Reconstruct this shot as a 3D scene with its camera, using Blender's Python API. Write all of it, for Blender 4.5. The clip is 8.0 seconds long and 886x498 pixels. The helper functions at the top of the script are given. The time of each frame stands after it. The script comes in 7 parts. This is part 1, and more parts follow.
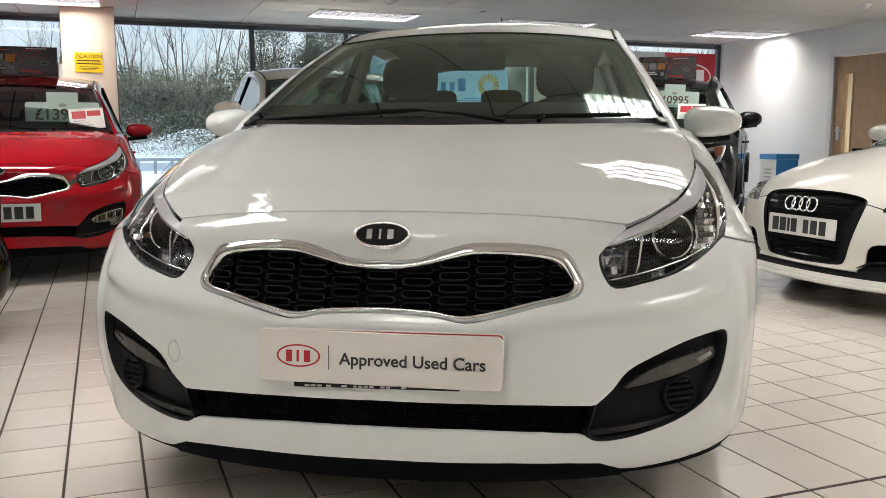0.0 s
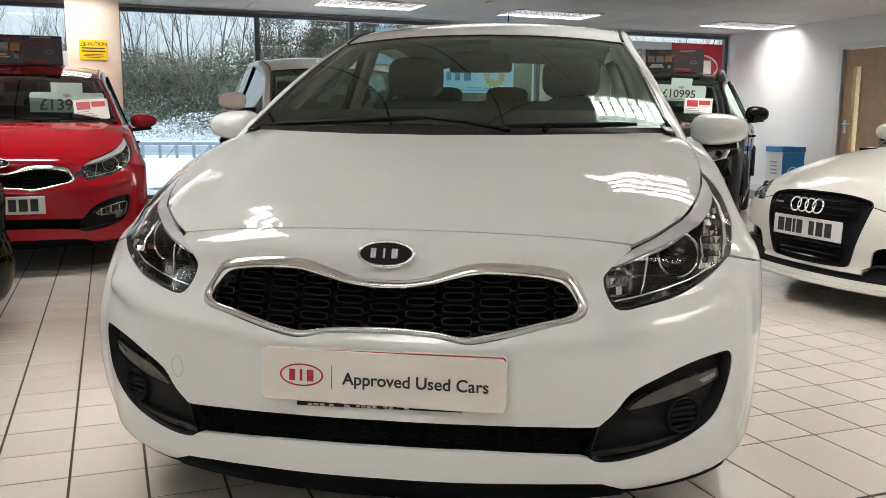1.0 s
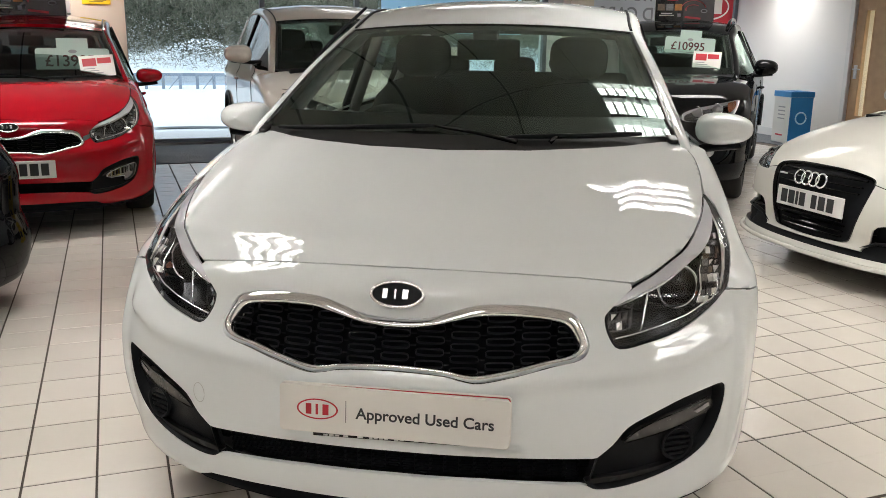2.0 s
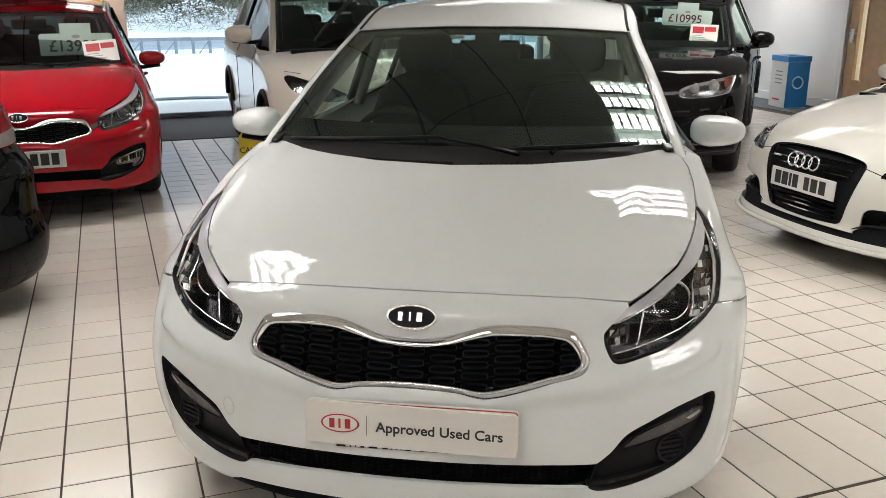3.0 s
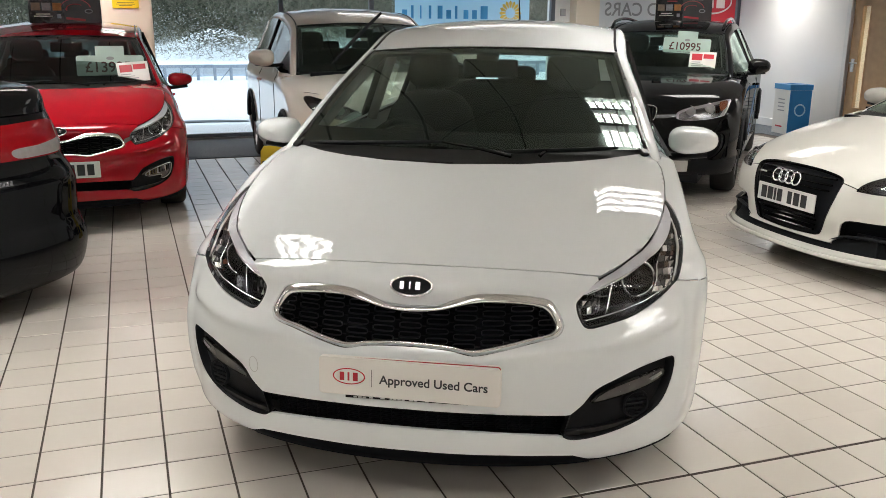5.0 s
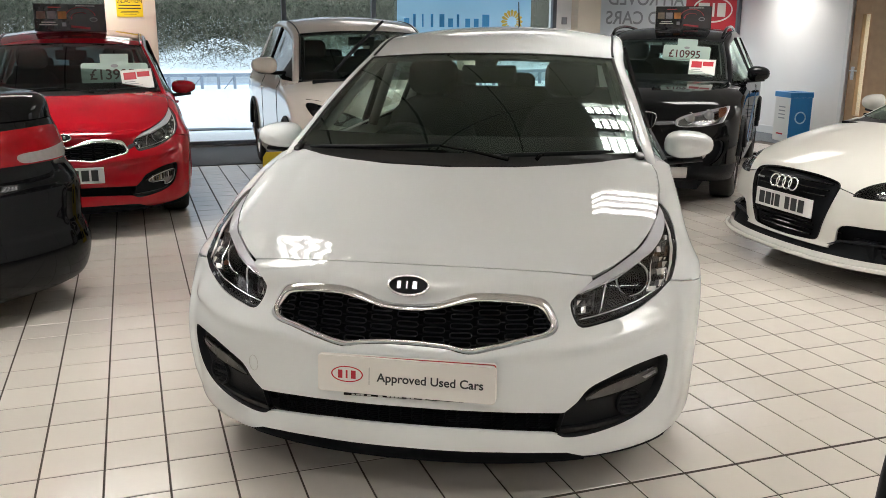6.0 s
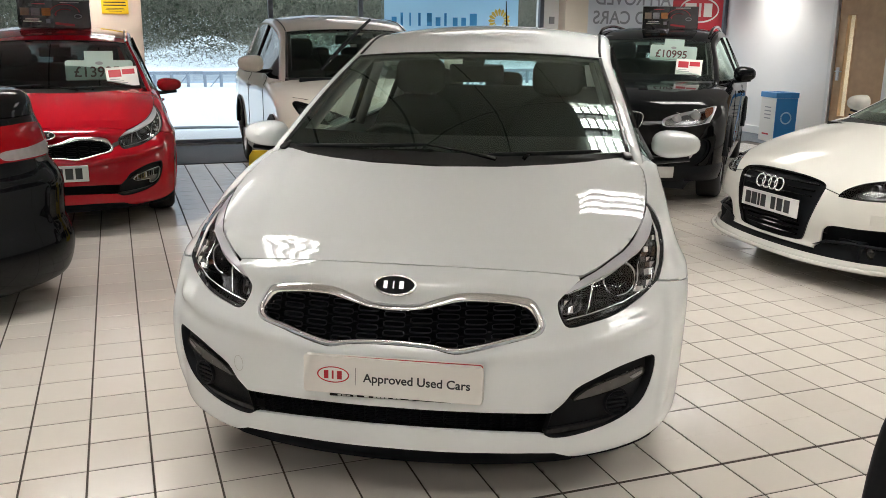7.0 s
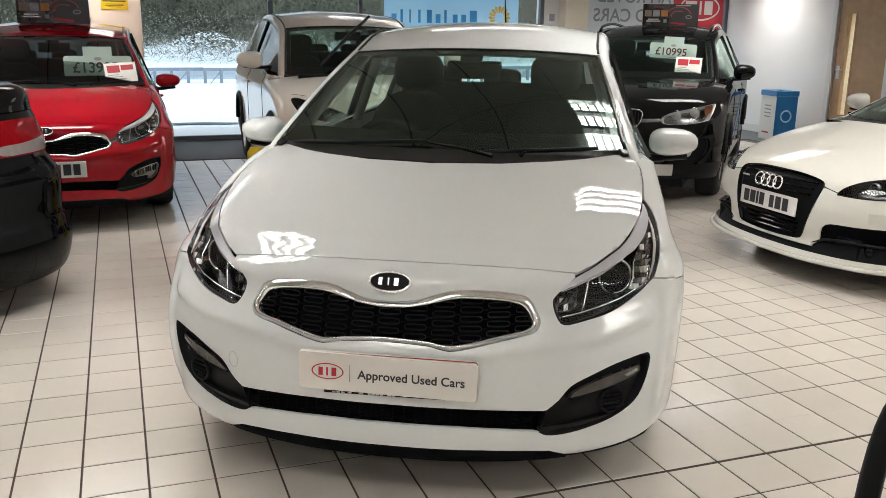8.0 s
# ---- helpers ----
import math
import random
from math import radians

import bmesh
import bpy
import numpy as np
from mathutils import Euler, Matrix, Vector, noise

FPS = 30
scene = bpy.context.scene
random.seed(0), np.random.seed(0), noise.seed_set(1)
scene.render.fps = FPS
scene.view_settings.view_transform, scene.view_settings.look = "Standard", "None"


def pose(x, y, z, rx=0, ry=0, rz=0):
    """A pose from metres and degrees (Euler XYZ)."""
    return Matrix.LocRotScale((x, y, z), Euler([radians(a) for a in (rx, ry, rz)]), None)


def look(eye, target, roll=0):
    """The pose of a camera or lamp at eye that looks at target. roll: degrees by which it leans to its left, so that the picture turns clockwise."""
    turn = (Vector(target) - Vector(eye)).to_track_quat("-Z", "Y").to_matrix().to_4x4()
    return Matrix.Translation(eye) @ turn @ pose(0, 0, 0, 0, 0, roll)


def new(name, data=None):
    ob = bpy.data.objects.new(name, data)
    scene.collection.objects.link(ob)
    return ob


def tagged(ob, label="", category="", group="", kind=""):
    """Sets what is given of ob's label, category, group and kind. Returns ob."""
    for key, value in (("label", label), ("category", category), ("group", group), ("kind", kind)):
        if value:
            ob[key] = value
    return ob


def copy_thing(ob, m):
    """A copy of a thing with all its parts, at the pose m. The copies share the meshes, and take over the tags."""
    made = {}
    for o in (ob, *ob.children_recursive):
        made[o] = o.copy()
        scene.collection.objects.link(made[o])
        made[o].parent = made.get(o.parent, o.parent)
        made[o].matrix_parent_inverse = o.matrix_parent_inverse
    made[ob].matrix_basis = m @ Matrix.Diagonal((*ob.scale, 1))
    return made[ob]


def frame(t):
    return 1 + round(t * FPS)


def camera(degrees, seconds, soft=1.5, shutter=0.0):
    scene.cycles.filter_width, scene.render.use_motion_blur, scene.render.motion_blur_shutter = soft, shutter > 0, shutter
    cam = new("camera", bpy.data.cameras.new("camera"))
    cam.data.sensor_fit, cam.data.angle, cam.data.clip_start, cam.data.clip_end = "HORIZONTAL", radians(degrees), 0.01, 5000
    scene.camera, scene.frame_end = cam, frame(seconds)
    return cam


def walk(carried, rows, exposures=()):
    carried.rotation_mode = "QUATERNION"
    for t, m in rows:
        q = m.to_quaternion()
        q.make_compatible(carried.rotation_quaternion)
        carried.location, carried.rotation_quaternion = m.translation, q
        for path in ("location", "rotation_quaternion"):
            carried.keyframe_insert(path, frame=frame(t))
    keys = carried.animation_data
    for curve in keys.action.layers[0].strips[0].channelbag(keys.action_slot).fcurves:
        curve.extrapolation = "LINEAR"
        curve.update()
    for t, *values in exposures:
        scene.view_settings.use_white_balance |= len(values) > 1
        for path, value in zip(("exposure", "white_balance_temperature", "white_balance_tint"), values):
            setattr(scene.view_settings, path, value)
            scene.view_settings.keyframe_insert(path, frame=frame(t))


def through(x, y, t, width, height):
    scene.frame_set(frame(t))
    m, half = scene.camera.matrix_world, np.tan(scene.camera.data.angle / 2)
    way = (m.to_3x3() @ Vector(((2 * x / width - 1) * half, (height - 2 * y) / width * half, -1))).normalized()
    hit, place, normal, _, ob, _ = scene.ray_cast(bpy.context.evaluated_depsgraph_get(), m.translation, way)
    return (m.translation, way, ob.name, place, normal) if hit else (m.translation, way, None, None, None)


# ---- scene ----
cam = camera(54.8, 8.0, soft=0.55)
PATH = [
    (0, (0.37, -2.728, 0.927), (1.083, -0.878, 0.664), -0.1),
    (0.5, (0.368, -2.721, 0.936), (1.08, -0.872, 0.665), 0.2),
    (1, (0.375, -2.712, 1.003), (1.078, -0.863, 0.703), 0.4),
    (1.5, (0.375, -2.713, 1.14), (1.062, -0.874, 0.761), 0.6),
    (1.7, (0.369, -2.72, 1.192), (1.054, -0.889, 0.773), 0.7),
    (2.8, (0.307, -2.789, 1.456), (0.982, -0.994, 0.89), 0.0),
    (3, (0.292, -2.816, 1.472), (0.968, -1.023, 0.899), -0.1),
    (3.5, (0.238, -2.89, 1.47), (0.921, -1.093, 0.921), -0.0),
    (4, (0.207, -2.979, 1.45), (0.891, -1.177, 0.917), 0.1),
    (4.5, (0.208, -3.104, 1.443), (0.872, -1.291, 0.922), 0.2),
    (6, (0.211, -3.247, 1.423), (0.855, -1.417, 0.936), 0.2),
    (6.5, (0.212, -3.24, 1.424), (0.874, -1.417, 0.939), 0.4),
    (7, (0.216, -3.235, 1.422), (0.888, -1.416, 0.933), 0.5),
    (7.5, (0.223, -3.238, 1.421), (0.897, -1.419, 0.931), 0.6),
    (8, (0.232, -3.235, 1.419), (0.903, -1.417, 0.924), 0.7),
]
walk(cam, [(t, look(eye, target, roll)) for t, eye, target, roll in PATH])

# ---- world and light ----
world = bpy.data.worlds.new("world")
scene.world = world
world.use_nodes = True
wn = world.node_tree
sky = wn.nodes.new("ShaderNodeTexSky")
sky.sky_type = "NISHITA"
sky.sun_disc = False
sky.sun_elevation, sky.sun_rotation = radians(45), radians(158)
sky.air_density, sky.dust_density = 0.7, 3.0
wn.nodes["Background"].inputs["Strength"].default_value = 0.135
cloud = wn.nodes.new("ShaderNodeTexNoise")
cloud.inputs["Scale"].default_value, cloud.inputs["Detail"].default_value = 2.2, 6
cover = wn.nodes.new("ShaderNodeMapRange")
cover.inputs["From Min"].default_value, cover.inputs["From Max"].default_value = 0.38, 0.62
cover.inputs["To Min"].default_value, cover.inputs["To Max"].default_value = 0.35, 0.85
wn.links.new(cloud.outputs["Fac"], cover.inputs["Value"])
veil = wn.nodes.new("ShaderNodeMix")
veil.data_type = "RGBA"
veil.inputs["B"].default_value = (7.0, 7.0, 7.1, 1)      # thin bright cloud
wn.links.new(cover.outputs[0], veil.inputs["Factor"])
wn.links.new(sky.outputs[0], veil.inputs["A"])
wn.links.new(veil.outputs["Result"], wn.nodes["Background"].inputs["Color"])
sun = new("sun", bpy.data.lights.new("sun", "SUN"))
sun.data.energy, sun.data.angle, sun.data.color = 2.1, radians(12), (0.64, 0.84, 1.0)
sun.matrix_world = look((-10, -25, 27), (0, 0, 0))
LAMP = 15.0          # ceiling fittings
scene.view_settings.exposure = 0.65

# ---- materials ----
def mat(name, base, rough=0.5, metal=0.0, coat=0.0, vary=0.08, scale=6.0, bump=0.0, bump_scale=80.0, spec=0.5, random_piece=0.0, emit=0.0, alpha_glass=False, ior=1.45, rough_vary=0.06):
    """A surface with grain at two sizes: broad tone changes and fine relief."""
    m = bpy.data.materials.new(name)
    m.use_nodes = True
    nt = m.node_tree
    b = nt.nodes["Principled BSDF"]
    b.inputs["Roughness"].default_value = rough
    b.inputs["Metallic"].default_value = metal
    b.inputs["Coat Weight"].default_value = coat
    b.inputs["Coat Roughness"].default_value = 0.03
    b.inputs["Specular IOR Level"].default_value = spec
    b.inputs["IOR"].default_value = ior
    tc = nt.nodes.new("ShaderNodeTexCoord")
    n1 = nt.nodes.new("ShaderNodeTexNoise")
    n1.inputs["Scale"].default_value = scale
    n1.inputs["Detail"].default_value = 5
    nt.links.new(tc.outputs["Object"], n1.inputs["Vector"])
    ramp = nt.nodes.new("ShaderNodeMix")
    ramp.data_type = "RGBA"
    c = Vector(base)
    ramp.inputs["A"].default_value = (*(c * (1 - vary)), 1)
    ramp.inputs["B"].default_value = (*[min(1.0, v) for v in c * (1 + vary)], 1)
    nt.links.new(n1.outputs["Fac"], ramp.inputs["Factor"])
    out = ramp.outputs["Result"]
    if random_piece:
        info = nt.nodes.new("ShaderNodeObjectInfo")
        isl = nt.nodes.new("ShaderNodeNewGeometry")
        add = nt.nodes.new("ShaderNodeMath")
        add.operation = "ADD"
        nt.links.new(info.outputs["Random"], add.inputs[0])
        nt.links.new(isl.outputs["Random Per Island"], add.inputs[1])
        fr = nt.nodes.new("ShaderNodeMath")
        fr.operation = "FRACT"
        nt.links.new(add.outputs[0], fr.inputs[0])
        mr = nt.nodes.new("ShaderNodeMapRange")
        mr.inputs["To Min"].default_value = 1 - random_piece
        mr.inputs["To Max"].default_value = 1 + random_piece
        nt.links.new(fr.outputs[0], mr.inputs["Value"])
        mul = nt.nodes.new("ShaderNodeVectorMath")
        mul.operation = "SCALE"
        nt.links.new(out, mul.inputs[0])
        nt.links.new(mr.outputs[0], mul.inputs["Scale"])
        out = mul.outputs[0]
    nt.links.new(out, b.inputs["Base Color"])
    if rough_vary:
        mr2 = nt.nodes.new("ShaderNodeMapRange")
        mr2.inputs["To Min"].default_value = max(0.0, rough - rough_vary)
        mr2.inputs["To Max"].default_value = min(1.0, rough + rough_vary)
        n3 = nt.nodes.new("ShaderNodeTexNoise")
        n3.inputs["Scale"].default_value = scale * 3
        nt.links.new(tc.outputs["Object"], n3.inputs["Vector"])
        nt.links.new(n3.outputs["Fac"], mr2.inputs["Value"])
        nt.links.new(mr2.outputs[0], b.inputs["Roughness"])
    if bump:
        n2 = nt.nodes.new("ShaderNodeTexNoise")
        n2.inputs["Scale"].default_value = bump_scale
        nt.links.new(tc.outputs["Object"], n2.inputs["Vector"])
        bp = nt.nodes.new("ShaderNodeBump")
        bp.inputs["Strength"].default_value = bump
        bp.inputs["Distance"].default_value = 0.005
        nt.links.new(n2.outputs["Fac"], bp.inputs["Height"])
        nt.links.new(bp.outputs[0], b.inputs["Normal"])
    if emit:
        b.inputs["Emission Color"].default_value = (*base, 1)
        b.inputs["Emission Strength"].default_value = emit
    if alpha_glass:
        b.inputs["Transmission Weight"].default_value = 1.0
    return m


def pane_material(name, tint, reflect_ior=1.5, coat=(1.0, 1.0, 1.0)):
    """Thin sheet glass: clear with a tint, and a Fresnel gloss."""
    m = bpy.data.materials.new(name)
    m.use_nodes = True
    nt = m.node_tree
    nt.nodes.remove(nt.nodes["Principled BSDF"])
    tr = nt.nodes.new("ShaderNodeBsdfTransparent")
    tr.inputs["Color"].default_value = (*tint, 1)
    gl = nt.nodes.new("ShaderNodeBsdfGlossy")
    gl.inputs["Roughness"].default_value = 0.01
    gl.inputs["Color"].default_value = (*coat, 1)
    lw = nt.nodes.new("ShaderNodeLayerWeight")
    lw.inputs["Blend"].default_value = 0.5
    pw = nt.nodes.new("ShaderNodeMath")
    pw.operation = "POWER"
    pw.inputs[1].default_value = 5.0
    nt.links.new(lw.outputs["Facing"], pw.inputs[0])
    f0 = ((reflect_ior - 1) / (reflect_ior + 1)) ** 2
    fr = nt.nodes.new("ShaderNodeMath")
    fr.operation = "MULTIPLY_ADD"
    fr.inputs[1].default_value, fr.inputs[2].default_value = 1 - f0, f0
    nt.links.new(pw.outputs[0], fr.inputs[0])
    mx = nt.nodes.new("ShaderNodeMixShader")
    nt.links.new(fr.outputs[0], mx.inputs[0])
    nt.links.new(tr.outputs[0], mx.inputs[1])
    nt.links.new(gl.outputs[0], mx.inputs[2])
    nt.links.new(mx.outputs[0], nt.nodes["Material Output"].inputs["Surface"])
    return m


M_TILE = mat("floor_tile_glaze", (0.70, 0.65, 0.587), 0.16, spec=0.75, vary=0.06, scale=3.0, bump=0.04, bump_scale=30, random_piece=0.05, rough_vary=0.08)
M_GROUT = mat("dark_grout", (0.062, 0.047, 0.036), 0.85, vary=0.3, scale=12, bump=0.3)
M_CARPET = mat("grey_carpet", (0.11, 0.12, 0.135), 0.95, vary=0.25, scale=40, bump=0.6, bump_scale=300)
M_WALL = mat("white_wall_paint", (0.86, 0.85, 0.84), 0.7, vary=0.03, scale=2, bump=0.06, bump_scale=120)
M_JOINT_SHADE = mat("ceiling_joint_shade", (0.11, 0.11, 0.11), 0.9, vary=0.1)
M_BACKWALL = mat("grey_rear_wall", (0.25, 0.25, 0.25), 0.6, vary=0.05, scale=2)
M_COLUMN = mat("cream_column_paint", (0.78, 0.69, 0.57), 0.6, vary=0.04, scale=2, bump=0.05)
M_CEIL = mat("ceiling_board", (0.72, 0.69, 0.66), 0.85, vary=0.05, scale=3, bump=0.15, bump_scale=200, random_piece=0.03)
M_TRIM = mat("white_trim", (0.78, 0.78, 0.78), 0.4, vary=0.03)
M_GREYTRIM = mat("grey_window_frame", (0.10, 0.11, 0.13), 0.4, vary=0.08)
M_DOOR = mat("oak_veneer", (0.50, 0.33, 0.19), 0.4, vary=0.2, scale=9, bump=0.05)
M_CHROME = mat("chrome", (0.82, 0.82, 0.83), 0.06, 1.0, vary=0.03, rough_vary=0.03)
M_BADGE = mat("badge_metal", (0.42, 0.42, 0.43), 0.22, 1.0, vary=0.06)
M_STEEL = mat("brushed_steel", (0.62, 0.62, 0.62), 0.3, 1.0)
M_LOUVRE = mat("louvre_satin_grey", (0.12, 0.12, 0.13), 0.4, 0.3, vary=0.05)
M_LIGHT = mat("lamp_panel", (1.0, 0.97, 0.92), 0.5, emit=LAMP, vary=0.0)
M_WHITE_PAINT = mat("white_car_paint", (0.79, 0.82, 0.825), 0.4, coat=1.0, vary=0.012, scale=3, rough_vary=0.03, spec=0.0)
M_WHITE_PAINT.node_tree.nodes["Principled BSDF"].inputs["Coat Roughness"].default_value = 0.014
M_RED_PAINT = mat("red_car_paint", (0.36, 0.0045, 0.0125), 0.35, spec=0.0, coat=1.0, vary=0.04, scale=3)
M_IVORY_PAINT = mat("warm_white_car_paint", (0.70, 0.685, 0.635), 0.4, coat=0.75, vary=0.012, scale=3, rough_vary=0.03, spec=0.0)
M_BLACK_PAINT = mat("black_car_paint", (0.0045, 0.0049, 0.0058), 0.3, spec=0.0, coat=0.55, vary=0.05, scale=3)
M_BLACK_PLASTIC = mat("black_textured_plastic", (0.0095, 0.0105, 0.0125), 0.45, spec=0.15, vary=0.15, scale=20, bump=0.15, bump_scale=400)
M_GRILLE_BACK = mat("matt_black_backing", (0.0065, 0.0075, 0.0095), 0.85, spec=0.05, vary=0.2)
M_GLOSS_BLACK = mat("gloss_black", (0.004, 0.004, 0.0045), 0.1, spec=0.35, vary=0.1)
M_RUBBER = mat("tyre_rubber", (0.02, 0.02, 0.02), 0.8, vary=0.2, bump=0.3)
M_INTERIOR = mat("dark_cabin_trim", (0.016, 0.017, 0.016), 0.7, spec=0.25, vary=0.2, scale=15, bump=0.2)
M_COWL = mat("grey_black_cowl_plastic", (0.024, 0.024, 0.024), 0.5, spec=0.12, vary=0.2, scale=20, bump=0.15, bump_scale=400)
M_SEAT = mat("black_seat_cloth", (0.02, 0.0205, 0.0195), 0.9, spec=0.06, vary=0.25, scale=30, bump=0.4, bump_scale=250)
M_PILLARTRIM = mat("grey_pillar_trim", (0.22, 0.22, 0.21), 0.8, vary=0.06)
# pale grey roof lining, with the cabin's dimness put into its colour
M_HEADLINER = mat("shade_toned_headliner", (0.03, 0.03, 0.029), 0.9, vary=0.05)
M_PLATE = mat("plate_white", (0.78, 0.77, 0.75), 0.35, vary=0.03)
M_CARD = mat("white_card", (0.79, 0.765, 0.725), 0.55, vary=0.03)
M_MINT = mat("pale_mint_card", (0.48, 0.60, 0.545), 0.5, vary=0.04)
M_RED_PRINT = mat("red_print", (0.50, 0.02, 0.035), 0.45, vary=0.05)
M_DARK_PRINT = mat("dark_print", (0.032, 0.032, 0.035), 0.5, vary=0.1)
M_YELLOW = mat("yellow_sign", (0.80, 0.58, 0.02), 0.45, vary=0.06)
M_BLUE = mat("blue_plastic", (0.02, 0.20, 0.50), 0.35, vary=0.08)
M_PALEBLUE = mat("pale_blue_print", (0.55, 0.72, 0.85), 0.5, vary=0.03)
M_SNOW = mat("snow", (0.79, 0.83, 0.89), 0.8, vary=0.06, scale=0.7, bump=0.5, bump_scale=6)
M_BARK = mat("bark", (0.075, 0.055, 0.045), 0.9, vary=0.35, scale=5)
M_HEDGE = mat("winter_brush", (0.14, 0.14, 0.115), 0.95, vary=0.5, scale=1.5)
M_EARTH = mat("dark_bank_earth", (0.06, 0.06, 0.04), 0.95, vary=0.5, scale=2, bump=0.8, bump_scale=8)
def cloth_material(name, base, through=0.6):
    """Thin printed cloth or paper that lets some light through."""
    m = mat(name, base, 0.7, vary=0.04, scale=3)
    nt = m.node_tree
    tl = nt.nodes.new("ShaderNodeBsdfTranslucent")
    tl.inputs["Color"].default_value = (*base, 1)
    mx = nt.nodes.new("ShaderNodeMixShader")
    mx.inputs[0].default_value = through
    nt.links.new(nt.nodes["Principled BSDF"].outputs[0], mx.inputs[1])
    nt.links.new(tl.outputs[0], mx.inputs[2])
    nt.links.new(mx.outputs[0], nt.nodes["Material Output"].inputs["Surface"])
    return m


M_GLASS = pane_material("window_glass", (0.92, 0.96, 0.95))
M_WINDSCREEN = pane_material("windscreen_glass", (0.72, 0.82, 0.77), 1.47, (0.82, 1.0, 0.91))
M_TINTED = pane_material("green_tinted_glass", (0.34, 0.40, 0.38), 1.42, (0.8, 0.9, 0.86))
M_PRIVACY = pane_material("privacy_glass", (0.20, 0.23, 0.23), 1.5)
M_LENS = pane_material("lamp_lens", (0.93, 0.94, 0.95), 1.42)
M_REDLENS = mat("red_tail_lens", (0.28, 0.003, 0.007), 0.3, spec=0.0, coat=0.8, vary=0.25, scale=14)
M_CLEARLENS = mat("pale_clear_lens", (0.34, 0.30, 0.30), 0.2, coat=0.6, vary=0.2, scale=30)
M_AMBER = mat("amber_lens", (0.26, 0.09, 0.045), 0.2)

# ---- mesh helpers ----
from mathutils import geometry


def mesh_from(verts, faces, name="mesh", smooth=False):
    me = bpy.data.meshes.new(name)
    me.from_pydata([tuple(v) for v in verts], [], [tuple(f) for f in faces])
    me.update()
    if smooth:
        me.polygons.foreach_set("use_smooth", [True] * len(me.polygons))
    return me


def part(name, bm, material, parent=None, label="", smooth=None):
    """Links a bmesh, a mesh or a (verts, faces) pair as one object, under a thing where one is given."""
    if isinstance(bm, bmesh.types.BMesh):
        me = bpy.data.meshes.new(name)
        bm.to_mesh(me)
        bm.free()
        if smooth:
            me.polygons.foreach_set("use_smooth", [True] * len(me.polygons))
    elif isinstance(bm, tuple):
        me = mesh_from(bm[0], bm[1], name, bool(smooth))
    else:
        me = bm
    if material and not me.materials:
        me.materials.append(material)
    ob = new(name, me)
    ob.parent = parent
    if label:
        ob["label"] = label
    return ob


def thing(name, m, label, category, group="", kind=""):
    """The Empty at a thing's base."""
    ob = new(name)
    ob.matrix_world = m
    ob.empty_display_size = 0.1
    return tagged(ob, label, category, group, kind)


def box(bm, x0, x1, y0, y1, z0, z1, bevel=0.0, m=None):
    vs = [bm.verts.new((x, y, z)) for x in (x0, x1) for y in (y0, y1) for z in (z0, z1)]
    fs = [bm.faces.new([vs[i] for i in f]) for f in ((0, 1, 3, 2), (4, 6, 7, 5), (0, 4, 5, 1), (2, 3, 7, 6), (0, 2, 6, 4), (1, 5, 7, 3))]
    if bevel:
        es = list({e for f in fs for e in f.edges})
        r = bmesh.ops.bevel(bm, geom=es, offset=bevel, segments=2, profile=0.5, affect="EDGES")
        vs = list({v for f in r["faces"] for v in f.verts} | {v for v in vs if v.is_valid})
    if m is not None:
        bmesh.ops.transform(bm, matrix=m, verts=[v for v in vs if v.is_valid])
    return vs


def box_bm(*a, **k):
    bm = bmesh.new()
    box(bm, *a, **k)
    return bm


def spline(points, n=8, closed=False):
    """Catmull-Rom through the points, n steps a span."""
    p = [np.array(q, float) for q in points]
    k = len(p)
    out = []
    for i in range(k if closed else k - 1):
        if closed:
            a, b, c, d = p[i - 1], p[i], p[(i + 1) % k], p[(i + 2) % k]
        else:
            b, c = p[i], p[i + 1]
            a = p[i - 1] if i else 2 * b - c
            d = p[i + 2] if i + 2 < k else 2 * c - b
        for j in range(n):
            t = j / n
            out.append(0.5 * (2 * b + (c - a) * t + (2 * a - 5 * b + 4 * c - d) * t * t + (3 * b - a - 3 * c + d) * t ** 3))
    if not closed:
        out.append(p[-1])
    return out


def tube(path, radius, seg=8, closed=False, flat=1.0):
    """A swept round bar; radius may be a list. Returns verts, faces."""
    p = [Vector(q) for q in path]
    n = len(p)
    vs, fs = [], []
    up = Vector((0, 0, 1))
    for i in range(n):
        a, b = p[i - 1] if (i or closed) else p[i], p[(i + 1) % n] if (i < n - 1 or closed) else p[i]
        d = (b - a).normalized()
        s = d.cross(up)
        s = s.normalized() if s.length > 1e-4 else Vector((1, 0, 0))
        w = s.cross(d)
        r = radius[i] if isinstance(radius, (list, tuple)) else radius
        for k in range(seg):
            th = 2 * math.pi * k / seg
            vs.append(p[i] + s * (r * math.cos(th)) + w * (r * flat * math.sin(th)))
    for i in range(n if closed else n - 1):
        j = (i + 1) % n
        for k in range(seg):
            l = (k + 1) % seg
            fs.append((i * seg + k, i * seg + l, j * seg + l, j * seg + k))
    if not closed:
        fs.append(tuple(range(seg))[::-1])
        fs.append(tuple((n - 1) * seg + k for k in range(seg)))
    return vs, fs


def merge(*pairs):
    vs, fs = [], []
    for v, f in pairs:
        o = len(vs)
        vs += [tuple(q) for q in v]
        fs += [tuple(i + o for i in q) for q in f]
    return vs, fs


def moved(pair, m):
    return [m @ Vector(v) for v in pair[0]], pair[1]


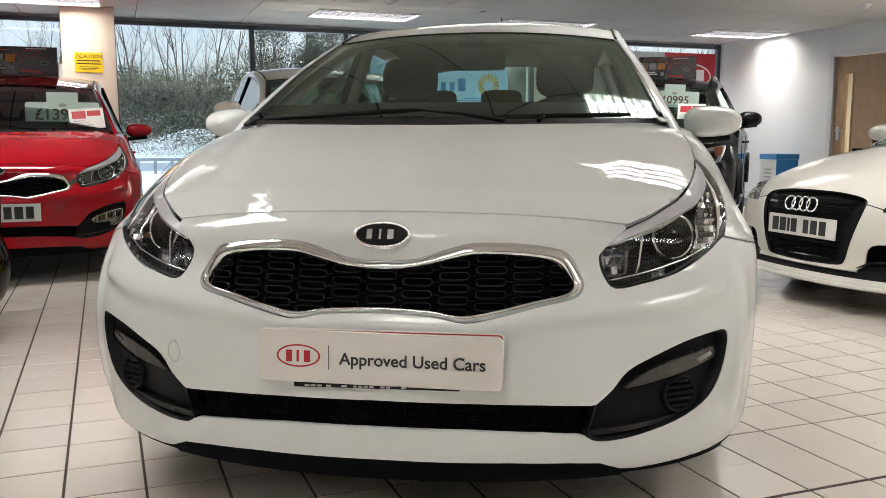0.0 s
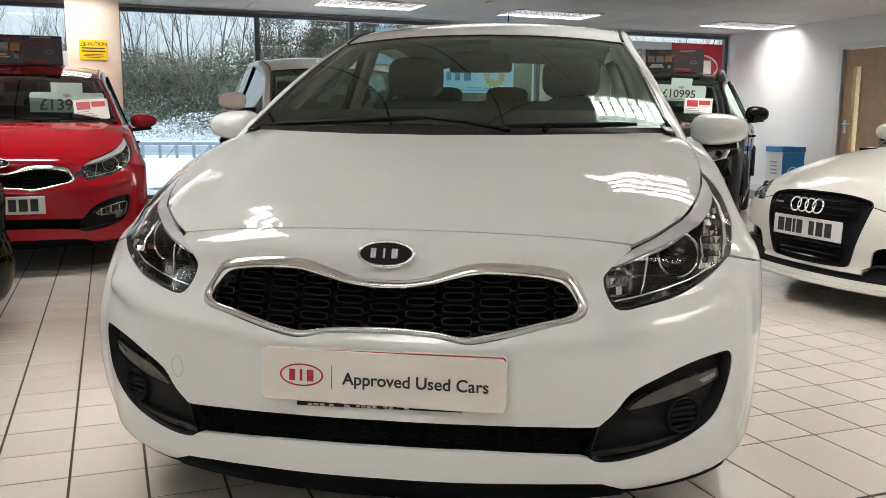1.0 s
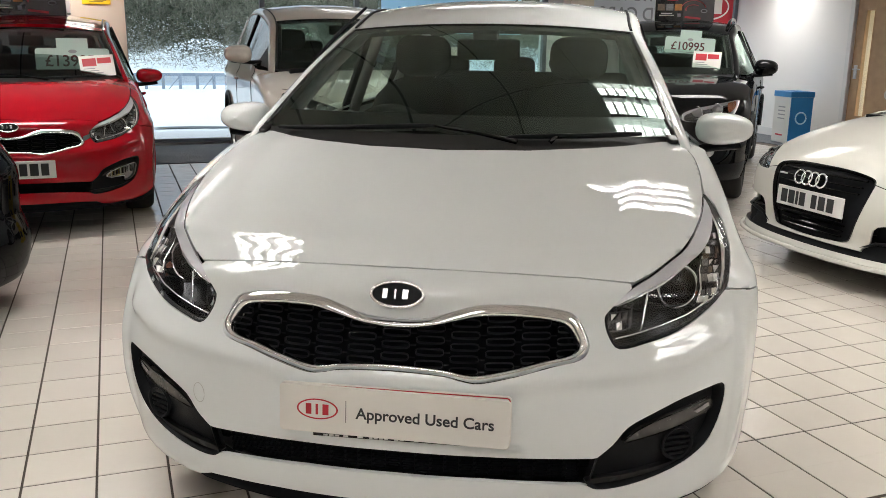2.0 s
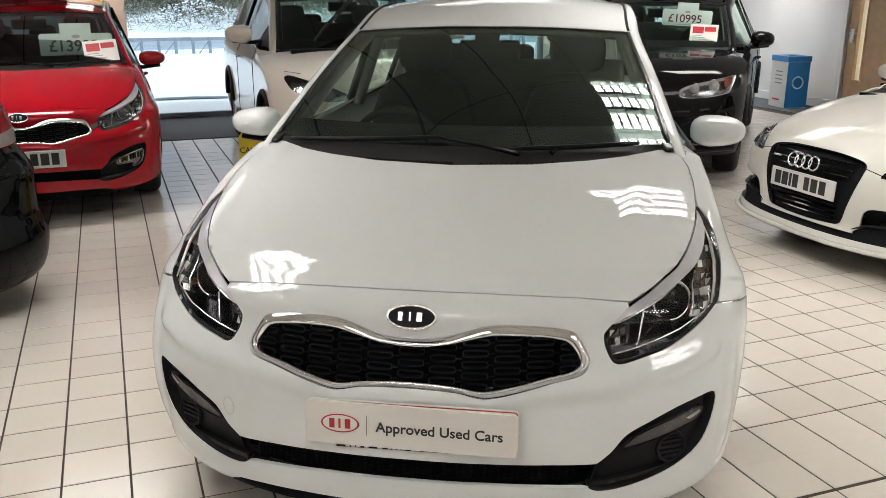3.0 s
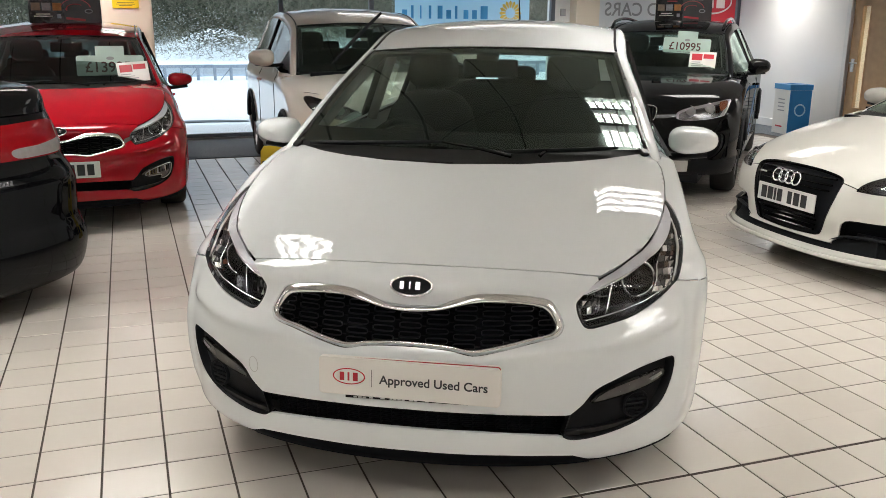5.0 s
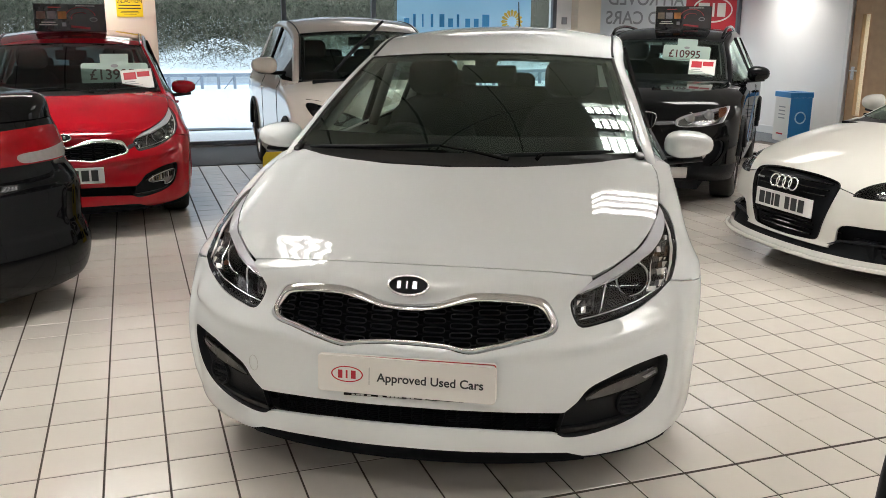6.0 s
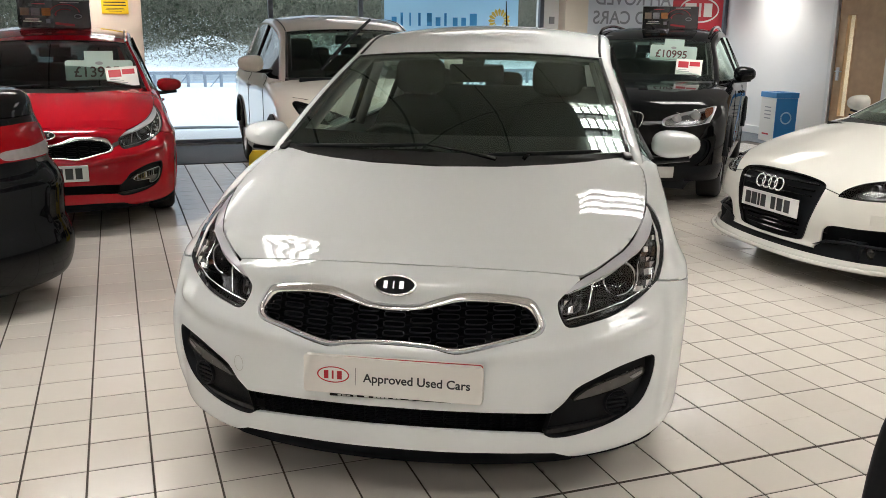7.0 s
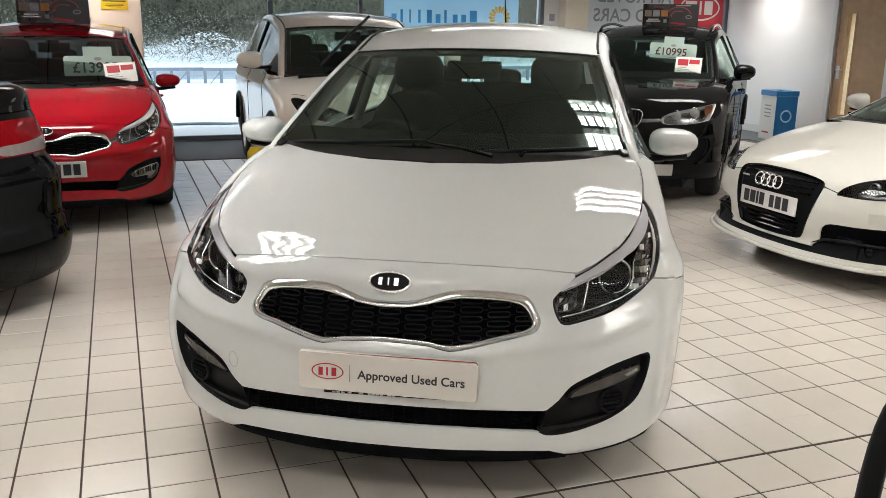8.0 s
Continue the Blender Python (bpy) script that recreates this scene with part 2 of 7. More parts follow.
def lathe(profile, seg=32, axis="x"):
    """Turns (radius, along) points round an axis. Returns verts, faces."""
    vs, fs = [], []
    for r, a in profile:
        for k in range(seg):
            th = 2 * math.pi * k / seg
            c, s = r * math.cos(th), r * math.sin(th)
            vs.append((a, c, s) if axis == "x" else (c, a, s) if axis == "y" else (c, s, a))
    n = len(profile)
    for i in range(n - 1):
        for k in range(seg):
            l = (k + 1) % seg
            fs.append((i * seg + k, i * seg + l, (i + 1) * seg + l, (i + 1) * seg + k))
    return vs, fs


def inside(px, py, poly):
    """Which of the points lie in the polygon."""
    r = np.zeros(len(px), bool)
    x, y = poly[:, 0], poly[:, 1]
    for i in range(len(poly)):
        x0, y0, x1, y1 = x[i - 1], y[i - 1], x[i], y[i]
        c = (y0 > py) != (y1 > py)
        if c.any():
            r[c] ^= px[c] < (x1 - x0) * (py[c] - y0) / (y1 - y0) + x0
    return r


def flat_patch(outline, holes, step, warp=None):
    """A triangulated sheet in two coordinates with a crisp outline and holes. Returns points, triangles, loops."""
    loops = [np.array(o, float) for o in [outline] + list(holes)]
    su, sv = step
    dense = []
    for lp in loops:
        d = []
        for i in range(len(lp)):
            a, b = lp[i], lp[(i + 1) % len(lp)]
            n = max(1, int(math.hypot((b[0] - a[0]) / su, (b[1] - a[1]) / sv) + 0.5))
            d += [a + (b - a) * j / n for j in range(n)]
        dense.append(np.array(d))
    lo, hi = dense[0].min(0), dense[0].max(0)
    gu, gv = np.meshgrid(np.arange(lo[0], hi[0], su), np.arange(lo[1], hi[1], sv))
    gu, gv = gu.ravel(), gv.ravel()
    ok = inside(gu, gv, dense[0])
    for hh in dense[1:]:
        ok &= ~inside(gu, gv, hh)
    gu, gv = gu[ok], gv[ok]
    edge = np.concatenate(dense)
    keep = np.ones(len(gu), bool)
    for e in edge:
        keep &= ((gu - e[0]) / su) ** 2 + ((gv - e[1]) / sv) ** 2 > 0.3
    pts = np.concatenate([edge, np.stack([gu[keep], gv[keep]], 1)])
    scale = np.array([1 / su, 1 / sv])
    edges, o = [], 0
    for d in dense:
        edges += [(o + i, o + (i + 1) % len(d)) for i in range(len(d))]
        o += len(d)
    v, _, f, _, _, _ = geometry.delaunay_2d_cdt([Vector(p) for p in pts * scale], edges, [], 0, 1e-5)
    v = np.array([(q[0], q[1]) for q in v]) / scale
    tri = np.array([t for t in f if len(t) == 3])
    c = v[tri].mean(1)
    ok = inside(c[:, 0], c[:, 1], dense[0])
    for hh in dense[1:]:
        ok &= ~inside(c[:, 0], c[:, 1], hh)
    return v, tri[ok], dense


def mapped_patch(surface, outline, holes=(), step=(0.03, 0.02), lift=0.0, depth=0.0):
    """A patch laid on a surface(u, v) -> place, raised along its normal, with its edges turned in by depth."""
    v, tri, _ = flat_patch(outline, holes, step)
    return lay(surface, v, tri, lift, depth)


def lay(surface, v, tri, lift=0.0, depth=0.0):
    e = 1e-3
    p = surface(v[:, 0], v[:, 1])
    du = surface(v[:, 0] + e, v[:, 1]) - surface(v[:, 0] - e, v[:, 1])
    dv = surface(v[:, 0], v[:, 1] + e) - surface(v[:, 0], v[:, 1] - e)
    n = np.cross(du, dv)
    n /= np.linalg.norm(n, axis=1, keepdims=True) + 1e-12
    lift = lift(v[:, 0], v[:, 1])[:, None] if callable(lift) else lift
    p = p + n * lift
    # counter-clockwise in (u, v) gives the outward side
    a = v[tri]
    area = (a[:, 1, 0] - a[:, 0, 0]) * (a[:, 2, 1] - a[:, 0, 1]) - (a[:, 2, 0] - a[:, 0, 0]) * (a[:, 1, 1] - a[:, 0, 1])
    tri = np.where(area[:, None] < 0, tri[:, ::-1], tri)
    faces = [tuple(int(i) for i in t) for t in tri]
    verts = [tuple(q) for q in p]
    if depth:
        count = {}
        for t in faces:
            for i in range(3):
                a_, b_ = t[i], t[(i + 1) % 3]
                count[(a_, b_)] = count.get((a_, b_), 0) + 1
        rim = [k for k in count if (k[1], k[0]) not in count]
        new_of = {}
        for a_, b_ in rim:
            for i in (a_, b_):
                if i not in new_of:
                    # a second ring keeps the fold crisp
                    new_of[i] = (len(verts), len(verts) + 1)
                    verts.append(tuple(p[i]))
                    verts.append(tuple(p[i] - n[i] * depth))
        for a_, b_ in rim:
            faces.append((new_of[b_][0], new_of[a_][0], new_of[a_][1], new_of[b_][1]))
    return verts, faces

# ---- the showroom ----
WALL_Y, WALL_X, CEIL = 8.2, 9.1, 2.30
X0, Y0 = -6.0, -7.5
TX, TY, TY0 = 0.2040, 0.2095, 0.0055     # floor tile pitch and offset


def structure(name, bm, material, label, category, smooth=None):
    return tagged(part(name, bm, material, None, smooth=smooth), label, category, kind="structure")


floor = structure("floor", box_bm(X0, WALL_X + 0.1, Y0, WALL_Y + 0.1, -0.15, -0.0022), M_GROUT, "pale ceramic tiled showroom floor with dark grout", "floor")
carpet = structure("carpet", box_bm(X0, WALL_X, 6.53, WALL_Y - 0.06, -0.002, 0.004), M_CARPET, "dark grey carpet strip along the showroom windows", "carpet")
carpet_b = structure("carpet", box_bm(8.35, WALL_X, 4.9, 6.53, -0.002, 0.004), M_CARPET, "dark grey carpet along the white side wall", "carpet")

# side wall with the office door's opening
DOOR_Y0, DOOR_Y1, DOOR_Z = 5.03, 5.90, 1.92
bm = bmesh.new()
box(bm, WALL_X, WALL_X + 0.15, DOOR_Y1, WALL_Y + 0.2, 0, CEIL + 0.2)
box(bm, WALL_X, WALL_X + 0.15, Y0, DOOR_Y0, 0, CEIL + 0.2)
box(bm, WALL_X, WALL_X + 0.15, DOOR_Y0, DOOR_Y1, DOOR_Z, CEIL + 0.2)
structure("wall_east", bm, M_WALL, "white painted plaster wall with an office doorway", "wall")
structure("wall_west", box_bm(X0 - 0.15, X0, Y0, WALL_Y + 0.2, 0, CEIL + 0.2), M_BACKWALL, "plain grey painted wall", "wall")
structure("wall_south", box_bm(X0, WALL_X, Y0 - 0.15, Y0, 0, CEIL + 0.2), M_BACKWALL, "plain grey painted wall", "wall")
bm = bmesh.new()
box(bm, WALL_X - 0.018, WALL_X, DOOR_Y1 + 0.07, WALL_Y - 0.03, 0.004, 0.115, 0.004)
box(bm, WALL_X - 0.018, WALL_X, Y0, DOOR_Y0 - 0.07, 0.004, 0.115, 0.004)
structure("baseboard", bm, M_TRIM, "white painted skirting board", "skirting board")
# office behind the door
bm = bmesh.new()
box(bm, WALL_X + 2.4, WALL_X + 2.5, 3.5, 7.5, 0, CEIL)
box(bm, WALL_X + 0.15, WALL_X + 2.4, 3.4, 3.5, 0, CEIL)
box(bm, WALL_X + 0.15, WALL_X + 2.4, 7.5, 7.6, 0, CEIL)
box(bm, WALL_X + 0.15, WALL_X + 2.5, 3.4, 7.6, CEIL, CEIL + 0.1)
box(bm, WALL_X + 0.1, WALL_X + 2.5, 3.4, 7.6, -0.1, 0.002)
structure("wall_office", bm, M_COLUMN, "warm cream office walls seen through the door glass", "wall")

door = thing("door_1", pose(WALL_X + 0.02, DOOR_Y0, 0.0), "oak veneered office door with a narrow glass panel", "door", kind="structure")
W = DOOR_Y1 - DOOR_Y0
GY0, GY1, GZ0, GZ1 = W - 0.285, W - 0.155, 0.40, 1.70
bm = bmesh.new()
box(bm, 0, 0.045, 0.012, GY0, 0.012, DOOR_Z - 0.012, 0.002)
box(bm, 0, 0.045, GY1, W - 0.012, 0.012, DOOR_Z - 0.012, 0.002)
box(bm, 0, 0.045, GY0, GY1, 0.012, GZ0)
box(bm, 0, 0.045, GY0, GY1, GZ1, DOOR_Z - 0.012)
part("door_leaf", bm, M_DOOR, door)
bm = bmesh.new()
for a in ((GY0 - 0.012, GY0 + 0.003, GZ0 - 0.012, GZ1 + 0.012), (GY1 - 0.003, GY1 + 0.012, GZ0 - 0.012, GZ1 + 0.012), (GY0 + 0.003, GY1 - 0.003, GZ0 - 0.012, GZ0 + 0.003), (GY0 + 0.003, GY1 - 0.003, GZ1 - 0.003, GZ1 + 0.012)):
    box(bm, -0.008, 0.053, *a, 0.002)
part("glazing_bead", bm, M_DOOR, door)
g = part("pane", box_bm(0.02, 0.026, GY0 + 0.004, GY1 - 0.004, GZ0 + 0.004, GZ1 - 0.004), M_GLASS, door, "narrow clear vision panel")
g.visible_shadow = False
bm = bmesh.new()
box(bm, -0.012, 0.0, W - 0.11, W - 0.06, 0.86, 1.03, 0.004)
handle = part("door_handle", bm, M_STEEL, door, "steel lever handle")
part("lever", merge(tube([(-0.012, W - 0.085, 0.98), (-0.055, W - 0.085, 0.98)], 0.009), tube([(-0.055, W - 0.085, 0.98), (-0.055, W - 0.20, 0.98)], 0.009)), M_STEEL, handle, smooth=True)
part("key_cover", moved(lathe([(0.0, -0.018), (0.018, -0.018), (0.02, -0.012)], 16), pose(0, W - 0.085, 0.9)), M_STEEL, handle)
bm = bmesh.new()
box(bm, -0.045, 0.0, W, W + 0.065, 0, DOOR_Z + 0.065, 0.003)
box(bm, -0.045, 0.0, -0.065, 0, 0, DOOR_Z + 0.065, 0.003)
box(bm, -0.045, 0.0, 0, W, DOOR_Z, DOOR_Z + 0.065, 0.003)
part("door_frame", bm, M_TRIM, door, "white painted architrave")

# window wall: low plinth, head, mullions
bm = bmesh.new()
box(bm, X0, WALL_X, WALL_Y, WALL_Y + 0.2, -0.2, 0.03)
box(bm, X0, WALL_X, WALL_Y, WALL_Y + 0.2, 2.27, CEIL + 0.2)
box(bm, 5.93, 6.20, WALL_Y, WALL_Y + 0.2, 0.03, 2.27)
structure("wall_north", bm, M_WALL, "glazed showroom front wall with low plinth", "wall")


def glazing(name, x0, x1, bars, label):
    w = thing(name, pose(0, 0, 0), label, "window", kind="structure")
    bm = bmesh.new()
    box(bm, x0, x1, WALL_Y - 0.05, WALL_Y + 0.02, 0.03, 0.075, 0.003)
    box(bm, x0, x1, WALL_Y - 0.05, WALL_Y + 0.02, 2.22, 2.27, 0.003)
    part("window_frame", bm, M_GREYTRIM, w)
    edges = [x0] + bars + [x1]
    for i, x in enumerate(edges):
        part("mullion", box_bm(x - 0.03 + (0.03 if i == 0 else 0) - (0.03 if i == len(edges) - 1 else 0), x + 0.03 + (0.03 if i == 0 else 0) - (0.03 if i == len(edges) - 1 else 0), WALL_Y - 0.05, WALL_Y + 0.02, 0.075, 2.22, 0.003), M_GREYTRIM, w)
    for a, b in zip(edges, edges[1:]):
        p = part("pane", box_bm(a + 0.03, b - 0.03, WALL_Y - 0.02, WALL_Y - 0.012, 0.07, 2.225), M_GLASS, w)
        p.visible_shadow = False
    return w


glazing("window_1", X0, 0.0, [-3.9, -1.9], "large clear showroom window in dark grey frames")
glazing("window_2", 0.42, 5.93, [2.05, 3.24], "large clear showroom window in dark grey frames")
glazing("window_3", 6.56, WALL_X, [], "showroom window behind a hanging banner")


def column(x0, x1, y0, label):
    c = structure("column", box_bm(x0, x1, y0, WALL_Y + 0.1, 0, CEIL, 0.006), M_COLUMN, label, "column")
    return c


column(-0.07, 0.466, 7.35, "square cream painted column by the window")
column(6.19, 6.56, 8.0, "narrow cream painted column by the window")

# ceiling: boards in a grid, a slatted part nearer the middle, with openings for the fittings
LIGHT_X, LIGHT_Y = (3.15, 5.45, 8.45, -0.25, -3.8), (6.98, 3.45, 0.42, -2.45, -5.2)
LIGHTS = [(x, y) for y in LIGHT_Y for x in LIGHT_X]
LIGHT_HOLES = [(x - 0.59, x + 0.59, y - 0.29, y + 0.29) for x, y in LIGHTS]


def minus_holes(x0, x1, y0, y1, k=0):
    """The rectangle without the fittings' openings, as rectangles."""
    for i in range(k, len(LIGHT_HOLES)):
        a0, a1, b0, b1 = LIGHT_HOLES[i]
        if a0 < x1 and a1 > x0 and b0 < y1 and b1 > y0:
            out = []
            if a0 > x0:
                out += minus_holes(x0, a0, y0, y1, i + 1)
            if a1 < x1:
                out += minus_holes(a1, x1, y0, y1, i + 1)
            xa, xb = max(x0, a0), min(x1, a1)
            if b0 > y0:
                out += minus_holes(xa, xb, y0, b0, i + 1)
            if b1 < y1:
                out += minus_holes(xa, xb, b1, y1, i + 1)
            return out
    return [(x0, x1, y0, y1)]


bm = bmesh.new()
box(bm, X0, WALL_X + 0.1, Y0, WALL_Y + 0.2, CEIL + 0.14, CEIL + 0.25)
SLAT_X, SLAT_Y = 4.35, 6.12      # edges of the zone with slatted square panels
for i in range(int((SLAT_X - X0) / 0.6) + 1):
    for j in range(int((SLAT_Y - Y0) / 0.6) + 1):
        xa, xb = max(X0, SLAT_X - (i + 1) * 0.6) + 0.009, SLAT_X - i * 0.6 - 0.009
        for k in range(12):
            y = SLAT_Y - (j + 1) * 0.6 + 0.011 + k * 0.0485
            for r in minus_holes(xa, xb, y, y + 0.0425):
                box(bm, *r, CEIL - 0.012, CEIL + 0.012)
for i in range(int((WALL_X - X0) / 1.2) + 1):
    for j in range(int((WALL_Y - Y0) / 0.6) + 1):
        xa, xb = WALL_X - (i + 1) * 1.2 + 0.004, WALL_X - i * 1.2 - 0.004
        ya, yb = WALL_Y - (j + 1) * 0.6 + 0.004, WALL_Y - j * 0.6 - 0.004
        if xb > SLAT_X + 0.02 and yb < SLAT_Y + 0.3:
            xa = max(xa, SLAT_X + 0.004)
        elif yb > SLAT_Y + 0.02:
            ya = max(ya, SLAT_Y + 0.004)
        else:
            continue
        for r in minus_holes(xa, xb, ya, yb):
            box(bm, *r, CEIL, CEIL + 0.012)
structure("ceiling", bm, M_CEIL, "suspended ceiling of pale boards and slats", "ceiling")
# added dark sheet whose colour gives the joints their shade
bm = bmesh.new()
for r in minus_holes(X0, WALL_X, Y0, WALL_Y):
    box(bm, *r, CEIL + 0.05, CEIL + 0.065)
structure("ceiling", bm, M_JOINT_SHADE, "dark sheet standing in for the shade above the ceiling joints", "ceiling")


def ceiling_light():
    """A recessed tray with four tubes above a deep louvre."""
    t = thing("ceiling_light", pose(0, 0, 0), "recessed ceiling light with a silver louvre grid", "ceiling light", "ceiling lights")
    bm = bmesh.new()
    for a in ((-0.6, 0.6, -0.3, -0.278), (-0.6, 0.6, 0.278, 0.3), (-0.6, -0.578, -0.278, 0.278), (0.578, 0.6, -0.278, 0.278)):
        box(bm, *a, -0.016, 0.001)
    for a in ((-0.586, 0.586, -0.286, -0.279), (-0.586, 0.586, 0.279, 0.286), (-0.586, -0.579, -0.279, 0.279), (0.579, 0.586, -0.279, 0.279)):
        box(bm, *a, 0.001, 0.11)
    part("frame", bm, M_TRIM, t)
    part("backing", box_bm(-0.579, 0.579, -0.279, 0.279, 0.095, 0.11), M_TRIM, t)
    for k in range(4):
        y = -0.21 + 0.14 * k
        part("tube_lamp", box_bm(-0.57, 0.57, y - 0.06, y + 0.06, 0.066, 0.074), M_LIGHT, t, "glowing white tube")
    bm = bmesh.new()
    for k in range(1, 15):
        x = -0.579 + 1.158 * k / 15
        box(bm, x - 0.0016, x + 0.0016, -0.279, 0.279, -0.006, 0.016)
    for k in range(1, 4):
        y = -0.28 + 0.14 * k
        box(bm, -0.579, 0.579, y - 0.011, y + 0.011, -0.006, 0.05)
    part("louvre", bm, M_LOUVRE, t, "silver parabolic louvre")
    return t


first = ceiling_light()
for k, (lx, ly) in enumerate(LIGHTS):
    m = pose(lx, ly, CEIL - (0.012 if (ly < SLAT_Y and lx < SLAT_X) else 0.001))
    if k == 0:  # the first one is the model for the rest
        first.matrix_world = m
    else:
        copy_thing(first, m)

for y in (4.5, 6.3):
    copy_thing(first, pose(WALL_X + 1.5, y, CEIL - 0.12))

# ---- outside ----
bm = bmesh.new()
N = 60
grid = [[None] * (N + 1) for _ in range(N + 1)]
for i in range(N + 1):
    for j in range(N + 1):
        x = -90 + 190 * i / N
        y = WALL_Y + 0.2 + (150 * (j / N) ** 2)
        z = -0.12 + 0.05 * noise.noise((x * 0.15, y * 0.15, 0))
        if y > 36:
            z += 2.6 * min(1, (y - 36) / 14) + 0.5 * noise.noise((x * 0.2, y * 0.2, 3))
        grid[i][j] = bm.verts.new((x, y, z))
for i in range(N):
    for j in range(N):
        bm.faces.new((grid[i][j], grid[i + 1][j], grid[i + 1][j + 1], grid[i][j + 1]))
structure("ground", bm, M_SNOW, "snow covered ground rising to a wooded bank", "ground", smooth=True)

# ---- cars ----
class Skin:
    """The front sheet of a car: rows from the chin up over the nose and the bonnet to the cowl. A row runs from the middle to the side:
    y0, z0 in the middle; w, y1, z1 at the side; a, b, c the roundness of each. u: -1..1 across, v: 0..1 up along the rows."""

    def __init__(self, rows, knots=None, pinch=(0.0, 0.6, 0.7)):
        self.rows = np.array(rows, float)
        self.pinch = pinch      # how far the wing's crest is drawn in, from one height to another
        if knots is not None:
            self.knots = np.array(knots, float)
            return
        d = np.hypot(np.diff(self.rows[:, 0]), np.diff(self.rows[:, 1]))
        self.knots = np.concatenate([[0], np.cumsum(np.sqrt(d))])
        self.knots /= self.knots[-1]

    def params(self, v):
        k, r = self.knots, self.rows
        v = np.clip(v, 0, 1)
        i = np.clip(np.searchsorted(k, v, side="right") - 1, 0, len(k) - 2)
        m = np.zeros_like(r)
        m[1:-1] = (r[2:] - r[:-2]) / (k[2:] - k[:-2])[:, None]
        m[0] = (r[1] - r[0]) / (k[1] - k[0])
        m[-1] = (r[-1] - r[-2]) / (k[-1] - k[-2])
        h = (k[i + 1] - k[i])[:, None]
        t = ((v - k[i])[:, None]) / h
        return ((2 * t ** 3 - 3 * t ** 2 + 1) * r[i] + (t ** 3 - 2 * t ** 2 + t) * h * m[i]
                + (-2 * t ** 3 + 3 * t ** 2) * r[i + 1] + (t ** 3 - t ** 2) * h * m[i + 1])

    def __call__(self, u, v):
        u, v = np.atleast_1d(np.asarray(u, float)), np.atleast_1d(np.asarray(v, float))
        y0, z0, w, y1, z1, a, b, c = self.params(v).T
        q = np.clip(np.abs(u), 0, 1) * math.pi / 2
        s, co = np.sin(q), np.cos(q)
        x = w * np.maximum(s, 1e-9) ** a * np.sign(u)
        y = y0 + (y1 - y0) * (1 - np.maximum(co, 1e-9) ** b)
        z = z0 + (z1 - z0) * (1 - np.maximum(co, 1e-9) ** c)
        if self.pinch[0]:
            g = np.clip((np.abs(u) - 0.68) / 0.30, 0, 1)
            x = x - np.sign(u) * g * g * (3 - 2 * g) * self.crest(z1)
        return np.stack([x, y, z], 1)

    def crest(self, z):
        k, lo, hi = self.pinch
        t = np.clip((np.asarray(z, float) - lo) / (hi - lo), 0, 1)
        return k * t * t * (3 - 2 * t)


#       y0     z0     w     y1    z1     a    b    c
KIA_KNOTS = (0, 0.06, 0.108, 0.166, 0.227, 0.297, 0.361, 0.421, 0.478, 0.538, 0.565, 0.605, 0.691, 0.796, 0.899, 1.0)
KIA_ROWS = [
    (-0.058, 0.165, 0.84, 0.50, 0.165, 0.95, 0.85, 1.0),
    (-0.092, 0.203, 0.86, 0.50, 0.215, 0.95, 0.85, 1.0),
    (-0.10, 0.25, 0.868, 0.50, 0.26, 0.95, 0.85, 1.0),
    (-0.102, 0.32, 0.872, 0.50, 0.33, 0.95, 0.82, 1.0),
    (-0.108, 0.40, 0.875, 0.50, 0.41, 0.95, 0.78, 1.0),
    (-0.098, 0.50, 0.88, 0.50, 0.51, 0.95, 0.80, 1.0),
    (-0.066, 0.58, 0.885, 0.50, 0.58, 0.97, 0.90, 1.0),
    (-0.034, 0.65, 0.885, 0.51, 0.63, 0.98, 0.95, 1.0),
    (-0.018, 0.72, 0.885, 0.55, 0.66, 0.98, 1.0, 1.0),
    (0.05, 0.767, 0.885, 0.62, 0.68, 0.97, 1.0, 1.0),
    (0.085, 0.7855, 0.885, 0.652, 0.684, 0.96, 0.96, 0.9),
    (0.13, 0.807, 0.885, 0.70, 0.69, 0.95, 0.9, 0.75),
    (0.28, 0.860, 0.885, 0.80, 0.70, 0.95, 0.85, 0.55),
    (0.50, 0.92, 0.885, 0.92, 0.71, 0.95, 0.8, 0.42),
    (0.72, 0.968, 0.885, 1.05, 0.72, 0.95, 0.8, 0.38),
    (0.93, 1.005, 0.885, 1.25, 0.73, 0.95, 0.8, 0.36),
]
KIA = Skin(KIA_ROWS, KIA_KNOTS, (0.085, 0.674, 0.735))


class Screen:
    """Glass and roof: rows of w, y0, z0, dy, dz; x = w u, falling back by dy and down by dz at the sides."""

    def __init__(self, rows):
        self.rows = np.array(rows, float)
        self.knots = np.linspace(0, 1, len(rows))

    params = Skin.params

    def __call__(self, u, v):
        u, v = np.atleast_1d(np.asarray(u, float)), np.atleast_1d(np.asarray(v, float))
        w, y0, z0, dy, dz = self.params(v).T
        q = np.abs(u) ** 2.2
        return np.stack([w * u, y0 + dy * q, z0 - dz * q], 1)


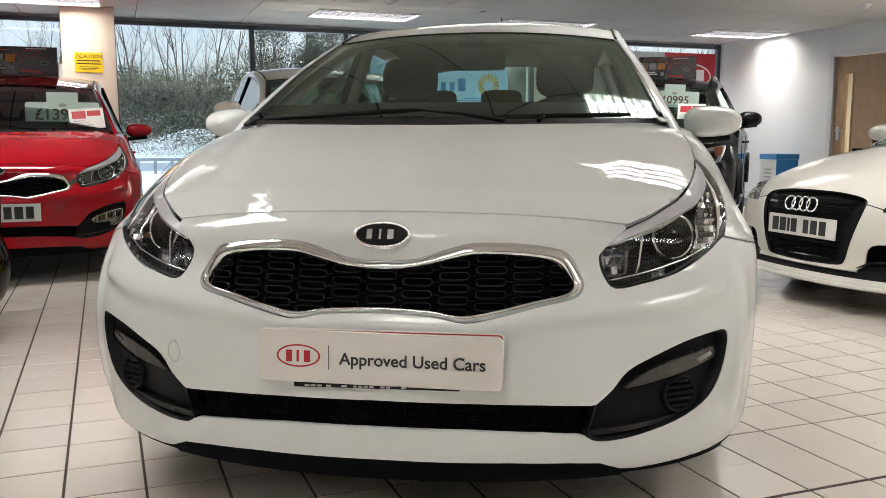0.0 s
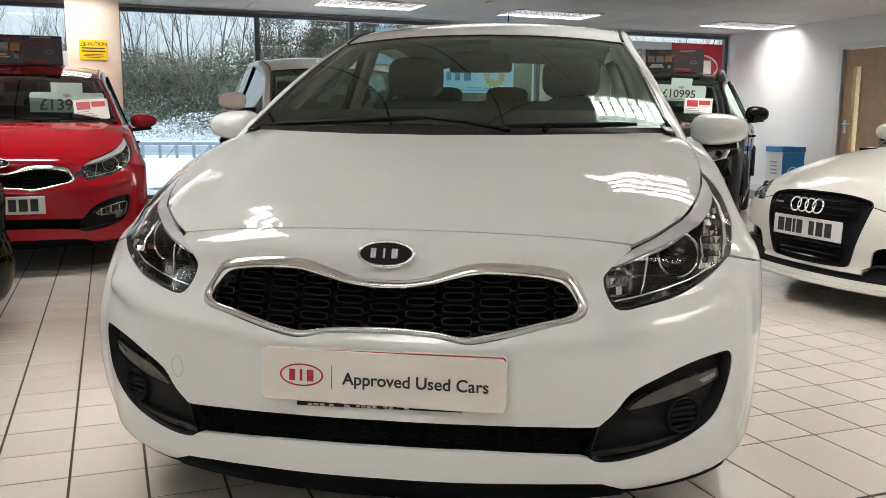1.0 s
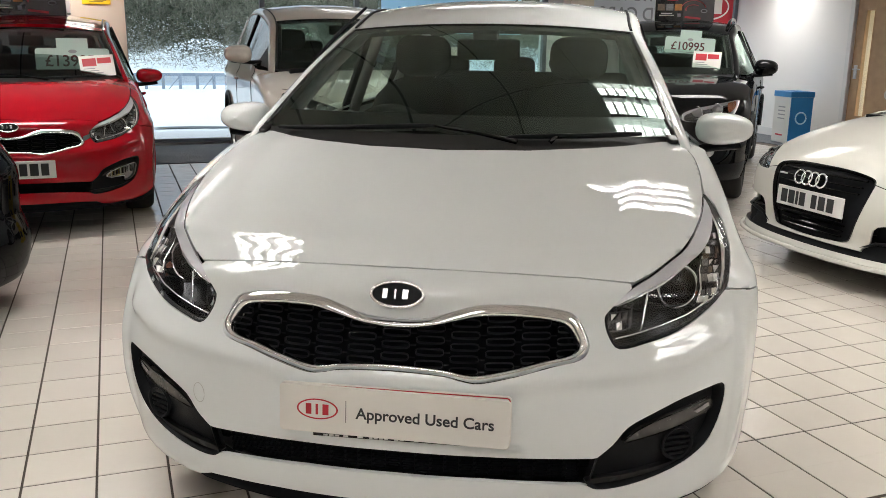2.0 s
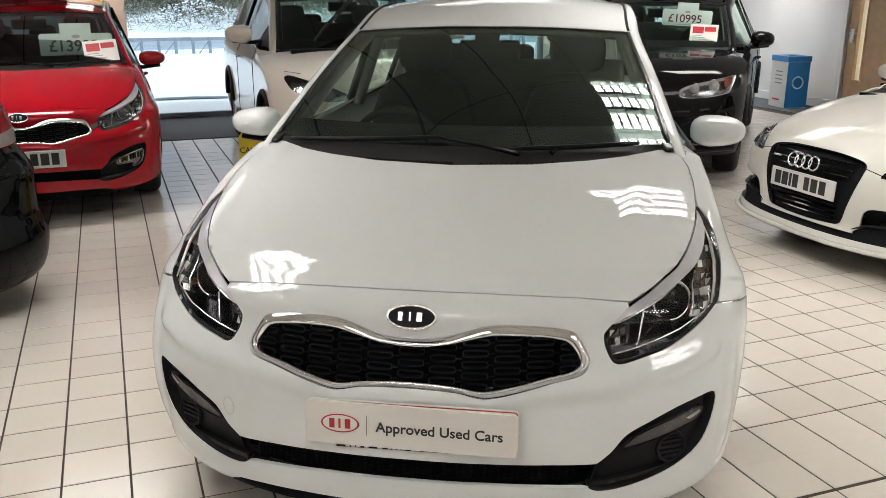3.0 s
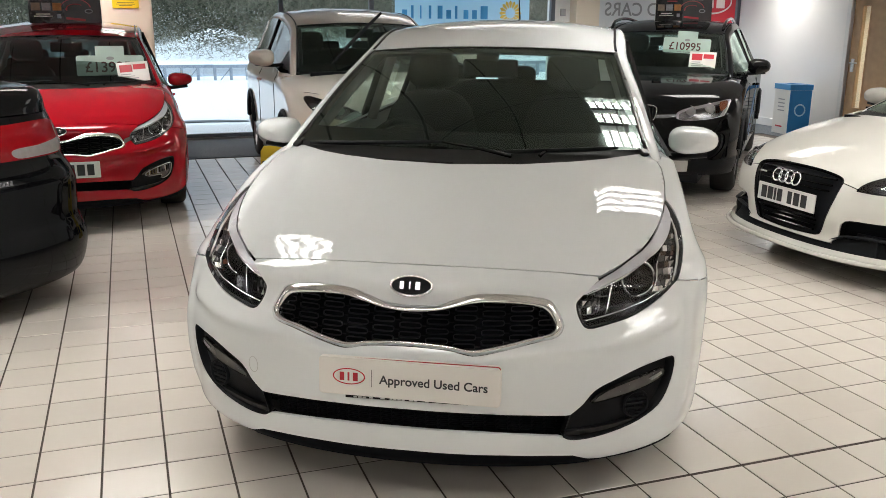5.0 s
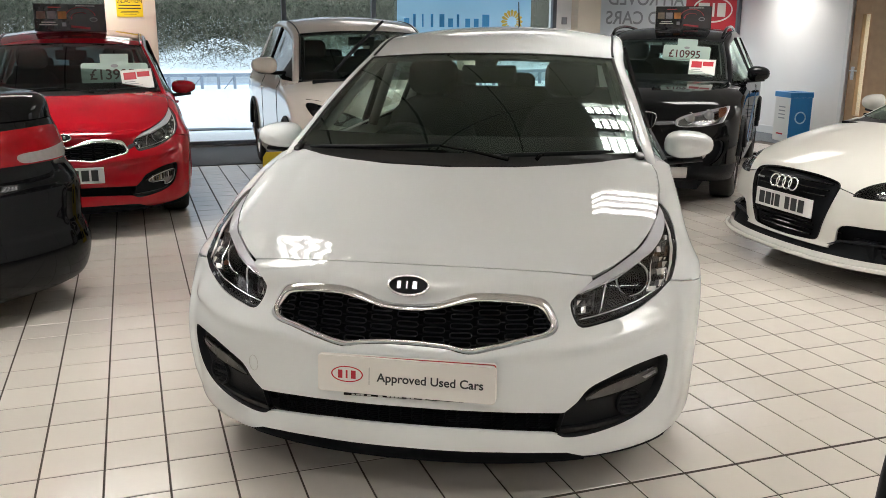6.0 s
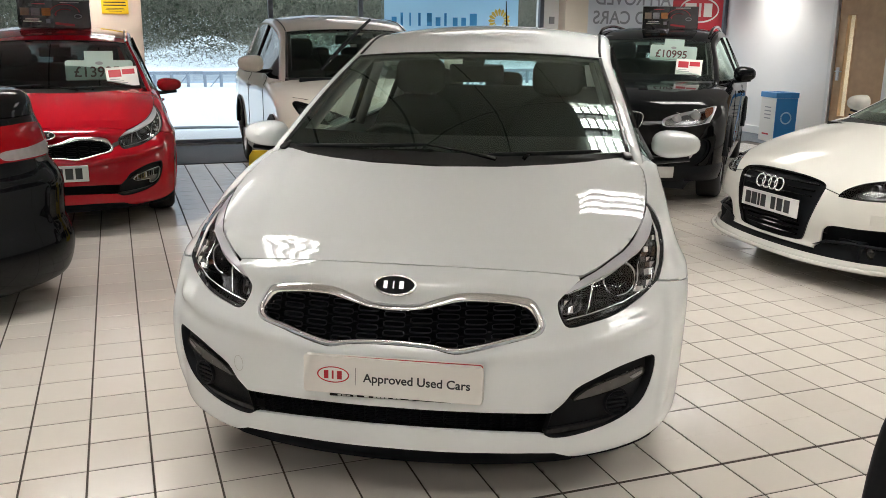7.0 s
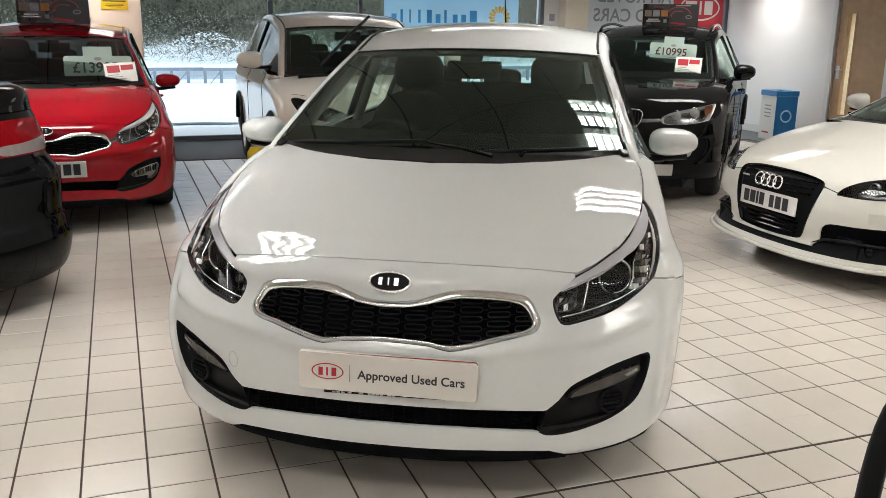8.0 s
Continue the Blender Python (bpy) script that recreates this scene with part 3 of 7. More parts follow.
def sheet(surface, u0, u1, v0, v1, nu, nv, lift=0.0):
    us, vs = np.linspace(u0, u1, nu), np.linspace(v0, v1, nv)
    U, V = np.meshgrid(us, vs, indexing="ij")
    f = [(i * nv + j, (i + 1) * nv + j, (i + 1) * nv + j + 1, i * nv + j + 1) for i in range(nu - 1) for j in range(nv - 1)]
    p = surface(U.ravel(), V.ravel())
    if lift:
        e = 1e-3
        n = np.cross(surface(U.ravel() + e, V.ravel()) - surface(U.ravel() - e, V.ravel()), surface(U.ravel(), V.ravel() + e) - surface(U.ravel(), V.ravel() - e))
        n /= np.linalg.norm(n, axis=1, keepdims=True) + 1e-12
        p = p + n * lift
    return [tuple(q) for q in p], f


def mirror_loop(half):
    """The other half of an outline given for u >= 0, so that it closes round the middle."""
    return list(half) + [(-u, v) for u, v in reversed(half) if u > 1e-6]


def flip(loop):
    return [(-u, v) for u, v in reversed(loop)]


def wheel(parent, x, y, r=0.316, w=0.2, spokes=10):
    """Tyre with a spoked rim; x is the outer face, outward by its sign."""
    s = 1 if x > 0 else -1
    tyre = lathe([(r * 0.68, 0), (r * 0.72, 0.012), (r * 0.9, 0.006), (r * 0.975, -0.012), (r, -0.035), (r, -w + 0.035), (r * 0.97, -w + 0.01), (r * 0.7, -w)], 40)
    m = pose(x, y, r) @ Matrix.Diagonal((s, 1, 1, 1))
    wh = part("wheel", moved(tyre, m), M_RUBBER, parent, "black tyre on an alloy rim", smooth=True)
    rim = lathe([(r * 0.69, -0.004), (r * 0.66, -0.012), (r * 0.62, -0.03), (r * 0.6, -0.12)], 40)
    hub = lathe([(0.0, -0.015), (0.05, -0.018), (0.06, -0.03), (0.06, -0.1)], 24)
    sp = []
    for k in range(spokes):
        th = 2 * math.pi * k / spokes
        vs = []
        for rr, hw, d0 in ((0.05, 0.016, -0.02), (r * 0.62, 0.011, -0.012)):
            for a, d in ((-hw, d0), (hw, d0), (hw, d0 - 0.03), (-hw, d0 - 0.03)):
                vs.append((d, rr * math.cos(th) - a * math.sin(th), rr * math.sin(th) + a * math.cos(th)))
        sp.append((vs, [(0, 1, 5, 4), (1, 2, 6, 5), (2, 3, 7, 6), (3, 0, 4, 7)]))
    part("rim", moved(merge(rim, hub, *sp), m), M_STEEL, wh, "silver alloy rim")
    part("brake_disc", moved(lathe([(0.0, -0.09), (r * 0.45, -0.09), (r * 0.45, -0.1)], 24), m), M_GLOSS_BLACK, wh)


def shell(car, skin, screen, length, paint, axle=0.86, base=2.65, sill=0.19, belt=0.98, glass=None, roof_v=(0.34, 0.80), rear_rows=None, wheel_r=0.316, spokes=10, arch_trim=None, roof_paint=None, pillar_r=0.036, open_windows=(), tumble=0.42, rear_glass=None, side_glass=None):
    """All of a car but its face: sides with arches, tail, roof, glass, pillars, wheels and cabin."""
    glass = glass or M_WINDSCREEN
    rear_glass, side_glass = rear_glass or glass, side_glass or glass
    last = skin(np.linspace(0.45, 1, 60), np.full(60, 1.0))
    end = skin(np.full(40, 1.0), np.linspace(0, 1, 40))
    W = end[:, 0].max()
    zs, xs = last[::-1, 2], last[::-1, 0]

    line = [(p[1], p[2]) for p in end[1:]]
    top = [(p[1], p[2]) for p in last[::-1][3:-12:3]]
    belt_front = top[-1]

    def side_x(z, y):
        """Half width: follows the wing at its rear edge, then opens to full shoulders along the doors."""
        z, y = np.asarray(z, float), np.asarray(y, float)
        x = np.where(z < zs[0], W - skin.crest(z), np.interp(z, zs, xs))
        wide = W - 0.012 - tumble * np.clip(z - (belt - 0.24), 0, 1) ** 1.6
        t = np.clip((y - belt_front[0] + 0.12) / 0.34, 0, 1)
        t = t * t * (3 - 2 * t)
        x = x * (1 - t) + np.maximum(x, wide) * t
        low = np.clip((0.45 - z) / 0.3, 0, 1)
        return x - 0.05 * low ** 2

    def taper(y):
        return 1 - 0.06 * np.clip((y - length + 1.2) / 1.2, 0, 1) ** 2

    def side(sign):
        def f(u, v):
            u, v = np.asarray(u, float), np.asarray(v, float)
            return np.stack([sign * side_x(v, u) * taper(u), u, v], 1)
        return f

    R = wheel_r + 0.035

    def arch(yc):
        out = []
        for k in range(17):
            th = math.pi * (1 - k / 16)
            out.append((yc + R * math.cos(th), max(sill, wheel_r + 0.01 + R * math.sin(th)) if 0 < k < 16 else sill))
        return out

    yr = length - 0.42
    outline = [(end[0][1], sill)] + arch(axle) + arch(axle + base) + [(yr, sill + 0.03), (yr + 0.02, 0.6), (yr - 0.02, belt + 0.04), (length * 0.6, belt + 0.015), (length * 0.42, belt - 0.005), belt_front] + top[::-1][1:] + line[::-1]
    for sign, nm in ((1, "side_panel"), (-1, "side_panel")):
        v, tri, _ = flat_patch(outline, [], (0.06, 0.05))
        vs, fs = lay(side(sign), v, tri, 0.0, 0.012 * sign)
        if sign > 0:
            fs = [f[::-1] for f in fs]
        p = part("side_panel", (vs, fs), paint, car, smooth=True)
        
        # door shut lines as thin dark grooves
        for yy in (belt_front[0] + 0.28, belt_front[0] + 1.38):
            zz = np.linspace(sill + 0.1, belt - 0.02, 16)
            q = side(sign)(np.full(16, yy), zz)
            part("shut_line", tube([(a * 1.001, b, c) for a, b, c in q], 0.003, 5), M_GLOSS_BLACK, p)
        hz = belt - 0.16
        q = side(sign)(np.array([belt_front[0] + 1.18, belt_front[0] + 1.30]), np.array([hz, hz]))
        part("door_handle", tube([tuple(q[0] + np.array([0.012 * sign, 0, 0])), tuple((q[0] + q[1]) / 2 + np.array([0.03 * sign, 0, 0.002])), tuple(q[1] + np.array([0.012 * sign, 0, 0]))], 0.012, 8), paint, p, smooth=True)
        if arch_trim:
            for yc in (axle, axle + base):
                pts = arch(yc)[1:-1]
                q = side(sign)(np.array([a for a, _ in pts]), np.array([b for _, b in pts]))
                part("arch_trim", tube([tuple(k) for k in q], 0.025, 6), arch_trim, p, "dark plastic arch trim")
    # tail: the same kind of sheet, turned round
    rr = rear_rows or [(-0.02, 0.22, W * 0.94, 0.45, 0.22, 0.95, 0.9, 1), (-0.05, 0.34, W * 0.96, 0.45, 0.34, 0.95, 0.85, 1), (-0.05, 0.55, W * 0.97, 0.44, 0.55, 0.95, 0.8, 1),
                       (0.0, 0.75, W * 0.96, 0.44, 0.75, 0.95, 0.8, 1), (0.05, belt, W * 0.88, 0.45, belt + 0.03, 0.95, 0.8, 1)]
    tail = Skin(rr)
    vs, fs = sheet(tail, -1, 1, 0, 1, 30, 16)
    part("tail_panel", ([(-a, length - b, c) for a, b, c in vs], fs), paint, car, smooth=True)
    # glass and roof
    v0, v1 = roof_v
    ws = part("windscreen", sheet(screen, -1, 1, 0.0, v0, 28, 14), glass, car, "curved windscreen", smooth=True)
    ws.visible_shadow = False
    vs, fs = sheet(screen, -1, 1, v0 - 0.02, v0 + 0.006, 24, 3, -0.004)
    part("black_border", (vs, fs), M_GLOSS_BLACK, ws)
    for sg in (-1, 1):
        vs, fs = sheet(screen, sg * 0.93, sg * 1.0, 0.0, v0, 3, 14, -0.004)
        part("black_border", (vs, fs), M_GLOSS_BLACK, ws)
    vs, fs = sheet(screen, -0.93, 0.93, 0.0, 0.034, 30, 4, -0.004)
    part("black_border", (vs, fs), M_GLOSS_BLACK, ws)
    rim = [tuple(q) for q in screen(np.full(16, -0.985), np.linspace(0.0, v0 - 0.006, 16))] + [tuple(q) for q in screen(np.linspace(-0.96, 0.96, 14), np.full(14, v0 - 0.004))] + [tuple(q) for q in screen(np.full(16, 0.985), np.linspace(v0 - 0.006, 0.0, 16))]
    part("rubber_seal", tube(rim, 0.0085, 6, flat=0.4), M_BLACK_SATIN, ws, "black rubber edge seal", smooth=True)
    part("roof", sheet(screen, -1, 1, v0, v1, 30, 24), roof_paint or paint, car, smooth=True)
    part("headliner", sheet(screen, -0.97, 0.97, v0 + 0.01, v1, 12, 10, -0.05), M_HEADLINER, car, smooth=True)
    rg = part("rear_window", sheet(screen, -0.9, 0.9, v1 + 0.03, 0.985, 16, 8), rear_glass, car, smooth=True)
    rg.visible_shadow = False
    part("hatch_frame", merge(sheet(screen, -1, -0.9, v1, 1, 3, 8), sheet(screen, 0.9, 1, v1, 1, 3, 8), sheet(screen, -0.9, 0.9, v1, v1 + 0.03, 10, 2), sheet(screen, -0.9, 0.9, 0.985, 1, 10, 2)), paint, car, smooth=True)
    for sg in (-1, 1):
        base_pt = skin(np.array([sg * 0.58]), np.array([0.985]))[0]
        edge = screen(np.full(40, sg * 1.0), np.linspace(0.0, 0.985, 40))
        rows_p = []
        for dx, dy, dz in ((0.0, 0.0, 0.0), (0.012, 0.004, 0.004), (0.03, 0.016, -0.004), (0.046, 0.032, -0.022), (0.055, 0.05, -0.05), (0.05, 0.07, -0.07)):
            rows_p.append(edge + np.array([sg * dx * pillar_r / 0.036, dy, dz]))
        foot = [r[0] + np.array([sg * 0.03, -0.09, -0.075]) for r in rows_p]
        n_e = len(edge) + 1
        pv = [tuple(q) for r, ft in zip(rows_p, foot) for q in [ft] + list(r)]
        pf = [(i * n_e + j, i * n_e + j + 1, (i + 1) * n_e + j + 1, (i + 1) * n_e + j) for i in range(5) for j in range(n_e - 1)]
        if sg < 0:
            pf = [q[::-1] for q in pf]
        part("pillar", (pv, pf), paint, car, smooth=True)
        edge2 = screen(np.full(20, sg * 0.99), np.linspace(v0 + 0.004, v1, 20))
        trim = screen(np.full(24, sg * 0.955), np.linspace(0.012, v0 + 0.02, 24)) + np.array([0, 0.05, -0.035])
        part("pillar_trim", tube([tuple(q) for q in trim], 0.03, 8, flat=0.5), M_PILLARTRIM, car, "grey inner pillar trim", smooth=True)
        part("roof_moulding", tube([tuple(p + np.array([0, 0, 0.002])) for p in edge2], 0.006, 6), M_BLACK_PLASTIC, car)
        # side glass between belt and roof rail
        k = 24
        vv = np.linspace(0.03, 0.95, k)
        up = screen(np.full(k, sg * 1.0), vv) + np.array([sg * pillar_r * 1.45, 0.055, -pillar_r * 1.5])
        yb = np.minimum(np.maximum(up[:, 1], belt_front[0] + 0.02), length - 0.62)
        zb = np.full(k, belt - 0.01)
        lo = np.stack([sg * (side_x(zb, yb) - 0.012) * taper(yb), yb, zb], 1)
        keep_up = [tuple(p) for p in up]
        keep_lo = [tuple(p) for p in lo]
        fs = [(i, i + 1, k + i + 1, k + i) for i in range(k - 1)]
        if sg in open_windows:
            fs = [f for f in fs if not (belt_front[0] + 0.45 < keep_lo[f[0]][1] < belt_front[0] + 1.3)]
        g = part("side_window", (keep_up + keep_lo, fs), side_glass, car, smooth=True)
        g.visible_shadow = False
        # door pillars
        for yy in (belt_front[0] + 1.36, belt_front[0] + 2.25):
            i = int(np.argmin(np.abs(up[:, 1] - yy)))
            part("door_pillar", tube([keep_lo[i], keep_up[i]], 0.035, 6, flat=0.5), M_GLOSS_BLACK, car)
            part("pillar_trim", tube([(keep_lo[i][0] - sg * 0.05, keep_lo[i][1], keep_lo[i][2]), (keep_up[i][0] - sg * 0.045, keep_up[i][1], keep_up[i][2])], 0.045, 8, flat=0.6), M_PILLARTRIM, car, smooth=True)
        part("belt_trim", tube([(a * 1.01, b, c) for a, b, c in keep_lo], 0.009, 6), M_BLACK_PLASTIC, car)
        for yc in (axle, axle + base):
            wheel(car, sg * (W - 0.035), yc, wheel_r, 0.2, spokes)
    # dark inner walls: engine bay, floor pan, arches
    vs, fs = sheet(skin, -1, 1, 0.0, 1.0, 30, 24, -0.075)
    bay = [(a * 0.93, b + 0.02, c) for a, b, c in vs]
    part("inner_liner", (bay, fs), M_BLACK_PLASTIC, car, smooth=True)
    bm = bmesh.new()
    box(bm, -W + 0.28, W - 0.28, 0.12, length - 0.25, 0.17, 0.3)
    box(bm, -W + 0.06, W - 0.06, axle + R + 0.02, axle + base - R - 0.02, 0.17, 0.3)
    box(bm, -W + 0.1, W - 0.1, axle + base + R, length - 0.3, 0.3, belt - 0.12)
    box(bm, -W + 0.26, W - 0.26, 0.95, 1.0, 0.3, belt - 0.03)
    part("floor_pan", bm, M_BLACK_PLASTIC, car)


def cushion(x0, x1, y0, y1, z0, z1, r, m=None):
    bm = bmesh.new()
    box(bm, x0, x1, y0, y1, z0, z1)
    bmesh.ops.bevel(bm, geom=list(bm.edges), offset=r, segments=4, profile=0.6, affect="EDGES")
    if m is not None:
        bmesh.ops.transform(bm, matrix=m, verts=bm.verts)
    return bm


def pad(hx, hy, hz, m, n=24, k=12):
    """A rounded cushion."""
    vs, fs = [], []
    pw = lambda c, e: abs(c) ** e * (1 if c > 0 else -1)
    for i in range(k + 1):
        b = -math.pi / 2 + math.pi * i / k
        for j in range(n):
            a = 2 * math.pi * j / n
            vs.append(m @ Vector((hx * pw(math.cos(b), 0.5) * pw(math.cos(a), 0.55), hy * pw(math.cos(b), 0.5) * pw(math.sin(a), 0.7), hz * pw(math.sin(b), 0.6))))
    for i in range(k):
        for j in range(n):
            l = (j + 1) % n
            fs.append((i * n + j, i * n + l, (i + 1) * n + l, (i + 1) * n + j))
    return vs, fs


def seat_back(m):
    """A front seat's back with drawn in shoulders and side bolsters."""
    rows = ((0.0, 0.20, 0.06), (0.03, 0.245, 0.085), (0.2, 0.255, 0.095), (0.38, 0.245, 0.085), (0.48, 0.215, 0.07), (0.54, 0.165, 0.055), (0.57, 0.10, 0.035), (0.575, 0.02, 0.01))
    n = 28
    vs, fs = [], []
    for z, hw, hd in rows:
        for k in range(n):
            a = 2 * math.pi * k / n
            c, d = math.cos(a), math.sin(a)
            x = hw * abs(c) ** 0.5 * (1 if c > 0 else -1)
            bolster = 0.025 * (abs(x) / 0.25) ** 3 if d < 0 else 0.0
            vs.append(m @ Vector((x, 0.02 + hd * abs(d) ** 0.6 * (1 if d > 0 else -1) - bolster, z)))
    for r in range(len(rows) - 1):
        for k in range(n):
            fs.append((r * n + k, r * n + (k + 1) % n, (r + 1) * n + (k + 1) % n, (r + 1) * n + k))
    fs.append(tuple((len(rows) - 1) * n + k for k in range(n)))
    return vs, fs


def cabin(car, screen, dash_y, belt, length, wheel_x=-0.37):
    """Dashboard, steering wheel, seats, head restraints and the driving mirror."""
    W = 0.66
    d = []
    for a in np.linspace(-1, 1, 21):
        q = a * a
        d.append([(W * a, dash_y + 0.08 * q, belt - 0.03), (W * a, dash_y + 0.22 + 0.04 * q, belt - 0.005 - 0.03 * q), (W * a, dash_y + 0.40, belt - 0.03 + 0.035 * math.exp(-((a + 0.55) / 0.25) ** 2)), (W * a, dash_y + 0.52, belt - 0.12), (W * a, dash_y + 0.5, belt - 0.42)])
    vs = [tuple(p) for r in d for p in r]
    fs = [(i * 5 + j, (i + 1) * 5 + j, (i + 1) * 5 + j + 1, i * 5 + j + 1) for i in range(20) for j in range(4)]
    part("dashboard", (vs, fs), M_INTERIOR, car, "dark soft-touch dashboard", smooth=True)
    ring = []
    m = pose(wheel_x, dash_y + 0.66, belt - 0.13, -22, 0, 0)
    for k in range(36):
        th = 2 * math.pi * k / 36
        ring.append(m @ Vector((0.185 * math.cos(th), 0, 0.185 * math.sin(th))))
    sw = part("steering_wheel", tube(ring, 0.016, 8, closed=True), M_INTERIOR, car, smooth=True)
    part("wheel_hub", cushion(-0.09, 0.09, -0.03, 0.02, -0.06, 0.05, 0.02, m), M_INTERIOR, sw, smooth=True)
    part("wheel_spoke", merge(tube([m @ Vector((-0.18, 0, 0)), m @ Vector((0.18, 0, 0))], 0.014), tube([m @ Vector((0, 0, -0.18)), m @ Vector((0, 0, 0))], 0.014)), M_INTERIOR, sw)
    y = dash_y + 1.05
    for sx in (-0.37, 0.37):
        s = part("front_seat", seat_back(pose(sx, y + 0.22, belt - 0.42, -14, 0, 0)), M_SEAT, car, "black cloth front seat", smooth=True)
        part("seat_cushion", cushion(-0.25, 0.25, -0.5, 0.05, -0.12, 0.06, 0.05, pose(sx, y + 0.2, belt - 0.46)), M_SEAT, s, smooth=True)
        hr = part("head_restraint", pad(0.135, 0.055, 0.095, pose(sx, y + 0.40, belt + 0.235, -8, 0, 0)), M_SEAT, s, smooth=True)
        for k in (-0.055, 0.055):
            part("post", tube([(sx + k, y + 0.37, belt + 0.08), (sx + k, y + 0.40, belt + 0.16)], 0.007), M_CHROME, hr, "bright steel post")
    bench = part("rear_seat", cushion(-0.64, 0.64, -0.06, 0.1, 0, 0.575, 0.05, pose(0, y + 1.12, belt - 0.42, -14, 0, 0)), M_SEAT, car, "black cloth rear bench", smooth=True)
    for sx in (-0.38, 0.0, 0.38):
        part("head_restraint", pad(0.12, 0.045, 0.06, pose(sx, y + 1.29, belt + 0.165)), M_SEAT, bench, smooth=True)
    p = screen(np.array([0.0]), np.array([0.27]))[0]
    mi = part("driving_mirror", cushion(-0.13, 0.13, -0.02, 0.025, -0.05, 0.035, 0.018, pose(p[0], p[1] + 0.02, p[2] - 0.115)), M_INTERIOR, car, smooth=True)
    part("stalk", tube([(0, p[1] + 0.03, p[2] - 0.09), (0, p[1] + 0.02, p[2] - 0.02)], 0.014), M_INTERIOR, mi)


def door_mirror(car, x, y, z, paint, base_x, w=0.20, hgt=0.112):
    """A rounded wing mirror on a black foot; x is its middle."""
    s = 1 if x > 0 else -1
    vs, fs = [], []
    n, k = 14, 20
    for i in range(n + 1):
        a = i / n
        # from the blunt glass side forward to a rounded nose
        prof = max(0.0, 1 - a ** 3.0) ** 0.45
        for j in range(k):
            th = 2 * math.pi * j / k
            c, d = math.cos(th), math.sin(th)
            ex = abs(c) ** 0.75 * (1 if c > 0 else -1)
            ez = abs(d) ** 0.8 * (1 if d > 0 else -1)
            vs.append((x + s * (0.012 * a) + ex * w / 2 * prof, y - 0.11 * a + 0.018 * (ex * s) * prof, z + ez * hgt / 2 * prof * (1 - 0.13 * ex * s)))
    for i in range(n):
        for j in range(k):
            l = (j + 1) % k
            fs.append((i * k + j, i * k + l, (i + 1) * k + l, (i + 1) * k + j))
    mi = part("door_mirror", (vs, fs), paint, car, "rounded body coloured door mirror", smooth=True)
    part("mirror_glass", ([(a, b + 0.002, c) for a, b, c in vs[:k]], [tuple(range(k))]), M_CHROME, mi)
    part("mirror_foot", tube([(base_x, y + 0.0, z - 0.066), ((base_x + x) / 2, y - 0.02, z - 0.07), (x + s * 0.06, y - 0.03, z - 0.058)], [0.042, 0.04, 0.028], 10, flat=0.42), M_BLACK_PLASTIC, mi, smooth=True)
    return mi


def number_plate(parent, m, marks, w=0.52, hgt=0.111, label="white number plate with dark bars"):
    pl = part("number_plate", box_bm(-w / 2, w / 2, -0.004, 0.004, -hgt / 2, hgt / 2, 0.003, m), M_PLATE, parent, label)
    for x0, x1 in marks:
        part("plate_mark", box_bm(x0, x1, -0.0055, -0.0042, -0.038, 0.038, 0.0, m), M_DARK_PRINT, pl)
    return pl


def text_mesh(words, size, m, material, parent, name="lettering", depth=0.0006, bold=0.012, align="CENTER", flipx=False):
    c = bpy.data.curves.new("text", "FONT")
    c.body, c.size, c.extrude, c.offset, c.align_x, c.align_y = words, size, depth, size * bold, align, "CENTER"
    tmp = bpy.data.objects.new("text", c)
    me = bpy.data.meshes.new_from_object(tmp)
    bpy.data.objects.remove(tmp)
    bpy.data.curves.remove(c)
    me.transform(m @ (Matrix.Diagonal((-1, 1, 1, 1)) if flipx else Matrix.Identity(4)))
    me.materials.clear()
    return part(name, me, material, parent)

# ---- the two hatchbacks of one model ----
KIA_SCREEN = Screen([(0.70, 0.86, 0.985, 0.16, 0.0), (0.64, 1.27, 1.18, 0.15, 0.012), (0.585, 1.70, 1.342, 0.13, 0.026), (0.582, 2.12, 1.435, 0.06, 0.04), (0.585, 2.55, 1.468, 0.02, 0.05),
                     (0.58, 3.05, 1.455, 0.0, 0.055), (0.555, 3.5, 1.40, 0.0, 0.06), (0.56, 3.75, 1.25, 0.02, 0.05), (0.60, 3.92, 1.02, 0.05, 0.03)])
LAMP_TOP = [(0.402, 0.494), (0.459, 0.534), (0.525, 0.596), (0.583, 0.668), (0.618, 0.735), (0.627, 0.775)]
LAMP_OUT = [(0.662, 0.738), (0.688, 0.69), (0.698, 0.62), (0.692, 0.545), (0.664, 0.478)]
LAMP_LOW = [(0.595, 0.436), (0.51, 0.40), (0.431, 0.383), (0.377, 0.376), (0.359, 0.397), (0.35, 0.43), (0.358, 0.449)]
GRILLE_OUT = [(0.0, 0.427), (0.05, 0.431), (0.09, 0.445), (0.135, 0.458), (0.2, 0.459), (0.264, 0.452), (0.296, 0.439), (0.315, 0.406), (0.32, 0.38), (0.302, 0.359), (0.25, 0.347), (0.19, 0.332), (0.135, 0.321), (0.107, 0.323), (0.076, 0.33), (0.0, 0.334)]
GRILLE_IN = [(0.0, 0.408), (0.056, 0.414), (0.105, 0.427), (0.145, 0.436), (0.205, 0.435), (0.258, 0.428), (0.281, 0.418), (0.296, 0.398), (0.301, 0.381), (0.287, 0.369), (0.238, 0.359), (0.183, 0.345), (0.134, 0.335), (0.107, 0.336), (0.076, 0.342), (0.0, 0.347)]
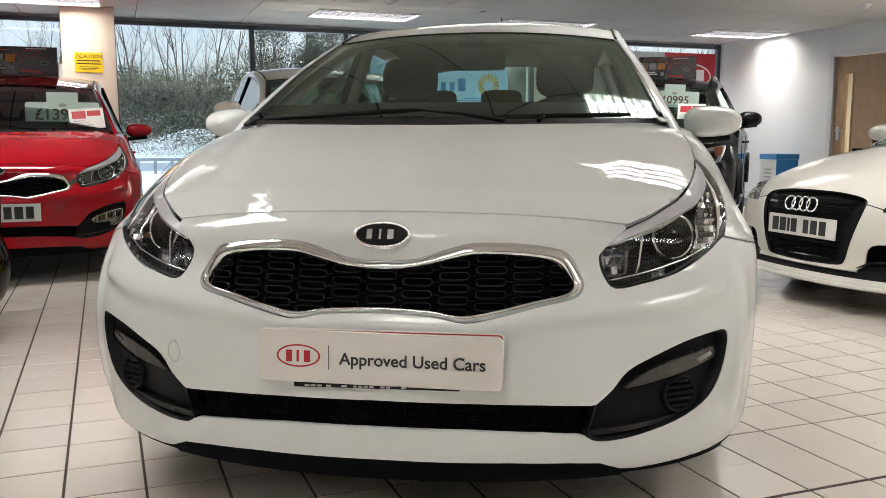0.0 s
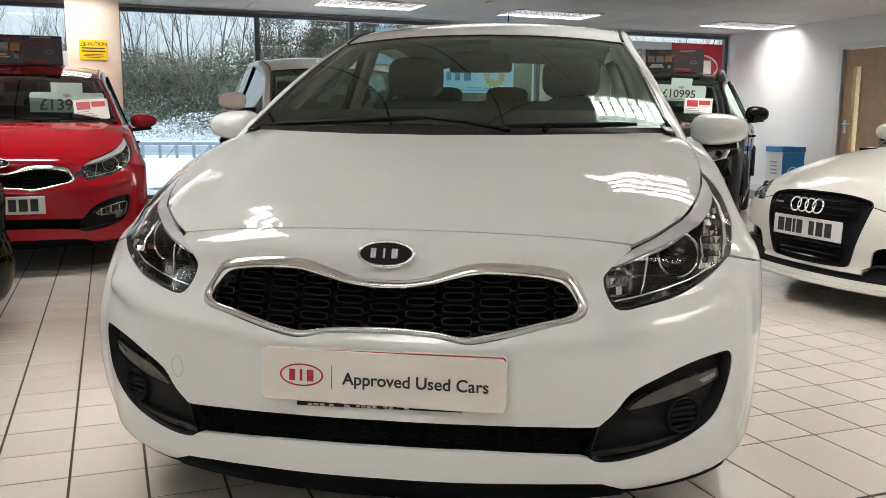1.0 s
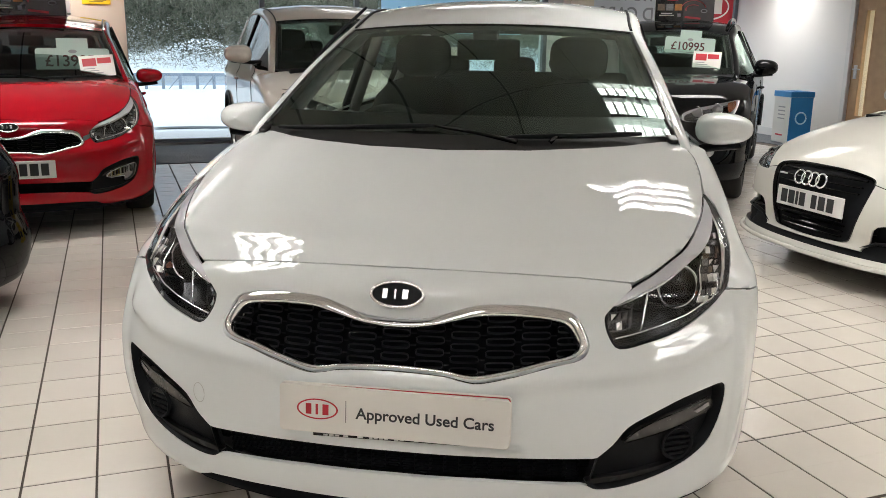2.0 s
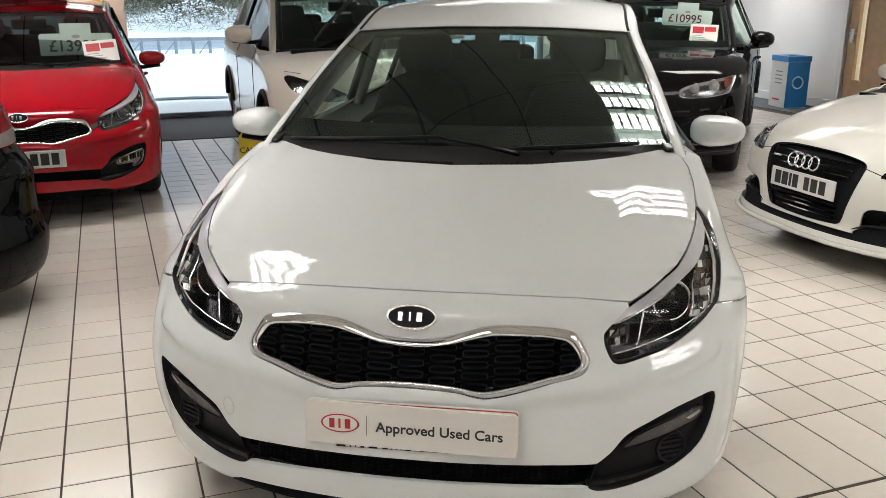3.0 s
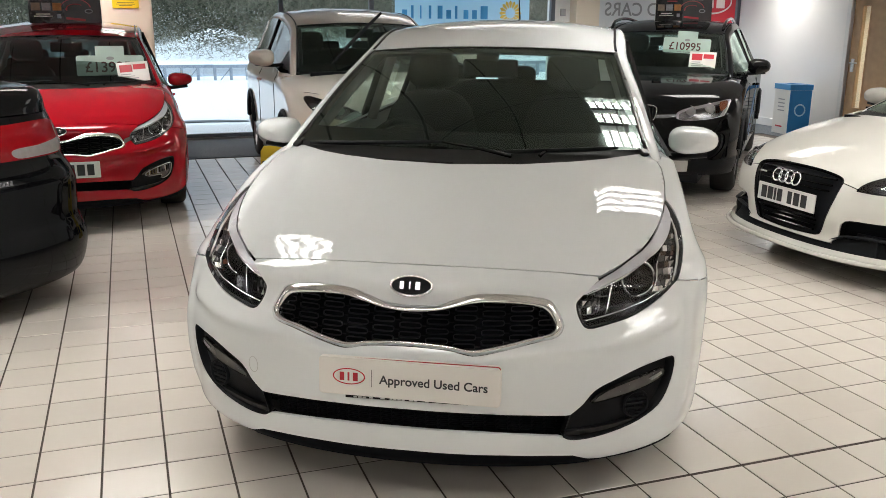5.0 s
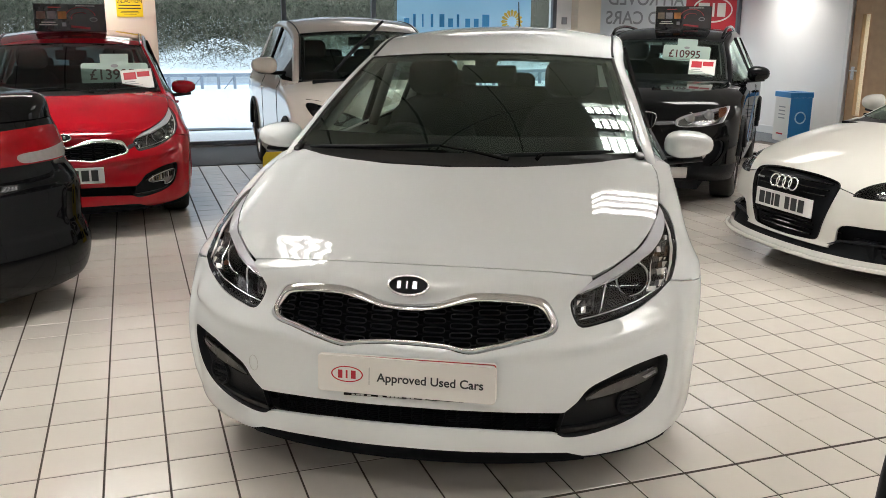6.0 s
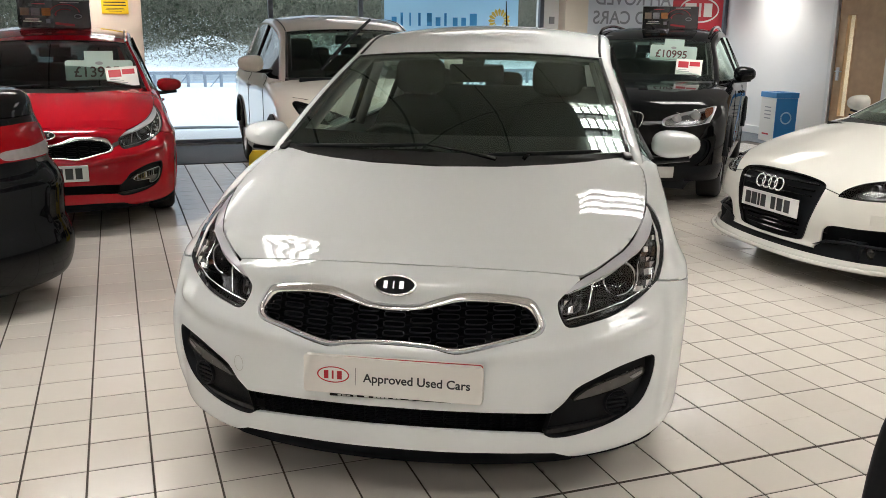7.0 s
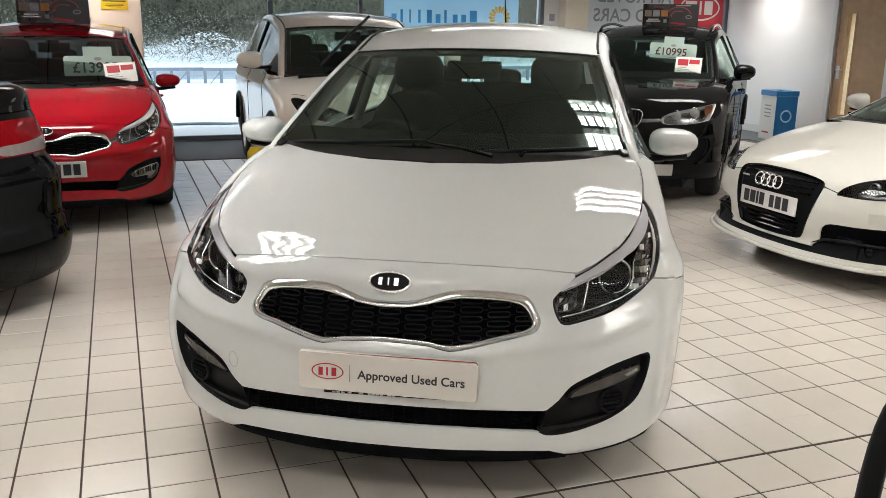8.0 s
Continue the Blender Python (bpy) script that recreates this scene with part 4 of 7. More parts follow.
FOG = [(0.33, 0.134), (0.35, 0.124), (0.393, 0.123), (0.46, 0.132), (0.545, 0.15), (0.615, 0.178), (0.65, 0.22), (0.665, 0.262), (0.655, 0.284), (0.612, 0.287), (0.528, 0.279), (0.455, 0.262), (0.403, 0.244), (0.374, 0.215), (0.345, 0.192)]
INTAKE_TOP, INTAKE_LOW = [(0.335, 0.191), (0.25, 0.196), (0.14, 0.2), (0.0, 0.202)], [(0.0, 0.153), (0.14, 0.151), (0.25, 0.144), (0.318, 0.138)]


def shrunk(loop, k):
    c = np.mean(np.array(loop), 0)
    return [tuple(c + (np.array(p) - c) * k) for p in loop]


def uv_of(skin, x, z):
    """Where a front view place (x, z) lies on a skin."""
    v = np.linspace(0, 1, 400)
    u = 0.3
    for _ in range(12):
        p = skin(np.full(400, u), v)
        k = int(np.argmin(np.abs(p[:, 2] - z)))
        w, a = skin.params(v[k:k + 1])[0][[2, 5]]
        u = 2 / math.pi * math.asin(min(1, (abs(x) / w) ** (1 / a)))
    return (u if x >= 0 else -u), float(v[k])


def loop_xz(skin, pts, n=4):
    return [tuple(p) for p in spline([uv_of(skin, x, z) for x, z in pts], n, closed=True)]


def ring_strip(skin, outer, inner, lifts, name, material, parent, label=""):
    """A moulded frame between two loops, rounded over by its lifts."""
    o, i = np.array(outer), np.array(inner)
    rows = len(lifts)
    vs, fs, n = [], [], len(o)
    for k, lf in enumerate(lifts):
        t = k / (rows - 1)
        q = o * (1 - t) + i * t
        e = 1e-3
        p = skin(q[:, 0], q[:, 1])
        nn = np.cross(skin(q[:, 0] + e, q[:, 1]) - skin(q[:, 0] - e, q[:, 1]), skin(q[:, 0], q[:, 1] + e) - skin(q[:, 0], q[:, 1] - e))
        nn /= np.linalg.norm(nn, axis=1, keepdims=True)
        vs += [tuple(a) for a in p + nn * lf]
    for k in range(rows - 1):
        for a in range(n):
            b = (a + 1) % n
            fs.append((k * n + a, k * n + b, (k + 1) * n + b, (k + 1) * n + a))
    return part(name, (vs, fs), material, parent, label, smooth=True)


def mesh_cells(skin, loop, px, pz, hw, hh, back, name, material, parent, rim=0.0035):
    """Rounded open cells set in a grille, in staggered columns."""
    poly = np.array(loop)
    vs, fs = [], []
    zs = skin(poly[:, 0], poly[:, 1])
    zmin, zmax, xmax = zs[:, 2].min(), zs[:, 2].max(), zs[:, 0].max()
    fine_v = np.linspace(poly[:, 1].min() - 0.02, poly[:, 1].max() + 0.02, 80)

    def place(x, z, push):
        u = 2 / math.pi * math.asin(min(1, abs(x) / 0.885)) * (1 if x >= 0 else -1)
        p = skin(np.full(80, u), fine_v)
        k = int(np.argmin(np.abs(p[:, 2] - z)))
        return (x, p[k, 1] + push, z), (u, fine_v[k])

    nx = int(xmax / px) + 1
    for kx in range(-nx, nx + 1):
        for kz in range(int((zmax - zmin) / pz) + 2):
            x, z = kx * px, zmin + kz * pz + (pz / 2 if kx % 2 else 0)
            ok = False
            for ax in (-hw * 0.7, 0.0, hw * 0.7):
                for az in (-hh * 0.6, hh * 0.6):
                    _, (u, v) = place(x + ax, z + az, 0)
                    ok |= bool(inside(np.array([u]), np.array([v]), poly)[0])
            if not ok:
                continue
            ring = []
            for q in range(16):
                th = 2 * math.pi * (q + 0.5) / 16
                c, s = math.cos(th), math.sin(th)
                ring.append((abs(c) ** 0.45 * (1 if c > 0 else -1), abs(s) ** 0.45 * (1 if s > 0 else -1)))
            o = len(vs)
            c0, _ = place(x, z, back)
            cx, _ = place(x + 0.02, z, back)
            slope = (cx[1] - c0[1]) / 0.02
            for sx, sz, dy in ((hw, hh, 0.004), (hw, hh, -0.002), (hw - rim, hh - rim, -0.002), (hw - rim, hh - rim, 0.012)):
                for a, b in ring:
                    vs.append((x + a * sx, c0[1] + dy + slope * a * sx, z + b * sz))
            for r in range(3):
                for q in range(16):
                    w_ = (q + 1) % 16
                    fs.append((o + r * 16 + q, o + r * 16 + w_, o + (r + 1) * 16 + w_, o + (r + 1) * 16 + q))
            # link bar to the next column
            o = len(vs)
            y = c0[1] + 0.004
            for a, b in ((hw, -0.002), (px - hw, -0.002), (px - hw, 0.002), (hw, 0.002)):
                vs.append((x + a, y + slope * a, z + b))
            fs.append((o, o + 1, o + 2, o + 3))
    return part(name, (vs, fs), material, parent)


def on_skin(skin, pts, lift):
    """Points over a skin, lifted along its normal."""
    q = np.array(pts, float)
    e = 1e-3
    p = skin(q[:, 0], q[:, 1])
    n = np.cross(skin(q[:, 0] + e, q[:, 1]) - skin(q[:, 0] - e, q[:, 1]), skin(q[:, 0], q[:, 1] + e) - skin(q[:, 0], q[:, 1] - e))
    n /= np.linalg.norm(n, axis=1, keepdims=True)
    return [tuple(a) for a in p + n * lift]


def lamp_facet(skin, g, u, v, du, dv, lift, rng):
    """One small tilted mirror face with a rim of depth behind it."""
    vs = []
    for back in (0.0, 0.004):
        vs += on_skin(skin, g([(u - du, v - dv), (u + du, v - dv * 0.8), (u + du, v + dv), (u - du, v + dv * 0.8)]), lift - back)
    tilt = [rng.uniform(-0.007, 0.007) for _ in range(4)] + [0.006] * 4
    vs = [(x, y + e, z) for (x, y, z), e in zip(vs, tilt)]
    return vs, [(0, 1, 2, 3), (0, 4, 5, 1), (1, 5, 6, 2), (2, 6, 7, 3), (3, 7, 4, 0)]


def headlamp(car, skin, loop, side, strip_loop, ball, rad, bright, glass_label):
    """Lens over a dark housing: silver upper strip, ringed projector, inner reflector with its divider, bright outer reflector."""
    f = (lambda lp: lp) if side > 0 else flip
    g = lambda pts: [(u * side, v) for u, v in pts]
    lens = part("headlamp", mapped_patch(skin, f(shrunk(loop, 0.985)), (), (0.02, 0.015), -0.001, 0.004), M_LENS, car, glass_label, smooth=True)
    lens.visible_shadow = False
    part("housing", mapped_patch(skin, f(shrunk(loop, 0.99)), (), (0.03, 0.02), -0.095, 0.0), M_DARKCHROME if bright else M_GLOSS_BLACK, lens, "dark lamp housing", smooth=True)
    ring_strip(skin, f(loop), f(shrunk(loop, 0.958)), [-0.001, -0.002, -0.014], "seal", M_BLACK_PLASTIC, lens)
    ring_strip(skin, f(shrunk(loop, 0.958)), f(shrunk(loop, 0.945)), [-0.014, -0.05, -0.095], "lamp_wall", M_DARKCHROME, lens)
    part("bezel_strip", mapped_patch(skin, f(strip_loop), (), (0.02, 0.012), -0.006, 0.02), M_SILVER, lens, "bright silver upper strip", smooth=True)
    part("strip_edge", tube(on_skin(skin, g([(0.376, 0.455), (0.402, 0.466), (0.45, 0.494), (0.49, 0.518), (0.53, 0.545)]), -0.010), [0.001, 0.003, 0.004, 0.004, 0.001], 6, flat=0.5), M_CHROME, lens, "polished lower edge of the strip", smooth=True)
    # projector: dark glass in a bright ring
    p = on_skin(skin, g([ball]), -0.062)[0]
    m = pose(p[0], p[1], p[2], -8, 0, 22 * side)
    part("projector_ring", moved(lathe([(rad - 0.003, 0.012), (rad, -0.002), (rad + 0.004, -0.010), (rad + 0.010, -0.004), (rad + 0.012, 0.02)], 40, "y"), m), M_CHROME, lens, "chrome ring", smooth=True)
    part("projector", moved(lathe([(0.0, -0.006), (rad * 0.4, -0.002), (rad * 0.75, 0.012), (rad * 0.97, 0.03)], 36, "y"), m), M_DARKCHROME if bright else M_GLOSS_BLACK, lens, "dark glass projector", smooth=True)
    part("shroud", moved(lathe([(rad + 0.009, 0.005), (rad + 0.016, 0.03), (rad + 0.02, 0.05)], 36, "y"), m), M_GLOSS_BLACK, lens, smooth=True)
    # inner reflector: a ribbed bowl behind a bright divider
    inner = [(0.375, 0.412), (0.362, 0.43), (0.37, 0.452), (0.40, 0.468), (0.437, 0.482), (0.434, 0.45), (0.427, 0.416)]
    bowl = part("side_reflector", mapped_patch(skin, f([tuple(a) for a in spline(inner, 3, closed=True)]), (), (0.012, 0.01), -0.062, 0.0), M_DARKCHROME, lens, "dim ribbed reflector", smooth=True)
    rng = random.Random(41)
    for k in range(16):
        u, v = 0.372 + 0.0145 * (k % 4) + rng.uniform(-0.003, 0.003), 0.418 + 0.0135 * (k // 4) + 0.08 * max(0.0, 0.0145 * (k % 4))
        part("facet", lamp_facet(skin, g, u, v, 0.006, 0.006, -0.058, rng), rng.choice((M_GLOSS_BLACK, M_GLOSS_BLACK, M_DARKCHROME, M_DARKCHROME, M_CHROME)), bowl)
    q = on_skin(skin, g([(0.418, 0.463)]), -0.05)[0]
    part("bulb_ring", moved(lathe([(0.009, 0.01), (0.009, -0.002), (0.012, -0.002), (0.013, 0.012)], 18, "y"), pose(*q, 0, 0, 20 * side)), M_DARKCHROME, bowl, smooth=True)
    part("divider", tube(on_skin(skin, g([(0.446, 0.495), (0.4455, 0.475), (0.444, 0.453), (0.438, 0.422), (0.43, 0.405)]), -0.024), [0.002, 0.003, 0.003, 0.003, 0.002], 6), M_CHROME, lens, smooth=True)
    part("lower_line", tube(on_skin(skin, g([(0.372, 0.395), (0.40, 0.399), (0.43, 0.404), (0.48, 0.414), (0.547, 0.429), (0.632, 0.460), (0.65, 0.49), (0.658, 0.53)]), -0.02), 0.0028, 6), M_CHROME, lens, smooth=True)
    # bright faceted reflector at the outer end
    outer = [(0.585, 0.442), (0.592, 0.50), (0.598, 0.55), (0.612, 0.605), (0.636, 0.655), (0.660, 0.69), (0.680, 0.68), (0.689, 0.62), (0.683, 0.55), (0.660, 0.485)]
    ref = part("outer_reflector", mapped_patch(skin, f([tuple(a) for a in spline(outer, 3, closed=True)]), (), (0.012, 0.01), -0.036, 0.0), M_DARKCHROME, lens, "bright faceted reflector with amber tints", smooth=True)
    low_u = ((0.442, 0.50, 0.55, 0.605, 0.655, 0.69), (0.588, 0.594, 0.60, 0.614, 0.638, 0.655))
    top_u = ((0.442, 0.485, 0.55, 0.62, 0.68), (0.63, 0.656, 0.678, 0.684, 0.677))
    for k in range(30):
        v = 0.462 + 0.0225 * (k // 3)
        a, b = np.interp(v, *low_u), np.interp(v, *top_u)
        w = (b - a) / 3
        part("facet", lamp_facet(skin, g, a + w * (k % 3 + 0.5), v, w * rng.uniform(0.35, 0.6), rng.uniform(0.007, 0.014), -0.026, rng), rng.choice((M_CHROME, M_DARKCHROME, M_DARKCHROME, M_GLOSS_BLACK, M_BRIGHTREF, M_LAMPTINT)), ref)
    part("edge_band", tube(on_skin(skin, g([(0.655, 0.482), (0.680, 0.545), (0.686, 0.615), (0.679, 0.675), (0.66, 0.722)]), -0.014), [0.002, 0.004, 0.005, 0.004, 0.002], 6, flat=0.5), M_BRIGHTREF, lens, "clear bright edge band", smooth=True)
    part("arc_line", tube(on_skin(skin, g([(0.588, 0.452), (0.597, 0.50), (0.60, 0.55), (0.61, 0.60)]), -0.03), 0.0035, 6), M_CHROME, lens, smooth=True)
    q = on_skin(skin, g([(0.61, 0.497)]), -0.052)[0]
    part("indicator_bulb", moved(lathe([(0.0, -0.006), (0.005, -0.004), (0.008, 0.006), (0.009, 0.02)], 14, "y"), pose(*q)), M_AMBER, lens, smooth=True)
    return lens


def oval(rx, rz, n=40, y=0.0):
    return [(rx * math.cos(2 * math.pi * k / n), y, rz * math.sin(2 * math.pi * k / n)) for k in range(n)]


def emblem(car, m):
    """An oval badge: chrome rim, dark field and three plain bright bars."""
    n = 40
    vs = oval(0.064, 0.032, n, 0.004) + oval(0.063, 0.031, n, -0.004) + oval(0.057, 0.026, n, -0.003) + oval(0.057, 0.026, n, 0.002)
    fs = [(r * n + k, r * n + (k + 1) % n, (r + 1) * n + (k + 1) % n, (r + 1) * n + k) for r in range(3) for k in range(n)]
    b = part("badge", moved((vs, fs), m), M_CHROME, car, "oval chrome rimmed badge", smooth=True)
    part("badge_field", moved((oval(0.058, 0.027, n, 0.0), [tuple(range(n))]), m), M_BLACK_PLASTIC, b)
    bm = bmesh.new()
    for x0, x1 in ((-0.034, -0.021), (-0.0065, -0.001), (0.012, 0.027)):
        box(bm, x0, x1, -0.004, 0.0, -0.012, 0.012, 0.0015, m)
    part("badge_bars", bm, M_BADGE, b)


def blade(p, q, lift=0.02):
    mid = [(a + b) / 2 for a, b in zip(p, q)]
    return [tuple(p), (mid[0], mid[1] - 0.004, mid[2] + lift * 0.3), tuple(q)]


def hatchback(m, paint, label, group="", fog_lamps=False):
    car = thing("hatchback_car", m, label, "car", group)
    sk = KIA
    lamp = [tuple(p) for p in spline(LAMP_TOP + LAMP_OUT + LAMP_LOW, 3, closed=True)]
    g_out = [tuple(p) for p in spline(mirror_loop(GRILLE_OUT), 4, closed=True)]
    g_in = [tuple(p) for p in spline(mirror_loop(GRILLE_IN), 4, closed=True)]
    gc = np.array(g_in).mean(0)
    g_in = [(u * 0.985, gc[1] + (v - gc[1]) * 0.95) for u, v in g_in]
    fog_s = [tuple(p) for p in spline(FOG, 3)]
    hole = mirror_loop(INTAKE_LOW + fog_s + INTAKE_TOP)
    low = spline([(0.402, 0.492), (0.358, 0.448), (0.349, 0.43), (0.358, 0.396), (0.377, 0.374), (0.431, 0.381), (0.51, 0.398), (0.595, 0.434), (0.657, 0.473)], 3)
    bumper = mirror_loop([(0.0, 0.526), (0.1, 0.5255), (0.2, 0.522), (0.3, 0.516), (0.398, 0.503)] + [tuple(p) for p in low] + [(0.8, 0.455), (1.0, 0.44), (1.0, 0.12), (0.88, 0.10), (0.75, 0.065), (0.65, 0.051), (0.52, 0.045), (0.44, 0.043), (0.405, 0.05), (0.385, 0.062), (0.36, 0.075), (0.3, 0.082), (0.2, 0.088), (0.0, 0.091)])
    def fold(u, v):
        c = np.interp(np.abs(u), [0.0, 0.107, 0.135, 0.19, 0.25, 0.335, 0.455, 0.52, 0.595, 0.66], [0.318, 0.31, 0.31, 0.318, 0.326, 0.331, 0.336, 0.342, 0.356, 0.365])
        d = v - c
        fade = np.clip((0.69 - np.abs(u)) / 0.06, 0, 1)
        edge = np.clip((v - 0.10) / 0.06, 0, 1) * np.clip((0.46 - v) / 0.10, 0, 1)
        corner = 0.011 * np.exp(-((np.abs(u) - 0.715) / np.where(np.abs(u) < 0.715, 0.022, 0.05)) ** 2) * edge
        return 0.017 * np.exp(-(d / np.where(d > 0, 0.042, 0.015)) ** 2) * fade + corner

    part("bumper", mapped_patch(sk, bumper, [g_out, hole], (0.014, 0.008), fold, 0.012), paint, car, smooth=True)
    edge = spline([(0.405, 0.5065), (0.459, 0.541), (0.522, 0.602), (0.578, 0.672), (0.611, 0.737), (0.624, 0.80), (0.631, 0.86), (0.625, 0.93), (0.6, 0.975), (0.56, 0.995)], 3)
    hood = mirror_loop([(0.0, 0.5290), (0.1, 0.5283), (0.2, 0.525), (0.3, 0.5187)] + [tuple(p) for p in edge] + [(0.515, 0.984), (0.41, 0.94), (0.3, 0.91), (0.167, 0.884), (0.0, 0.872)])

    def crease(u, v):
        c = 0.335 + 0.12 * np.clip((v - 0.53) / 0.45, 0, 1)
        fade = np.clip((v - 0.55) / 0.1, 0, 1) * np.clip((0.98 - v) / 0.08, 0, 1)
        crown = np.clip(1 - (u / 0.6) ** 2, 0, 1)
        a, b = np.clip((v - 0.53) / 0.2, 0, 1), np.clip((0.93 - v) / 0.2, 0, 1)
        crown = 0.004 * crown * a * a * (3 - 2 * a) * b * b * (3 - 2 * b)
        return 0.005 * np.exp(-np.abs((np.abs(u) - c) / 0.045) ** 1.8) * fade + crown

    part("bonnet", mapped_patch(sk, hood, (), (0.012, 0.010), crease, 0.012), paint, car, smooth=True)
    fender = [(0.668, 0.478), (0.697, 0.545), (0.703, 0.62), (0.693, 0.69), (0.667, 0.742), (0.633, 0.778), (0.631, 0.80), (0.637, 0.86), (0.631, 0.93), (0.606, 0.978), (0.575, 1.0), (0.7, 1.0), (0.85, 1.0), (1.0, 1.0), (1.0, 0.8), (1.0, 0.6), (1.0, 0.445), (0.8, 0.46)]
    for sd in (1, -1):
        part("front_wing", mapped_patch(sk, fender if sd > 0 else flip(fender), (), (0.02, 0.014), 0.0, 0.012), paint, car, smooth=True)
        strip = [tuple(p) for p in spline([(0.364, 0.452)] + LAMP_TOP + [(0.65, 0.74), (0.652, 0.70), (0.628, 0.645), (0.568, 0.578), (0.515, 0.536), (0.456, 0.50), (0.402, 0.47)], 3, closed=True)]
        headlamp(car, sk, lamp, sd, shrunk(strip, 0.975), (0.545, 0.533), 0.048, fog_lamps, "clear headlamp with a silver upper strip")
        # lower recess with a pale lamp strip and a round slatted blank
        fl = fog_s if sd > 0 else flip(fog_s)
        rec = part("lamp_recess", mapped_patch(sk, fl, (), (0.02, 0.015), -0.028, 0.0), M_BLACK_PLASTIC, car, "black plastic bumper recess", smooth=True)
        ring_strip(sk, fl, shrunk(fl, 0.93), [-0.002, -0.004, -0.014, -0.028], "recess_edge", M_BLACK_PLASTIC, rec)
        drl = [(0.402, 0.210), (0.418, 0.224), (0.449, 0.237), (0.495, 0.247), (0.553, 0.254), (0.609, 0.259), (0.635, 0.259), (0.641, 0.244), (0.612, 0.237), (0.567, 0.230), (0.516, 0.223), (0.472, 0.217), (0.431, 0.212)]
        drl = [tuple(p) for p in spline(drl if sd > 0 else flip(drl), 3, closed=True)]
        ls = part("lamp_strip", mapped_patch(sk, drl, (), (0.02, 0.01), -0.017, 0.01), M_SMOKE, rec, "smoky daytime lamp strip", smooth=True)
        bits = [(0.575, 0.246), (0.625, 0.254), (0.63, 0.247), (0.59, 0.24)]
        part("strip_reflector", mapped_patch(sk, bits if sd > 0 else flip(bits), (), (0.01, 0.01), -0.0155, 0.0), M_DARKCHROME, ls, "brighter end of the strip")
        ring_strip(sk, drl, shrunk(drl, 0.97), [-0.02, -0.0135, -0.0145], "strip_edge", M_GLOSS_BLACK, ls)
        if fog_lamps:
            big = [(0.425, 0.212), (0.46, 0.232), (0.55, 0.25), (0.635, 0.257), (0.642, 0.236), (0.625, 0.20), (0.585, 0.18), (0.545, 0.178), (0.545, 0.2), (0.45, 0.198)]
            big = [tuple(p) for p in spline(big if sd > 0 else flip(big), 2, closed=True)]
            fl_ = part("fog_lamp", mapped_patch(sk, big, (), (0.02, 0.01), -0.016, 0.01), M_DARKCHROME, rec, "bright ribbed fog lamp", smooth=True)
            ring_strip(sk, big, shrunk(big, 0.95), [-0.02, -0.004, -0.006], "lamp_rim", M_STEEL, fl_)
            for k in range(9):
                u = 0.455 + 0.021 * k
                part("rib", tube(on_skin(sk, [(u * sd, 0.205 + 0.002 * k), (u * sd, 0.235 + 0.0015 * k)], -0.012), 0.004, 5), (M_STEEL, M_SMOKE, M_DARKCHROME)[k % 3], fl_)
        else:
            c = sk(np.array([0.528 * sd]), np.array([0.190]))[0]
            mm = pose(c[0], c[1] + 0.022, c[2], 0, 0, 28 * sd)
            part("round_blank", moved(lathe([(0.044, 0.004), (0.042, -0.006), (0.037, -0.004), (0.036, 0.012)], 32, "y"), mm), M_BLACK_PLASTIC, rec, smooth=True)
            bm = bmesh.new()
            for k in range(-2, 3):
                hw = math.sqrt(0.036 ** 2 - (k * 0.014) ** 2)
                box(bm, -hw, hw, 0.0, 0.008, k * 0.014 - 0.004, k * 0.014 + 0.004, 0.002, mm)
            part("blank_slats", bm, M_BLACK_PLASTIC, rec)
        bl = [(0.33, 0.141), (0.397, 0.144), (0.479, 0.149), (0.551, 0.157), (0.62, 0.178), (0.613, 0.164), (0.551, 0.148), (0.479, 0.14), (0.40, 0.133), (0.345, 0.132)]
        bl = [tuple(p) for p in spline(bl if sd > 0 else flip(bl), 2, closed=True)]
        part("recess_fin", mapped_patch(sk, bl, (), (0.02, 0.01), -0.012, 0.014), M_BLACK_SATIN, rec, smooth=True)
    if fog_lamps:
        for sd in (1, -1):
            link = [(0.312, 0.385), (0.316, 0.415), (0.352, 0.428), (0.352, 0.405)]
            part("grille_link", mapped_patch(sk, link if sd > 0 else flip(link), (), (0.02, 0.02), 0.004, 0.006), M_DARKCHROME, car, "chrome link to the headlamp", smooth=True)
    ring_strip(sk, g_out, g_in, [-0.002, 0.005, 0.009, 0.012, 0.012, 0.004, -0.022], "grille_frame", M_CHROME, car, "polished chrome grille surround")
    gb = part("grille", mapped_patch(sk, g_in, (), (0.03, 0.02), -0.05, 0.0), M_GRILLE_BACK, car, "black cellular upper grille", smooth=True)
    mesh_cells(sk, g_in, 0.079, 0.0248, 0.0325, 0.0092, 0.007, "cell_lattice", M_CELL, gb, 0.0014)
    intake = mirror_loop(INTAKE_LOW + INTAKE_TOP)
    ib = part("lower_grille", mapped_patch(sk, intake, (), (0.03, 0.02), -0.055, 0.0), M_BLACK_PLASTIC, car, "black lower grille", smooth=True)
    mesh_cells(sk, intake, 0.034, 0.0125, 0.0145, 0.0052, 0.035, "lower_lattice", M_GRILLE_BACK, ib)
